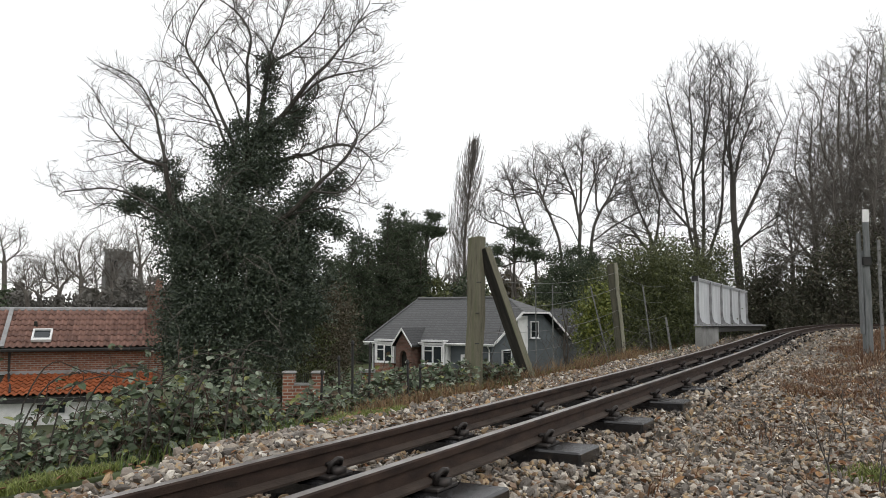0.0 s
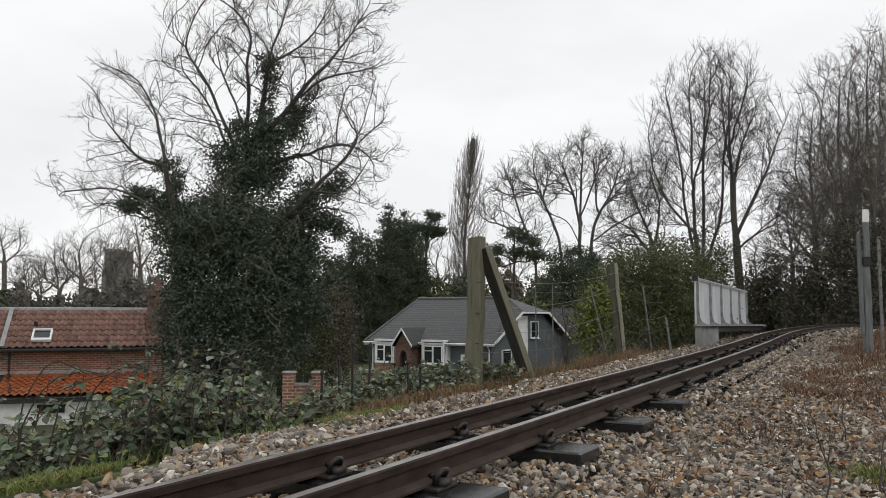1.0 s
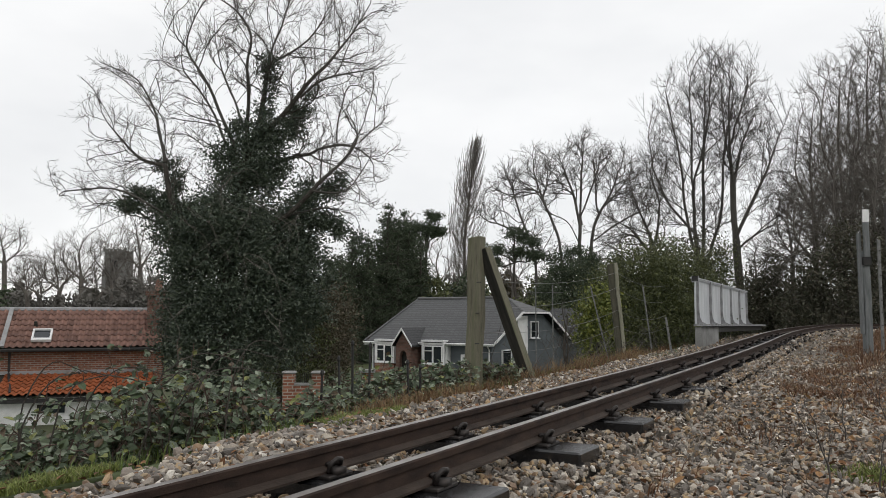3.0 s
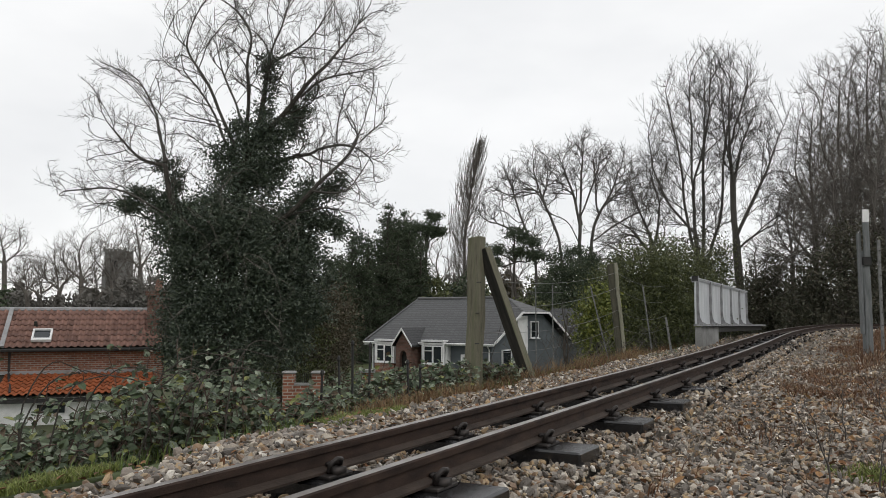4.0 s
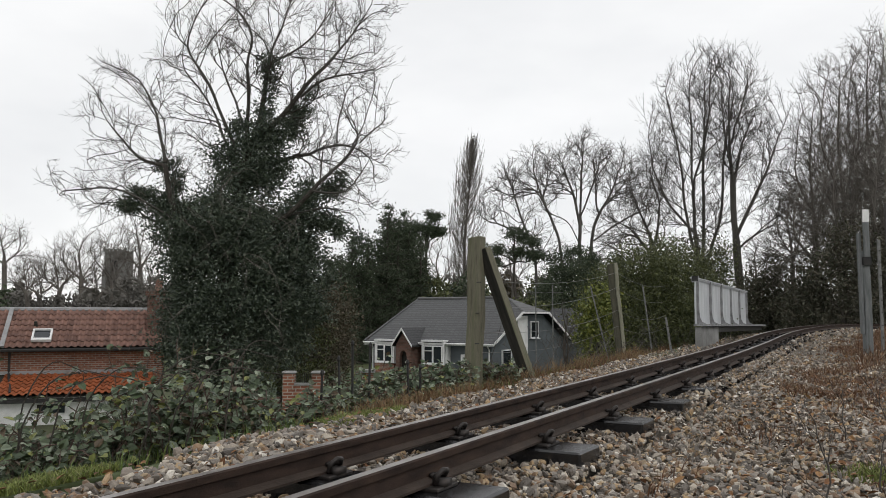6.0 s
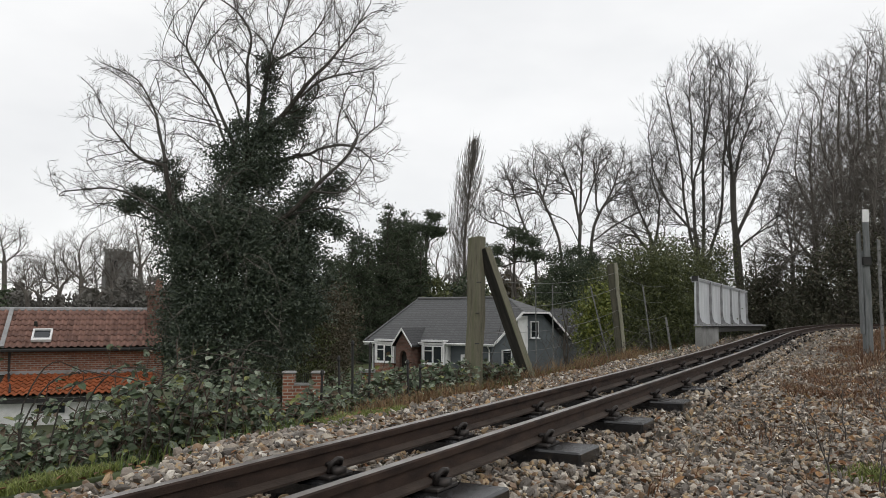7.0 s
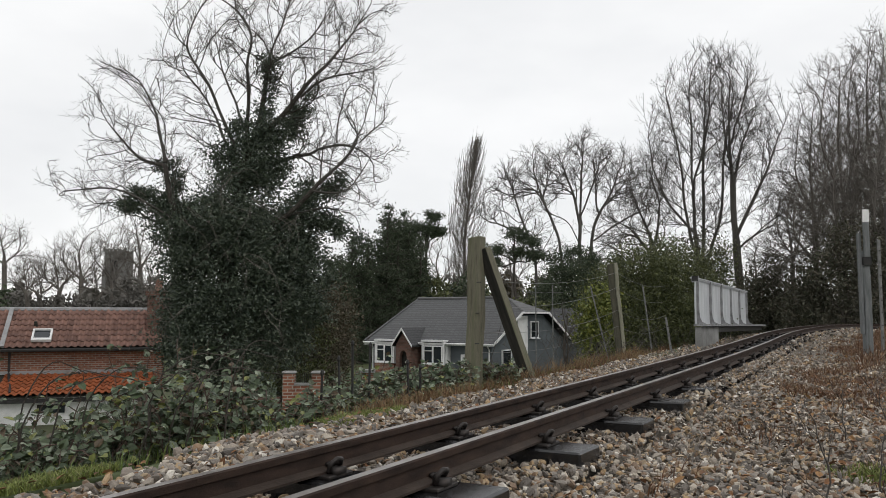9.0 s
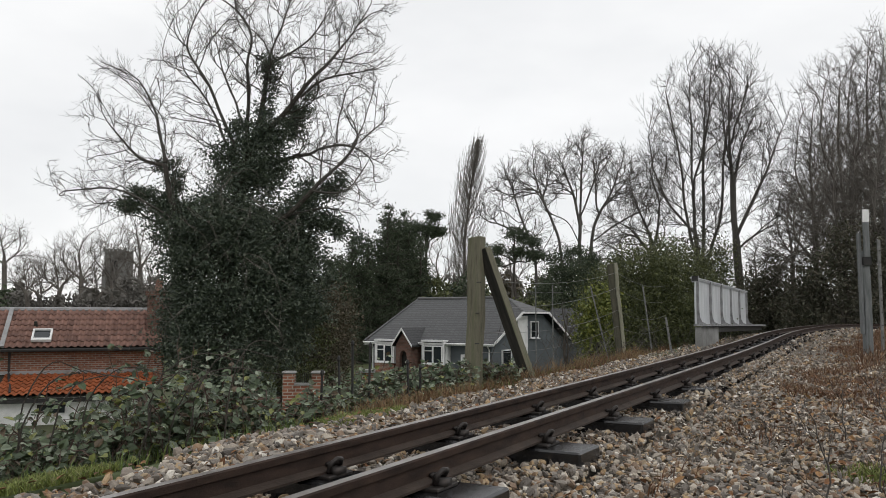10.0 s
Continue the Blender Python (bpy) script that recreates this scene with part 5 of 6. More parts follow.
    far_tree("bare_tree", "slender grey bare tree with a bent trunk", (11.52, 80, -2.6),
             [[(0.37, 0, 0.74), (0.04, 0, 10.13), (-1.25, 0, 14.05), (-2.34, 0.4, 17.16), (-2.65, 0, 19.71)],
             [(-0.87, 0, 13.21), (-2.24, -0.8, 15.46), (-3.63, -1, 16.59)],
             [(-1.69, 0, 15.18), (-0.82, 0.8, 17.44), (-0.64, 1, 18.57)]],
             [(-2.33, 0, 18.29, 2.11, 1.68, 2.11), (-3.36, 0, 16.03, 1.99, 1.6, 1.88), (-0.83, 0, 16.87, 1.66, 1.33, 1.99)], 300, 91, 0.62, 0.02, 0.125, M_TWIGD, "bare trees", cut=0.07, pull=(0.12, 0.2), twig=1.4, per_tip=3, fine=2, lag=0.3)
    far_tree("bare_tree", "grey bare tree with drooping side branches", (9.08, 78, -2.6),
             [[(0.15, 0, 0.81), (-0.36, 0, 9.16), (-1.58, 0, 12.97), (-2.43, 0.4, 15.99), (-3.02, 0, 17.64)],
             [(-0.89, 0, 11.06), (-3.32, -0.8, 12.04), (-5.49, -1, 12.81)],
             [(-2.11, 0, 14.89), (-3.85, 0.7, 15.71), (-4.5, 1, 16.27)],
             [(-0.21, 0, 8.34), (1.28, 0.8, 11.06), (1.84, 1, 12.15)]],
             [(-2.75, 0, 16.27, 2.16, 1.73, 2.38), (-4.4, 0, 13.79, 1.94, 1.56, 1.94), (-1.42, 0, 12.7, 2.16, 1.73, 1.62),
        (-0.63, 0, 9.97, 2.43, 1.94, 1.89)], 380, 92, 0.6, 0.02, 0.125, M_TWIGD, "bare trees", cut=0.07, pull=(0.12, 0.2), twig=1.4, per_tip=3, fine=2, lag=0.3)
    far_tree("bare_tree", "low grey bare winter tree with fine twigs", (-0.54, 86, -2.6),
             [[(0.01, 0, 0.82), (0.18, 0, 6.35), (-0.24, 0, 9.31)],
             [(0.12, 0, 6.09), (1.02, 0.6, 8.23)]],
             [(0.0, 0, 8.23, 2.03, 1.62, 2.68)], 170, 400, 0.7, 0.02, 0.17, M_TWIG, "bare trees", cut=0.0, pull=(0, 0), twig=1.4, per_tip=3, fine=2)
    far_tree("bare_tree", "low grey bare winter tree with fine twigs", (2.77, 87, -2.6),
             [[(-0.01, 0, 0.79), (0.18, 0, 6.08), (-0.24, 0, 8.6)],
             [(0.12, 0, 5.85), (1.09, 0.6, 7.68)]],
             [(0.0, 0, 7.68, 2.17, 1.74, 2.29)], 170, 401, 0.7, 0.02, 0.17, M_TWIG, "bare trees", cut=0.0, pull=(0, 0), twig=1.4, per_tip=3, fine=2)
    far_tree("bare_tree", "low grey bare winter tree with fine twigs", (7.37, 88, -2.6),
             [[(-0.04, 0, 0.76), (0.18, 0, 6.63), (-0.23, 0, 9.32)],
             [(0.12, 0, 6.39), (1.23, 0.6, 8.34)]],
             [(0.01, 0, 8.34, 2.44, 1.95, 2.44)], 170, 402, 0.7, 0.02, 0.17, M_TWIG, "bare trees", cut=0.0, pull=(0, 0), twig=1.4, per_tip=3, fine=2)
    far_tree("bare_tree", "low grey bare winter tree with fine twigs", (11.97, 86, -2.6),
             [[(-0.07, 0, 0.82), (0.17, 0, 6.13), (-0.22, 0, 8.49)],
             [(0.11, 0, 5.92), (1.08, 0.6, 7.64)]],
             [(0.01, 0, 7.64, 2.14, 1.72, 2.14)], 170, 403, 0.7, 0.02, 0.17, M_TWIG, "bare trees", cut=0.0, pull=(0, 0), twig=1.4, per_tip=3, fine=2)
    far_tree("bare_tree", "low grey bare winter tree with fine twigs", (19.04, 87, -2.6),
             [[(-0.11, 0, 0.79), (0.2, 0, 8.41), (-0.17, 0, 11.07)],
             [(0.14, 0, 8.16), (1.56, 0.6, 10.1)]],
             [(0.05, 0, 10.1, 3.01, 2.41, 2.41)], 170, 404, 0.7, 0.02, 0.17, M_TWIG, "bare trees", cut=0.0, pull=(0, 0), twig=1.4, per_tip=3, fine=2)
    far_tree("bare_tree", "low grey bare winter tree with fine twigs", (22.31, 88, -2.6),
             [[(-0.14, 0, 0.76), (0.23, 0, 9.44), (-0.12, 0, 13.49)],
             [(0.16, 0, 9.07), (1.32, 0.6, 12.02)]],
             [(0.09, 0, 12.02, 2.44, 1.95, 3.66)], 170, 405, 0.7, 0.02, 0.17, M_TWIG, "bare trees", cut=0.0, pull=(0, 0), twig=1.4, per_tip=3, fine=2)
    # tall stems beyond the bridge
    far_tree("tall_bare_tree", "tall dark bare tree with many upright stems", (10.54, 33, -0.6),
             [[(-0.13, 0, 2.46), (-0.26, 0, 4.53), (-0.3, 0.2, 6.84), (-0.28, 0.2, 9.42), (-0.46, 0.1, 12.27)],
             [(-0.23, 0, 3.84), (-0.7, -0.3, 5.45), (-0.97, -0.5, 7.78), (-1.44, -0.5, 10.37)],
             [(-0.06, 0, 3.61), (0.18, 0.3, 5.68), (0.29, 0.5, 8.24), (0.64, 0.5, 10.84), (0.64, 0.5, 12.63)],
             [(-0.16, 0, 4.76), (-1.14, 0.5, 6.14), (-1.75, 0.8, 7.78), (-1.99, 0.8, 9.89)],
             [(0.01, 0, 3.38), (0.59, -0.4, 5.45), (0.82, -0.5, 8.01), (1.23, -0.6, 10.37)],
             [(-0.3, 0, 6.84), (0.03, -0.5, 8.95), (0.05, -0.6, 11.32)]],
             [(-0.67, 0, 8.71, 1.42, 1.7, 3.09), (0.56, 0, 9.42, 1.26, 1.6, 3.2), (-1.41, 0, 6.61, 1.03, 1.4, 1.71),
        (-0.16, 0, 5.68, 1.6, 1.5, 1.37)], 1150, 110, 0.36, 0.0085, 0.14, M_TWIGD, "tall trees", cut=0.038, pull=(0.2, 0.4), twig=0.95, per_tip=4, fine=2, lag=0.6, up=0.4)
    far_tree("tall_bare_tree", "tall dark bare tree with one thick straight trunk", (11.61, 32, -0.6),
             [[(0.07, 0, 2.22), (-0.06, 0, 4.44), (-0.15, 0, 6.68), (-0.21, 0, 8.73), (-0.18, 0, 10.56), (0.03, 0, 12.41)],
             [(-0.08, 0, 4.66), (0.71, -0.4, 6.46), (1.44, -0.6, 8.27), (2.1, -0.6, 9.87)],
             [(-0.13, 0, 6.68), (0.44, 0.4, 8.5), (1.11, 0.5, 9.87)],
             [(-0.18, 0, 8.27), (0.26, -0.4, 10.1), (0.68, -0.4, 11.95)],
             [(-0.03, 0, 4.21), (0.89, 0.3, 4.88), (2.13, 0.5, 5.44)],
             [(-0.15, 0, 6.91), (-0.57, -0.4, 8.73), (-0.68, -0.4, 10.33)]],
             [(0.23, 0, 8.95, 1.37, 1.6, 2.77), (0.97, 0, 7.59, 1.06, 1.3, 1.99), (1.01, 0, 5.33, 1.0, 1.1, 1.0),
        (-0.19, 0, 10.33, 1.0, 1.2, 1.88)], 900, 111, 0.36, 0.0085, 0.16, M_TWIGD, "tall trees", cut=0.038, pull=(0.2, 0.4), twig=0.95, per_tip=4, fine=2, lag=0.6, up=0.4)
    far_tree("bare_tree", "low spreading bare tree beside an evergreen bush", (9.12, 36, -0.8),
             [[(0.48, 0, 2.24), (0.28, 0, 4.49), (-0.31, 0, 6.25), (-0.91, 0, 7.77)],
             [(0.32, 0, 4.24), (-0.95, -0.6, 5.49), (-2.19, -0.6, 6.25)],
             [(0.29, 0, 4.74), (0.58, 0.4, 6.76), (0.11, 0.4, 8.54)]],
             [(-0.68, 0, 6.5, 1.5, 1.6, 1.5), (0.34, 0, 7.26, 1.0, 1.4, 1.75), (-1.46, 0, 5.24, 1.25, 1.3, 0.87)], 600, 112, 0.4, 0.0085, 0.12, M_TWIGD, "tall trees", cut=0.038, pull=(0.2, 0.4), twig=0.95, per_tip=4, fine=2, lag=0.6, up=0.4)
    far_tree("bare_tree", "small pale bare tree at the end of the bridge", (17.09, 44, -0.6),
             [[(-0.09, 0, 0.33), (-0.11, 0, 2.75), (-0.26, 0, 4.58)],
             [(-0.09, 0, 2.45), (0.48, 0.4, 3.97), (0.67, 0.4, 5.19)]],
             [(0.03, 0, 4.12, 1.22, 1.4, 1.68)], 260, 113, 0.4, 0.009, 0.08, M_TWIG, "tall trees", cut=0.0, pull=(0, 0), twig=0.7, per_tip=6)
    # the wood that the line bends round
    far_tree("woodland_tree", "dense grey-brown bare woodland tree", (14.5, 34, 0.2),
             [[(0.06, 0, -0.18), (0.12, 0, 2.93), (-0.06, 0, 4.53), (0.04, 0, 6.03)],
             [(0.13, 0, 3.03), (0.8, 0.5, 4.74), (0.73, 0.6, 6.03)],
             [(0.14, 0, 3.25), (-0.69, -0.5, 4.31), (-0.59, -0.5, 5.6)]],
             [(0.09, 0, 4.53, 1.18, 1.6, 2.12), (-0.31, 0, 3.46, 0.94, 1.4, 1.06)], 640, 120, 0.36, 0.0085, 0.09, M_TWIG, "woodland trees", cut=0.03, pull=(0.15, 0.3), twig=1.0, per_tip=3, fine=2, lag=0.0, up=0.25)
    far_tree("woodland_tree", "dense grey-brown bare woodland tree", (14.99, 33, 0.2),
             [[(0.05, 0, -0.15), (0.17, 0, 4.22), (0.03, 0, 6.74), (0.17, 0, 9.13)],
             [(0.18, 0, 4.38), (1.04, 0.5, 7.08), (0.98, 0.6, 9.13)],
             [(0.19, 0, 4.72), (-0.77, -0.5, 6.4), (-0.63, -0.5, 8.44)]],
             [(0.17, 0, 6.74, 1.42, 1.6, 3.31), (-0.32, 0, 5.05, 1.13, 1.4, 1.66)], 640, 121, 0.36, 0.0085, 0.09, M_TWIG, "woodland trees", cut=0.03, pull=(0.15, 0.3), twig=1.0, per_tip=3, fine=2, lag=0.2, up=0.25)
    far_tree("woodland_tree", "dense grey-brown bare woodland tree", (15.65, 32, 0.2),
             [[(0.04, 0, -0.12), (0.2, 0, 4.9), (0.08, 0, 7.7), (0.23, 0, 10.35)],
             [(0.2, 0, 5.08), (1.18, 0.5, 8.07), (1.11, 0.6, 10.35)],
             [(0.22, 0, 5.45), (-0.82, -0.5, 7.32), (-0.66, -0.5, 9.59)]],
             [(0.22, 0, 7.7, 1.55, 1.6, 3.66), (-0.33, 0, 5.83, 1.24, 1.4, 1.83)], 640, 122, 0.36, 0.0085, 0.09, M_TWIG, "woodland trees", cut=0.03, pull=(0.15, 0.3), twig=1.0, per_tip=3, fine=2, lag=0.4, up=0.25)
    far_tree("woodland_tree", "dense grey-brown bare woodland tree", (17.28, 33, 0.2),
             [[(0.04, 0, -0.15), (0.24, 0, 5.58), (0.14, 0, 8.74), (0.31, 0, 11.73)],
             [(0.24, 0, 5.79), (1.34, 0.5, 9.16), (1.28, 0.6, 11.73)],
             [(0.26, 0, 6.21), (-0.87, -0.5, 8.31), (-0.68, -0.5, 10.87)]],
             [(0.28, 0, 8.74, 1.71, 1.6, 4.11), (-0.33, 0, 6.63, 1.37, 1.4, 2.06)], 640, 123, 0.36, 0.0085, 0.09, M_TWIG, "woodland trees", cut=0.03, pull=(0.15, 0.3), twig=1.0, per_tip=3, fine=2, lag=0.6, up=0.25)
    far_tree("woodland_tree", "dense grey-brown bare woodland tree", (17.52, 31, 0.2),
             [[(0.03, 0, -0.1), (0.25, 0, 5.67), (0.18, 0, 8.81), (0.35, 0, 11.79)],
             [(0.26, 0, 5.88), (1.38, 0.5, 9.23), (1.32, 0.6, 11.79)],
             [(0.28, 0, 6.29), (-0.85, -0.5, 8.39), (-0.65, -0.5, 10.94)]],
             [(0.31, 0, 8.81, 1.72, 1.6, 4.08), (-0.31, 0, 6.71, 1.37, 1.4, 2.04)], 640, 124, 0.36, 0.0085, 0.09, M_TWIG, "woodland trees", cut=0.03, pull=(0.15, 0.3), twig=1.0, per_tip=3, fine=2, lag=0.8, up=0.25)
    far_tree("woodland_tree", "dense grey-brown bare woodland tree", (13.73, 30, 0.2),
             [[(0.05, 0, -0.07), (0.09, 0, 2.16), (-0.05, 0, 3.88), (0.05, 0, 5.5)],
             [(0.1, 0, 2.27), (1.02, 0.5, 4.11), (0.92, 0.6, 5.5)],
             [(0.1, 0, 2.5), (-0.95, -0.5, 3.65), (-0.83, -0.5, 5.04)]],
             [(0.07, 0, 3.88, 1.56, 1.6, 2.29), (-0.44, 0, 2.73, 1.25, 1.4, 1.14)], 640, 125, 0.36, 0.0085, 0.09, M_TWIG, "woodland trees", cut=0.03, pull=(0.15, 0.3), twig=1.0, per_tip=3, fine=2, lag=1.0, up=0.25)
    far_tree("woodland_tree", "dense grey-brown bare woodland tree", (14.68, 29, 0.2),
             [[(0.04, 0, -0.04), (0.1, 0, 2.36), (-0.02, 0, 4.49), (0.1, 0, 6.49)],
             [(0.1, 0, 2.5), (1.09, 0.5, 4.77), (1.0, 0.6, 6.49)],
             [(0.12, 0, 2.79), (-0.96, -0.5, 4.2), (-0.81, -0.5, 5.92)]],
             [(0.1, 0, 4.49, 1.61, 1.6, 2.81), (-0.44, 0, 3.07, 1.29, 1.4, 1.41)], 640, 126, 0.36, 0.0085, 0.09, M_TWIG, "woodland trees", cut=0.03, pull=(0.15, 0.3), twig=1.0, per_tip=3, fine=2, lag=1.2, up=0.25)
    far_tree("woodland_tree", "dense grey-brown bare woodland tree", (15.63, 28, 0.2),
             [[(0.03, 0, -0.01), (0.07, 0, 1.77), (-0.01, 0, 4.26), (0.13, 0, 6.62)],
             [(0.08, 0, 1.94), (1.12, 0.5, 4.6), (1.05, 0.6, 6.62)],
             [(0.09, 0, 2.27), (-0.99, -0.5, 3.93), (-0.82, -0.5, 5.94)]],
             [(0.1, 0, 4.26, 1.65, 1.6, 3.3), (-0.47, 0, 2.6, 1.32, 1.4, 1.65)], 640, 127, 0.36, 0.0085, 0.09, M_TWIG, "woodland trees", cut=0.03, pull=(0.15, 0.3), twig=1.0, per_tip=3, fine=2, lag=1.4, up=0.25)
    far_tree("woodland_tree", "dense grey-brown bare woodland tree", (17.35, 36, 0.2),
             [[(0.05, 0, -0.24), (0.18, 0, 4.24), (0.02, 0, 6.52), (0.15, 0, 8.66)],
             [(0.19, 0, 4.39), (1.39, 0.5, 6.82), (1.26, 0.6, 8.66)],
             [(0.2, 0, 4.7), (-1.15, -0.5, 6.21), (-0.98, -0.5, 8.05)]],
             [(0.17, 0, 6.52, 1.99, 1.6, 2.99), (-0.49, 0, 5.0, 1.6, 1.4, 1.5)], 640, 128, 0.36, 0.0085, 0.09, M_TWIG, "woodland trees", cut=0.03, pull=(0.15, 0.3), twig=1.0, per_tip=3, fine=2, lag=1.6, up=0.25)
    far_tree("woodland_tree", "dense grey-brown bare woodland tree", (19.35, 36, 0.2),
             [[(0.04, 0, -0.24), (0.18, 0, 4.24), (0.06, 0, 7.28), (0.24, 0, 10.16)],
             [(0.19, 0, 4.44), (1.44, 0.5, 7.69), (1.35, 0.6, 10.16)],
             [(0.21, 0, 4.85), (-1.11, -0.5, 6.87), (-0.91, -0.5, 9.33)]],
             [(0.22, 0, 7.28, 1.99, 1.6, 3.99), (-0.48, 0, 5.25, 1.6, 1.4, 1.99)], 640, 129, 0.36, 0.0085, 0.09, M_TWIG, "woodland trees", cut=0.03, pull=(0.15, 0.3), twig=1.0, per_tip=3, fine=2, lag=1.8, up=0.25)
    for i, (x, y, z, w, h) in enumerate(((14.6, 37, 0.2, 1.2, 1.6), (12.3, 31, 0.0, 0.8, 2.9), (12.9, 29, 0.0, 1.0, 2.5), (13.4, 27.5, 0.2, 1.2, 3.7), (14.9, 27.0, 0.2, 1.5, 3.6), (16.4, 26.0, 0.2, 1.7, 4.8), (15.4, 30, 0.2, 2.0, 5.0), (17.8, 27, 0.2, 2.0, 6.2), (17.4, 31, 0.2, 2.3, 6.8), (19.6, 28, 0.2, 2.2, 7.4))):
        shrub("evergreen_thicket", "dark brown-green undergrowth at the wood's edge", (x, y, z), [(0, 0, h * 0.42, w, w * 0.8, h * 0.5, 95), (0.3, 0, h * 0.8, w * 0.7, w * 0.6, h * 0.3, 40)], 40, 0.5, 0.1, M_SCRUB, 140 + i, 4, 0.3, "thicket", "undergrowth")
    # evergreens and hedge between fence and bungalow
    shrub("evergreen_bush", "large olive-green evergreen bush behind the fence", (4.6, 18.5, -0.6), [(0.3, 0, 1.7, 1.2, 1.0, 1.5, 130), (-0.6, 0, 1.5, 0.9, 0.9, 1.4, 90), (1.0, 0.2, 2.1, 0.8, 0.8, 1.1, 70), (0.1, 0, 2.5, 0.8, 0.8, 0.8, 60)], 130, 0.3, 0.05, M_LAUREL, 160, 14, 0.25)
    shrub("yellow_green_bush", "yellow-green leafy shrub behind the wire fence", (3.2, 17.2, -0.6), [(0, 0, 1.3, 0.42, 0.4, 0.75, 56), (0.1, 0, 1.9, 0.3, 0.3, 0.4, 16), (0.2, 0, 0.8, 0.5, 0.4, 0.5, 24)], 34, 0.2, 0.08, M_LIME, 161, 5, 0.2)
    shrub("evergreen_bush", "dark low evergreen shrub by the parapet", (5.2, 17.6, -0.5), [(0, 0, 1.0, 0.8, 0.5, 0.9, 60), (-1.2, 0.2, 0.7, 0.7, 0.5, 0.8, 40)], 100, 0.27, 0.05, M_LAUREL, 162, 8, 0.3)
    for i, (x, y, w, h) in enumerate(((10.5, 50, 2.4, 3.8), (13.0, 50, 3.0, 4.6), (6.6, 62, 2.8, 4.6), (10.0, 64, 2.8, 4.8), (14.5, 62, 3.0, 4.8), (1.5, 66, 3.0, 6.4), (-0.6, 62, 2.2, 6.2), (18.0, 56, 3.4, 5.4), (26, 60, 3.0, 3.6))):
        shrub("dark_hedge_shrub", "dark mixed evergreen garden hedge", (x, y, -2.6), [(0, 0, h * 0.45, w, w * 0.7, h * 0.5, 80), (0.4, 0, h * 0.8, w * 0.6, w * 0.5, h * 0.3, 30)], 22, 0.55, 0.27, M_CONIFER if i % 2 else M_LAUREL, 170 + i, 4, 0.3, "hedge", "garden hedge")
    for i, (x, w, h) in enumerate(((3.4, 2.6, 7.6), (7.0, 3.2, 8.8), (11.5, 3.4, 8.2), (16.0, 3.6, 9.4), (20.5, 3.6, 8.6), (25.0, 3.8, 9.2))):
        shrub("woodland_thicket", "dense grey-brown thicket before the far field", (x, 97 + i % 3, -2.6), [(0, 0, h * 0.45, w, w * 0.6, h * 0.5, 70), (0.5, 0, h * 0.8, w * 0.6, w * 0.4, h * 0.25, 24)], 20, 0.8, 0.4, M_BROWNLEAF if i % 2 else M_LAUREL, 260 + i, 4, 0.2, "thicket", "far thicket")
    for i, (x, y, w, h) in enumerate(((-8.6, 64, 1.3, 7.8), (-7.0, 65, 1.7, 9.0), (-5.2, 64, 1.7, 9.4), (-3.8, 65.5, 1.6, 10.3), (-2.4, 65, 1.4, 10.0), (-7.6, 62, 1.6, 6.4), (-2.0, 63, 1.3, 7.0), (9.0, 66, 1.6, 7.2), (10.6, 66, 1.6, 8.2), (12.4, 67, 1.6, 8.6), (14.0, 66, 1.5, 8.0), (8.0, 64, 1.4, 5.8), (-3.1, 64.5, 1.2, 11.0), (-4.3, 64, 1.0, 11.6))):
        shrub("dark_evergreen", "tall dense dark evergreen behind the bungalow", (x, y, -2.6), [(0, 0, h * 0.4, w, w * 0.7, h * 0.45, 120), (0.1, 0, h * 0.8, w * 0.68, w * 0.5, h * 0.26, 80)], 34, 0.48, 0.22, M_CONIFER, 320 + i, 3, 0.3, "evergreen", "dark evergreens", 0.1, 0.4)
    for i, (x, y, w, h) in enumerate(((8.6, 31.5, 1.0, 4.8), (9.7, 31, 0.9, 4.9), (10.7, 31.5, 0.8, 4.6), (11.3, 30.5, 0.4, 3.2))):
        shrub("evergreen_thicket", "dark brown-green undergrowth round the tree trunks", (x, y, -0.8), [(0, 0, h * 0.45, w, w * 0.7, h * 0.5, 70), (0.1, 0, h * 0.82, w * 0.7, w * 0.5, h * 0.25, 30)], 50, 0.4, 0.085, M_SCRUB if i % 2 else M_LAUREL, 335 + i, 6, 0.2, "thicket", "undergrowth")
    # shrubs beside the ivy tree
    for i, (x, y, z, w, h, mt) in enumerate(((-4.2, 27.5, -2.2, 1.1, 3.8, M_BROWNLEAF), (-4.9, 26.5, -2.2, 1.3, 4.1, M_LAUREL), (-4.0, 29.5, -2.2, 1.0, 4.1, M_BROWNLEAF), (-6.2, 31, -2.2, 2.2, 3.4, M_IVY), (-7.0, 25.0, -2.4, 1.0, 2.6, M_IVY))):
        shrub("overgrown_shrub", "overgrown brown and green shrub at the tree's foot", (x, y, z), [(0, 0, h * 0.55, w, w * 0.8, h * 0.45, 90), (0.1, 0, h * 0.85, w * 0.6, w * 0.6, h * 0.28, 36)], 46, 0.34, 0.09, mt, 190 + i, 5, 0.35, "shrub", "garden shrubs")
    # far trees towards the church
    far_tree("bare_tree", "grey bare winter tree with fine twigs", (-37.76, 70, -2.6),
             [[(0.25, 0, 0.62), (0.07, 0, 7.95), (-0.37, 0, 10.29)],
             [(0.03, 0, 7.86), (1.09, 0.7, 9.51)],
             [(0.03, 0, 7.86), (-1.36, -0.7, 9.32)]],
             [(-0.13, 0, 9.32, 2.04, 1.63, 1.94)], 260, 210, 0.6, 0.016, 0.2, M_TWIG, "bare trees", cut=0.0, pull=(0, 0), twig=1.4, per_tip=3, fine=2)
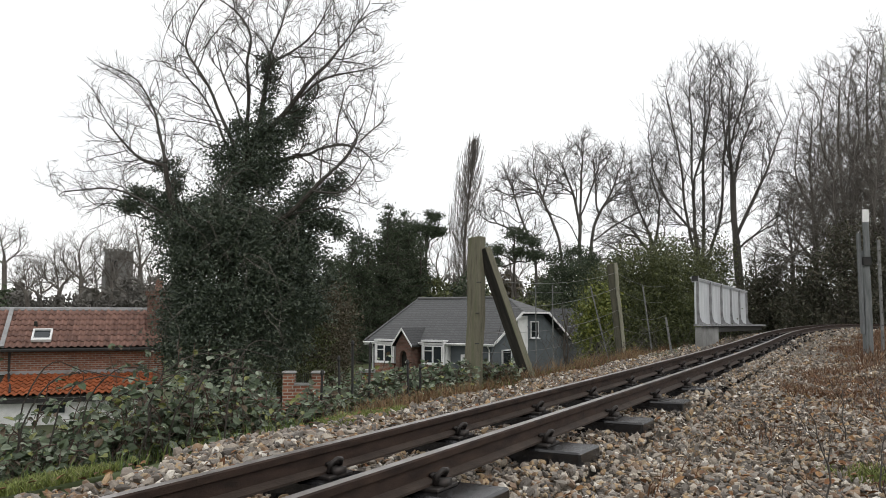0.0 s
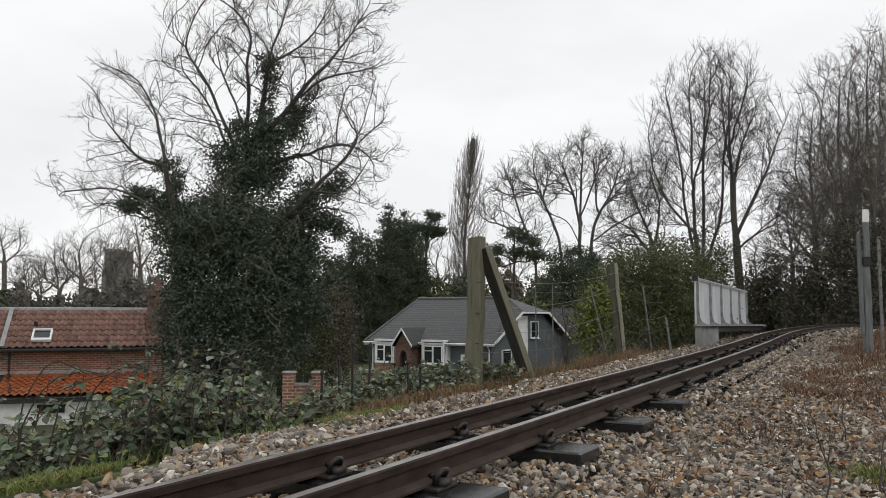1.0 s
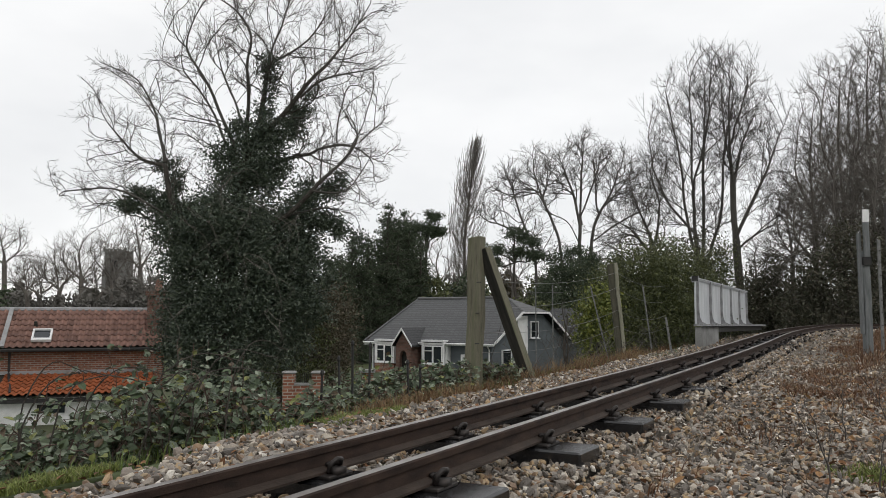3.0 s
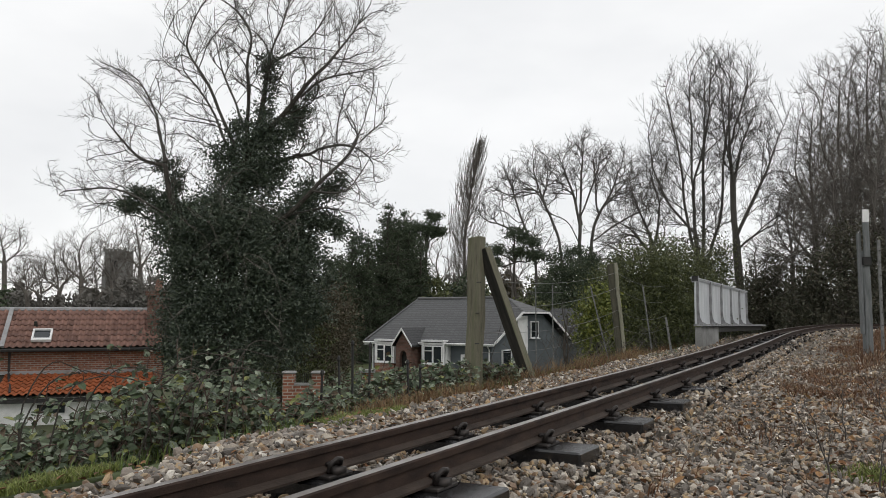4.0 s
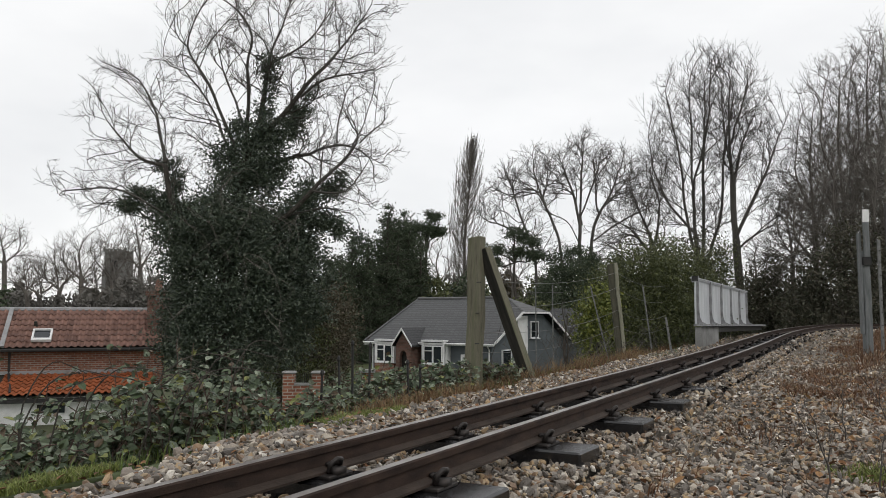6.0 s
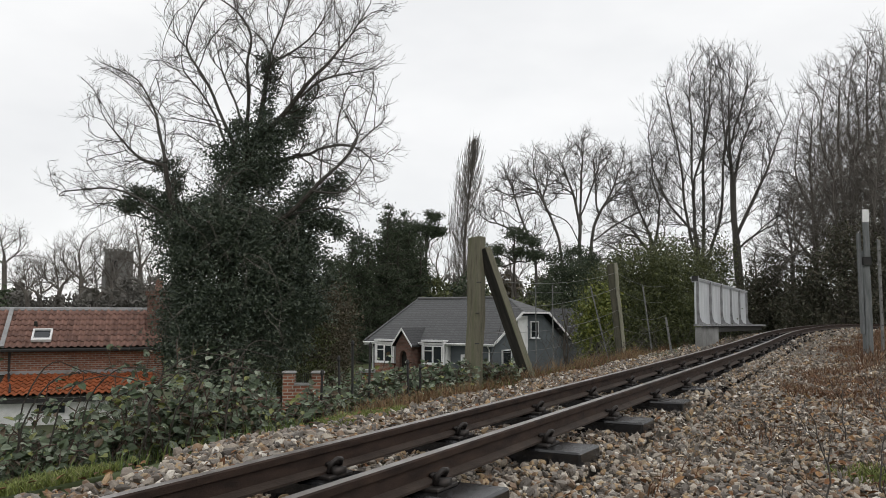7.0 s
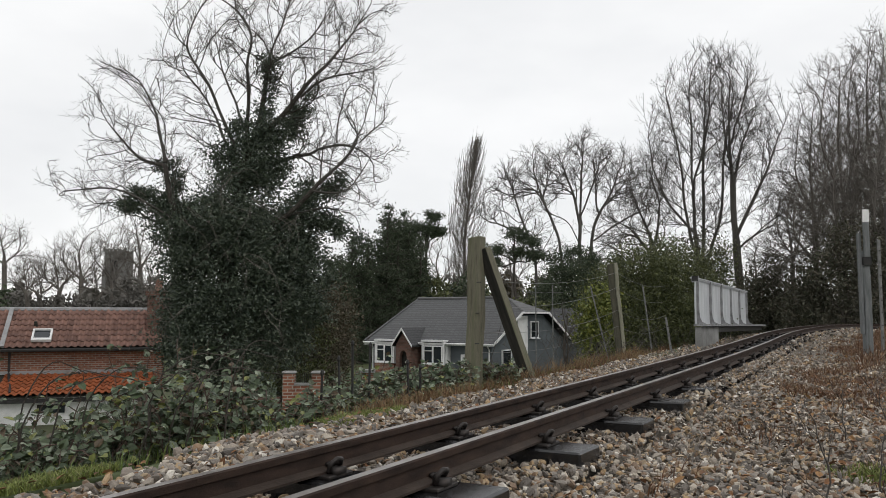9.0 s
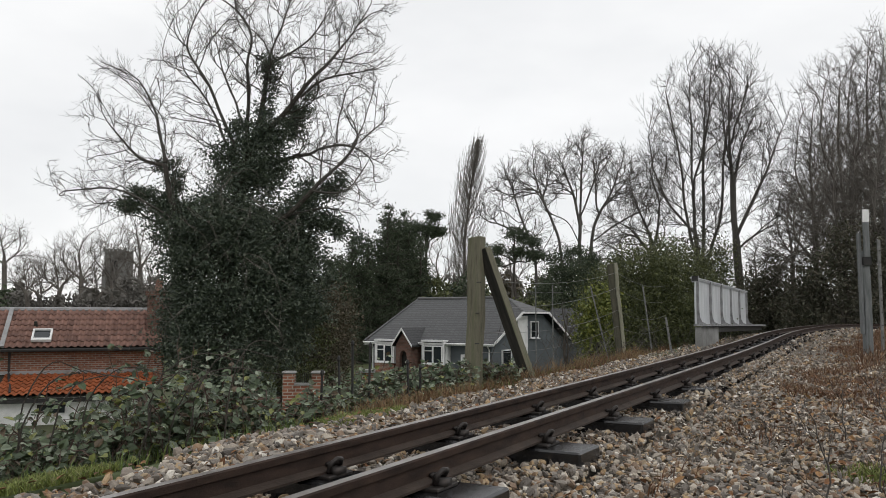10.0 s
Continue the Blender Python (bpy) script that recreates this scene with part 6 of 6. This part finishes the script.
    far_tree("bare_tree", "grey bare winter tree with fine twigs", (-38.9, 76, -2.6),
             [[(0.26, 0, 0.37), (0.19, 0, 5.91), (-0.26, 0, 8.06)],
             [(0.14, 0, 5.82), (1.24, 0.7, 7.35)],
             [(0.14, 0, 5.82), (-1.28, -0.7, 7.17)]],
             [(-0.02, 0, 7.17, 2.11, 1.68, 1.79)], 260, 211, 0.6, 0.016, 0.2, M_TWIG, "bare trees", cut=0.0, pull=(0, 0), twig=1.4, per_tip=3, fine=2)
    far_tree("bare_tree", "grey bare winter tree with fine twigs", (-34.11, 72, -2.6),
             [[(0.23, 0, 0.54), (0.17, 0, 5.94), (-0.28, 0, 8.58)],
             [(0.13, 0, 5.83), (1.46, 0.7, 7.7)],
             [(0.13, 0, 5.83), (-1.53, -0.7, 7.48)]],
             [(-0.03, 0, 7.48, 2.49, 1.99, 2.19)], 260, 212, 0.6, 0.016, 0.2, M_TWIG, "bare trees", cut=0.0, pull=(0, 0), twig=1.4, per_tip=3, fine=2)
    far_tree("bare_tree", "grey bare winter tree with fine twigs", (-31.22, 70, -2.6),
             [[(0.21, 0, 0.62), (0.14, 0, 6.64), (-0.31, 0, 9.56)],
             [(0.09, 0, 6.52), (1.21, 0.7, 8.59)],
             [(0.09, 0, 6.52), (-1.35, -0.7, 8.34)]],
             [(-0.07, 0, 8.34, 2.13, 1.71, 2.42)], 260, 213, 0.6, 0.016, 0.2, M_TWIG, "bare trees", cut=0.0, pull=(0, 0), twig=1.4, per_tip=3, fine=2)
    far_tree("bare_tree", "grey bare winter tree with fine twigs", (-30.19, 74, -2.6),
             [[(0.21, 0, 0.45), (0.15, 0, 6.86), (-0.32, 0, 10.32)],
             [(0.1, 0, 6.71), (1.34, 0.7, 9.16)],
             [(0.1, 0, 6.71), (-1.49, -0.7, 8.87)]],
             [(-0.07, 0, 8.87, 2.36, 1.89, 2.87)], 260, 214, 0.6, 0.016, 0.2, M_TWIG, "bare trees", cut=0.0, pull=(0, 0), twig=1.4, per_tip=3, fine=2)
    far_tree("bare_tree", "grey bare winter tree with fine twigs", (-26.88, 72, -2.6),
             [[(0.18, 0, 0.54), (0.11, 0, 7.81), (-0.35, 0, 11.54)],
             [(0.07, 0, 7.65), (1.27, 0.7, 10.3)],
             [(0.07, 0, 7.65), (-1.48, -0.7, 9.98)]],
             [(-0.1, 0, 9.98, 2.29, 1.83, 3.09)], 260, 215, 0.6, 0.016, 0.2, M_TWIG, "bare trees", cut=0.0, pull=(0, 0), twig=1.4, per_tip=3, fine=2)
    far_tree("bare_tree", "grey bare winter tree with fine twigs", (-25.16, 70, -2.6),
             [[(0.17, 0, 0.62), (0.18, 0, 5.19), (-0.24, 0, 8.1)],
             [(0.14, 0, 5.07), (1.03, 0.7, 7.13)],
             [(0.14, 0, 5.07), (-1.06, -0.7, 6.88)]],
             [(-0.01, 0, 6.88, 1.75, 1.4, 2.42)], 260, 216, 0.6, 0.016, 0.2, M_TWIG, "bare trees", cut=0.0, pull=(0, 0), twig=1.4, per_tip=3, fine=2)
    far_tree("bare_tree", "grey bare winter tree with fine twigs", (-39.56, 80, -2.6),
             [[(0.27, 0, 0.2), (0.22, 0, 5.64), (-0.25, 0, 7.63)],
             [(0.16, 0, 5.55), (1.66, 0.7, 6.97)],
             [(0.16, 0, 5.55), (-1.66, -0.7, 6.8)]],
             [(0.0, 0, 6.8, 2.77, 2.22, 1.66)], 260, 217, 0.6, 0.016, 0.2, M_TWIG, "bare trees", cut=0.0, pull=(0, 0), twig=1.4, per_tip=3, fine=2)
    far_tree("bare_tree", "grey bare winter tree with fine twigs", (-33.17, 78, -2.6),
             [[(0.22, 0, 0.28), (0.21, 0, 5.44), (-0.24, 0, 7.64)],
             [(0.16, 0, 5.34), (1.62, 0.7, 6.9)],
             [(0.16, 0, 5.34), (-1.62, -0.7, 6.72)]],
             [(0.0, 0, 6.72, 2.7, 2.16, 1.84)], 260, 218, 0.6, 0.016, 0.2, M_TWIG, "bare trees", cut=0.0, pull=(0, 0), twig=1.4, per_tip=3, fine=2)
    far_tree("bare_tree", "grey bare winter tree with fine twigs", (-30.69, 80, -2.6),
             [[(0.2, 0, 0.2), (0.21, 0, 5.25), (-0.26, 0, 7.91)],
             [(0.16, 0, 5.14), (1.65, 0.7, 7.02)],
             [(0.16, 0, 5.14), (-1.66, -0.7, 6.8)]],
             [(-0.0, 0, 6.8, 2.77, 2.22, 2.22)], 260, 219, 0.6, 0.016, 0.2, M_TWIG, "bare trees", cut=0.0, pull=(0, 0), twig=1.4, per_tip=3, fine=2)
    # all but the first clump wear the haze-paled wood colour
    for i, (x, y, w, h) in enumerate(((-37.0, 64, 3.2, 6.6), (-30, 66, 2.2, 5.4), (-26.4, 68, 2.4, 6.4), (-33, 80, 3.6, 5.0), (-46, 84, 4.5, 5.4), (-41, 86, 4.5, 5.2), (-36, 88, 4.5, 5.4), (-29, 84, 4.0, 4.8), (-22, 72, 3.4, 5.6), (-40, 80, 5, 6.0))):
        shrub("dark_hedge_shrub", "distant evergreen tree clump, mostly paled by painted haze", (x, y, -2.6), [(0, 0, h * 0.5, w, w * 0.7, h * 0.5, 110)], 26, 0.6, 0.38, M_FARWOOD if i > 0 else M_CONIFER, 230 + i, 3, 0.3, "hedge", "distant evergreens")
    # a belt of wood along the horizon
    rr = np.random.default_rng(250)
    n = 30000
    a = rr.uniform(-0.75, 0.62, n)
    d = rr.uniform(150, 300, n)
    top = 7.5 + 2.5 * np.sin(a * 37) + 2 * np.sin(a * 91 + 1) + 1.5 * np.sin(a * 211)
    p = np.stack([d * np.sin(a) * 1.2, d * np.cos(a), -2.5 + top * rr.random(n) ** 0.8], 1)
    v, f = leaves(rr, p, 1.8, 0.1, 0.7)
    tagged(part("distant_woods", fast("distant_woods", v, f), M_FARWOOD), "belt of grey-brown winter woodland on the horizon", "woods", kind="stuff")


# ---- near plants and litter ----
def leaflets(rng, centres, normals, aim, size, narrow=0.8):
    """Pointed oval leaves folded along the midrib."""
    n = len(centres)
    a = aim - normals * np.sum(aim * normals, 1)[:, None]
    a /= np.linalg.norm(a, axis=1)[:, None] + 1e-9
    b = np.cross(normals, a)
    s = (size * (0.5 + 0.95 * rng.random(n)))[:, None]
    w = s * narrow * 0.5
    up = normals * s
    v = np.stack([centres, centres + a * s * 0.25 + b * w * 0.85 + up * 0.10, centres + a * s * 0.62 + b * w * 0.8 + up * 0.07, centres + a * s - up * 0.10,
                  centres + a * s * 0.62 - b * w * 0.8 + up * 0.07, centres + a * s * 0.25 - b * w * 0.85 + up * 0.10], 1).reshape(-1, 3)
    i = np.arange(n)[:, None] * 6
    return v, np.concatenate([i + [0, 3, 2, 1], i + [0, 5, 4, 3]], 0)


def bramble(x, y, rad, h, canes, seed, size=0.062, extra=()):
    """Arching thorny canes with leaves in threes."""
    r = np.random.default_rng(seed)
    z = ground_z(x, y)
    t = thing("bramble_bush", "tangled bramble bush with grey-green and yellowing leaves", "bramble", pose(x, y, z), "brambles by the track")
    g, c, nn, aa = Geo(), [], [], []
    lines = []
    for k in range(canes):
        a = r.random() * 6.28
        e = rad * (0.35 + 0.8 * r.random())
        hh = h * (0.4 + 0.85 * r.random() ** 1.4)
        p0 = Vector((r.normal() * rad * 0.35, r.normal() * rad * 0.35, -0.08))
        d = Vector((math.cos(a), math.sin(a), 0))
        lines.append((spine([p0, p0 + d * e * 0.25 + Vector((0, 0, hh * 0.75)), p0 + d * e * 0.7 + Vector((0, 0, hh)), p0 + d * e * 1.15 + Vector((0, 0, hh * (0.55 + 0.4 * r.random())))], 12, r, 0.008), 0.12))
    for dx, dy, hh in extra:
        lines.append((spine([(dx * 0.3, 0, -0.05), (dx * 0.5, dy, hh * 0.5), (dx, dy, hh)], 12, r, 0.006), 0.62))
    for q, start in lines:
        g.tube(q, [0.0055 - 0.003 * j / len(q) for j in range(len(q))], 4)
        m = len(q)
        for j in range(int(m * start), m):
            if r.random() < 0.12:
                continue
            w = Vector(r.normal(size=3))
            w.z = abs(w.z) * 0.4
            w.normalize()
            tip = q[j] + w * (0.03 + 0.04 * r.random())
            g.tube([q[j], tip], [0.002, 0.0015], 3)
            for f in (-1.1, 0, 1.1):
                cc, ss = math.cos(f), math.sin(f)
                c.append(tip)
                aa.append((w.x * cc - w.y * ss, w.x * ss + w.y * cc, w.z - 0.25))
                nr = np.array([0, 0, 1.0]) + r.normal(size=3) * 0.6 + np.array([0, -0.4, 0])
                nn.append(nr / np.linalg.norm(nr))
    part("cane_tangle", g, M_CANE, t, "thin brown thorny canes")
    v, f = leaflets(r, np.array([tuple(p) for p in c]), np.array(nn), np.array(aa), size)
    part("foliage", fast("foliage", v, f), M_BRAMBLE, t)
    return t


M_CANE = mat("bramble_canes", [(0.045, 0.032, 0.024), (0.1, 0.06, 0.045)], 8, 0.7, 0.0)


SPRIGS = []


def build_brambles():
    # place, spread, height that the top reaches, canes
    spots = [(-2.55, 3.95, 0.34, 0.30, 12), (-2.25, 4.25, 0.36, 0.28, 16), (-2.35, 4.75, 0.42, 0.25, 18), (-1.98, 4.7, 0.36, 0.40, 17), (-2.2, 5.25, 0.45, 0.38, 20), (-1.72, 5.0, 0.34, 0.52, 17),
             (-1.95, 5.7, 0.42, 0.56, 20), (-1.55, 5.45, 0.36, 0.60, 19), (-1.6, 6.1, 0.42, 0.56, 20), (-1.22, 5.8, 0.34, 0.47, 17), (-1.25, 6.4, 0.36, 0.39, 17), (-0.98, 6.25, 0.28, 0.31, 12),
             (-1.0, 6.9, 0.3, 0.30, 12), (-0.7, 6.9, 0.28, 0.36, 12), (-0.62, 7.5, 0.32, 0.42, 16), (-0.3, 7.55, 0.3, 0.47, 16), (-0.08, 7.95, 0.3, 0.46, 15), (0.1, 8.3, 0.26, 0.46, 13),
             (0.55, 8.95, 0.28, 0.45, 14), (0.75, 9.4, 0.26, 0.38, 10), (-2.9, 5.2, 0.5, 0.18, 16), (-2.7, 6.2, 0.5, 0.2, 16), (-3.3, 5.0, 0.5, 0.28, 12), (0.2, 9.2, 0.3, 0.42, 12), (-0.35, 8.4, 0.32, 0.38, 12)]
    tall = {2: [(-0.12, 0, 0.48), (0.2, 0.1, 0.3)], 3: [(0.1, 0, 0.2)], 6: [(0.1, 0, 0.12), (-0.2, 0, 0.16)], 8: [(-0.1, -0.3, 0.24), (0.05, 0, 0.2)], 7: [(0.05, 0.1, 0.16)], 9: [(-0.1, 0, 0.2), (0.0, 0, 0.18)], 14: [(0.1, 0, 0.12)]}
    for i, (x, y, rad, h, canes) in enumerate(spots):
        near = y < 6.3
        x, y = (x - 0.22, y + 0.12) if near else (x, y)
        top = max(0.2, h + (0.05 if near else 0.085) - ground_z(x, y))
        canes = int(canes * (1.15 if near else 1.8))
        b = bramble(x, y, rad, top * 0.9, canes, 300 + i, 0.05 if near else 0.046, [(a, d, top + c) for a, d, c in tall.get(i, ())])
        if i in (6, 7, 8):
            SPRIGS.append((b, b.matrix_basis.translation.copy()))


def scatter(name, label, category, rng, s, u, height, width, material, lean=0.6, lift=0.0):
    p = on_line(s, u)
    p[:, 2] = relief(s, u) + lift
    v, f = blades(rng, p, height, width, lean)
    tagged(part(name, fast(name, v, f), material), label, category, kind="stuff")


def build_grass():
    r = np.random.default_rng(400)
    n = 34000
    s, u = r.uniform(-2, 2.6, n), -1.30 - np.abs(r.normal(size=n)) * 0.3
    k = noise_field(s, u, 1.7) > -0.14 + 0.4 * (s - 1) * (s > 1)
    scatter("grass", "short green grass along the ballast edge", "grass", r, s[k], u[k], 0.03, 0.003, M_MOSS, 1.3, 0.02)
    n = 9000
    s, u = r.uniform(-3, 12, n), r.uniform(-5.5, -1.7, n)
    scatter("rough_grass", "rough grass under the brambles", "grass", r, s, u, 0.09, 0.004, M_GRASS, 0.9)
    n = 1700
    s, u = r.normal(1.17, 0.09, n), 1.56 + r.normal(size=n) * 0.1
    scatter("grass_tuft", "small bright green grass tuft in the ballast", "grass", r, s, u, 0.022, 0.0032, M_MOSS, 1.2, 0.04)
    n = 32000
    s, u = 20.5 * r.random(n) ** 1.2 - 0.5, 0.75 + np.abs(r.normal(size=n)) * 0.7
    k = (noise_field(s, u, 1.6) > 0.2 - 0.22 * step(u, 1.0, 1.5) - 0.3 * step(u, 1.0, 2.0) * step(s, 3, 8)) & (u < 4) & ((s > 4.2) | (r.random(n) < 0.16 + 0.1 * step(s, 2, 4.2)))
    scatter("dead_grass", "red-brown dead grass and weeds beside the track", "dead grass", r, s[k], u[k], 0.07, 0.003, M_RUSTWEED, 1.3, 0.015)
    n = 10000
    s, u = r.uniform(2.2, 13, n), -1.5 - np.abs(r.normal(size=n)) * 0.4
    k = noise_field(s, u, 1.5) > 0.14
    scatter("dry_weeds", "tan and rust dry weeds along the fence", "dead grass", r, s[k], u[k], 0.11, 0.0026, M_DRY, 0.9)
    n = 3000
    s, u = r.uniform(5.4, 10.5, n), -1.75 - np.abs(r.normal(size=n)) * 0.35
    k = noise_field(s, u, 1.1) > -0.12
    scatter("tall_dry_grass", "tall tan and rust dry grass by the fence", "dead grass", r, s[k], u[k], 0.17, 0.0028, M_DRY, 0.9)
    n = 2200
    s, u = r.uniform(2.2, 13, n), -1.6 - np.abs(r.normal(size=n)) * 0.5
    scatter("rust_weeds", "rust-brown dead weeds along the fence", "dead grass", r, s, u, 0.1, 0.003, M_RUSTWEED, 1.0)
    n = 4000
    s, u = r.uniform(7, 24, n), 1.3 + r.random(n) * 2.2
    scatter("dead_bracken", "rust-brown dead bracken on the verge", "dead grass", r, s, u, 0.16, 0.005, M_RUSTWEED, 1.3)


def noise_field(s, u, k):
    return np.array([noise.noise(Vector((a * k * 0.6, b * k, 3.7))) for a, b in zip(s, u)])


def build_bare_canes():
    r = np.random.default_rng(430)
    for k in range(9):
        x, y = -2.5 + 0.13 * k + r.normal() * 0.05, 4.5 + 0.1 * k
        t = thing("bare_cane", "single leafless dark bramble cane arching over the brambles", "bramble", pose(x, y, ground_z(x, y)), "bare canes")
        h = 0.45 + 0.25 * r.random()
        d = r.choice([-1, 1]) * (0.2 + 0.4 * r.random())
        q = spine([(0, 0, -0.05), (d * 0.2, 0, h * 0.7), (d * 0.6, 0.05, h), (d * 1.2, 0.1, h * 0.92)], 12, r, 0.006)
        g = Geo().tube(q, [0.006 - 0.0003 * j for j in range(len(q))], 5)
        twigs(g, r, q, [0.004] * len(q), 0.16, 1, 5, 0.7, 0.3, 0.002, start=0.4)
        part("cane", g, M_BARK, t)


def build_litter():
    r = np.random.default_rng(410)
    n = 3300
    s = np.concatenate([r.uniform(-2, 7, 1000), r.uniform(3, 16, 700), r.uniform(-2, 6, 600), r.uniform(-0.2, 6, 600), r.uniform(-1, 4, 400)])
    u = np.concatenate([r.uniform(-1.4, 1.9, 1000), r.uniform(0.7, 2.2, 700), r.uniform(-1.5, -0.4, 600), 0.7 + 1.3 * r.random(600) ** 0.7, r.uniform(-0.15, 0.15, 400)])
    p = on_line(s, u)
    p[:, 2] = relief(s, u) + 0.035 + 0.03 * r.random(n)
    near = np.abs(np.abs(u) - 0.2) < 0.06
    p = p[~near]
    nr = np.array([0, 0, 1.0]) + r.normal(size=p.shape) * 0.35
    nr /= np.linalg.norm(nr, axis=1)[:, None]
    v, f = leaflets(r, p, nr, r.normal(size=p.shape), 0.034, 0.7)
    tagged(part("fallen_leaves", fast("fallen_leaves", v, f), M_DEADLEAF), "curled orange and brown fallen leaves on the ballast", "fallen leaves", kind="stuff")
    # single dry weeds with side stalks
    for i, (s0, u0, h) in enumerate(((0.5, 1.34, 0.36), (0.78, 1.5, 0.42), (0.5, 1.8, 0.4), (1.2, 1.85, 0.45), (2.0, 1.35, 0.3), (2.8, 1.75, 0.5), (0.8, 1.5, 0.25), (3.8, 1.6, 0.45), (4.6, 1.9, 0.6), (1.6, 1.0, 0.2), (-0.3, 1.35, 0.22))):
        q = on_line(s0, u0)
        t = thing("dry_weed", "thin leafless brown weed stalk in the ballast", "weed", pose(q[0], q[1], float(relief(np.array([s0]), np.array([u0]))[0])), "dry weeds in the ballast")
        g = Geo()
        line = spine([(0, 0, -0.03), (r.normal() * 0.02, 0, h * 0.5), (r.normal() * 0.05, r.normal() * 0.04, h)], 9, r, 0.004)
        rad = [0.004 - 0.0003 * j for j in range(len(line))]
        g.tube(line, rad, 4)
        twigs(g, r, line, rad, h * 0.4, 2, 6, 0.7, 0.4, 0.0016)
        part("stalk", g, M_TWIGD, t)
    t = thing("sapling", "thin bare dark sapling beside the fence", "sapling", pose(1.57, 10.5, 0.1))
    g = Geo()
    for k in range(3):
        line = spine([(0.02 * k, 0, 0), (r.normal() * 0.03, 0, 0.5), (r.normal() * 0.1, 0, 1.05 - 0.15 * k)], 9, r, 0.006)
        rad = [0.016 - 0.0012 * j for j in range(len(line))]
        g.tube(line, rad, 5)
        twigs(g, r, line, rad, 0.3, 2, 7, 0.6, 0.5, 0.003)
    part("stem", g, M_BARK, t)
    t = thing("fence_scrub", "bare tangled twigs along the wire fence", "scrub", pose(1.0, 9.8, 0.15))
    g = Geo()
    for k in range(46):
        d = r.random() * 7.5
        p = Vector((0.47 * d + r.normal() * 0.25, 0.88 * d + r.normal() * 0.25, 0))
        line = spine([p, p + Vector((r.normal() * 0.1, 0, 0.2)), p + Vector((r.normal() * 0.3, r.normal() * 0.2, 0.35 + 0.4 * r.random()))], 7, r, 0.01)
        rad = [0.006 - 0.0005 * j for j in range(len(line))]
        g.tube(line, rad, 3)
        twigs(g, r, line, rad, 0.25, 2, 5, 0.8, 0.2, 0.0022)
    part("twig_tangle", g, M_TWIGD, t)


# ---- what the wind moves ----
def motions():
    ts = [0, 0.5, 1, 1.5, 2, 2.5, 4, 4.5, 5, 5.5, 7, 7.5, 8, 8.5, 9, 9.5, 10]
    tip = [0, -2, -2, -3, -3, 0, 10, 12, 6, -3, 0, 4, 6, 6, 4, 6, 6]
    gust = [0, 0, 0.2, 0.8, 0.9, 1.1, 1.6, 3.2, 4.4, 4.2, 1.2, 1.6, 2.2, 2.6, 2.0, 1.8, 2.2]
    for (ob, o), k in zip(POPLAR, (0.17, 0.42)):
        walk(ob, [(t, pose(*o, 0, k * a, 0)) for t, a in zip(ts, tip)])
    for ob, o, pull, lag in SWAY:
        rows = []
        for t, g in zip(ts, gust):
            a = pull * 0.36 * (g if lag == 0 else 1.2 * math.sin(1.7 * t + lag * 3) + 0.6 * math.sin(3.1 * t + lag))
            rows.append((t, pose(*o, 0.25 * a, a, 0)))
        walk(ob, rows)

    flick = [0.5, -0.1, 0.4, -0.1, 0.6, 0.3, -0.3, -0.3, 0.9, -0.3, -0.5, -0.3, -0.3, 0.1, -0.3, -0.3, 0.1]
    for ob, o in SPRIGS:
        walk(ob, [(t, pose(*o, 0.3 * a, 0.9 * a, 0)) for t, a in zip(ts, flick)])


build_ground()
build_bed()
build_ballast()
build_track()
build_girder()
build_posts()
build_bungalow()
build_cottage()
build_garden()
build_ivy_tree()
build_poplar()
build_far_trees()
build_brambles()
build_grass()
build_bare_canes()
build_litter()
motions()
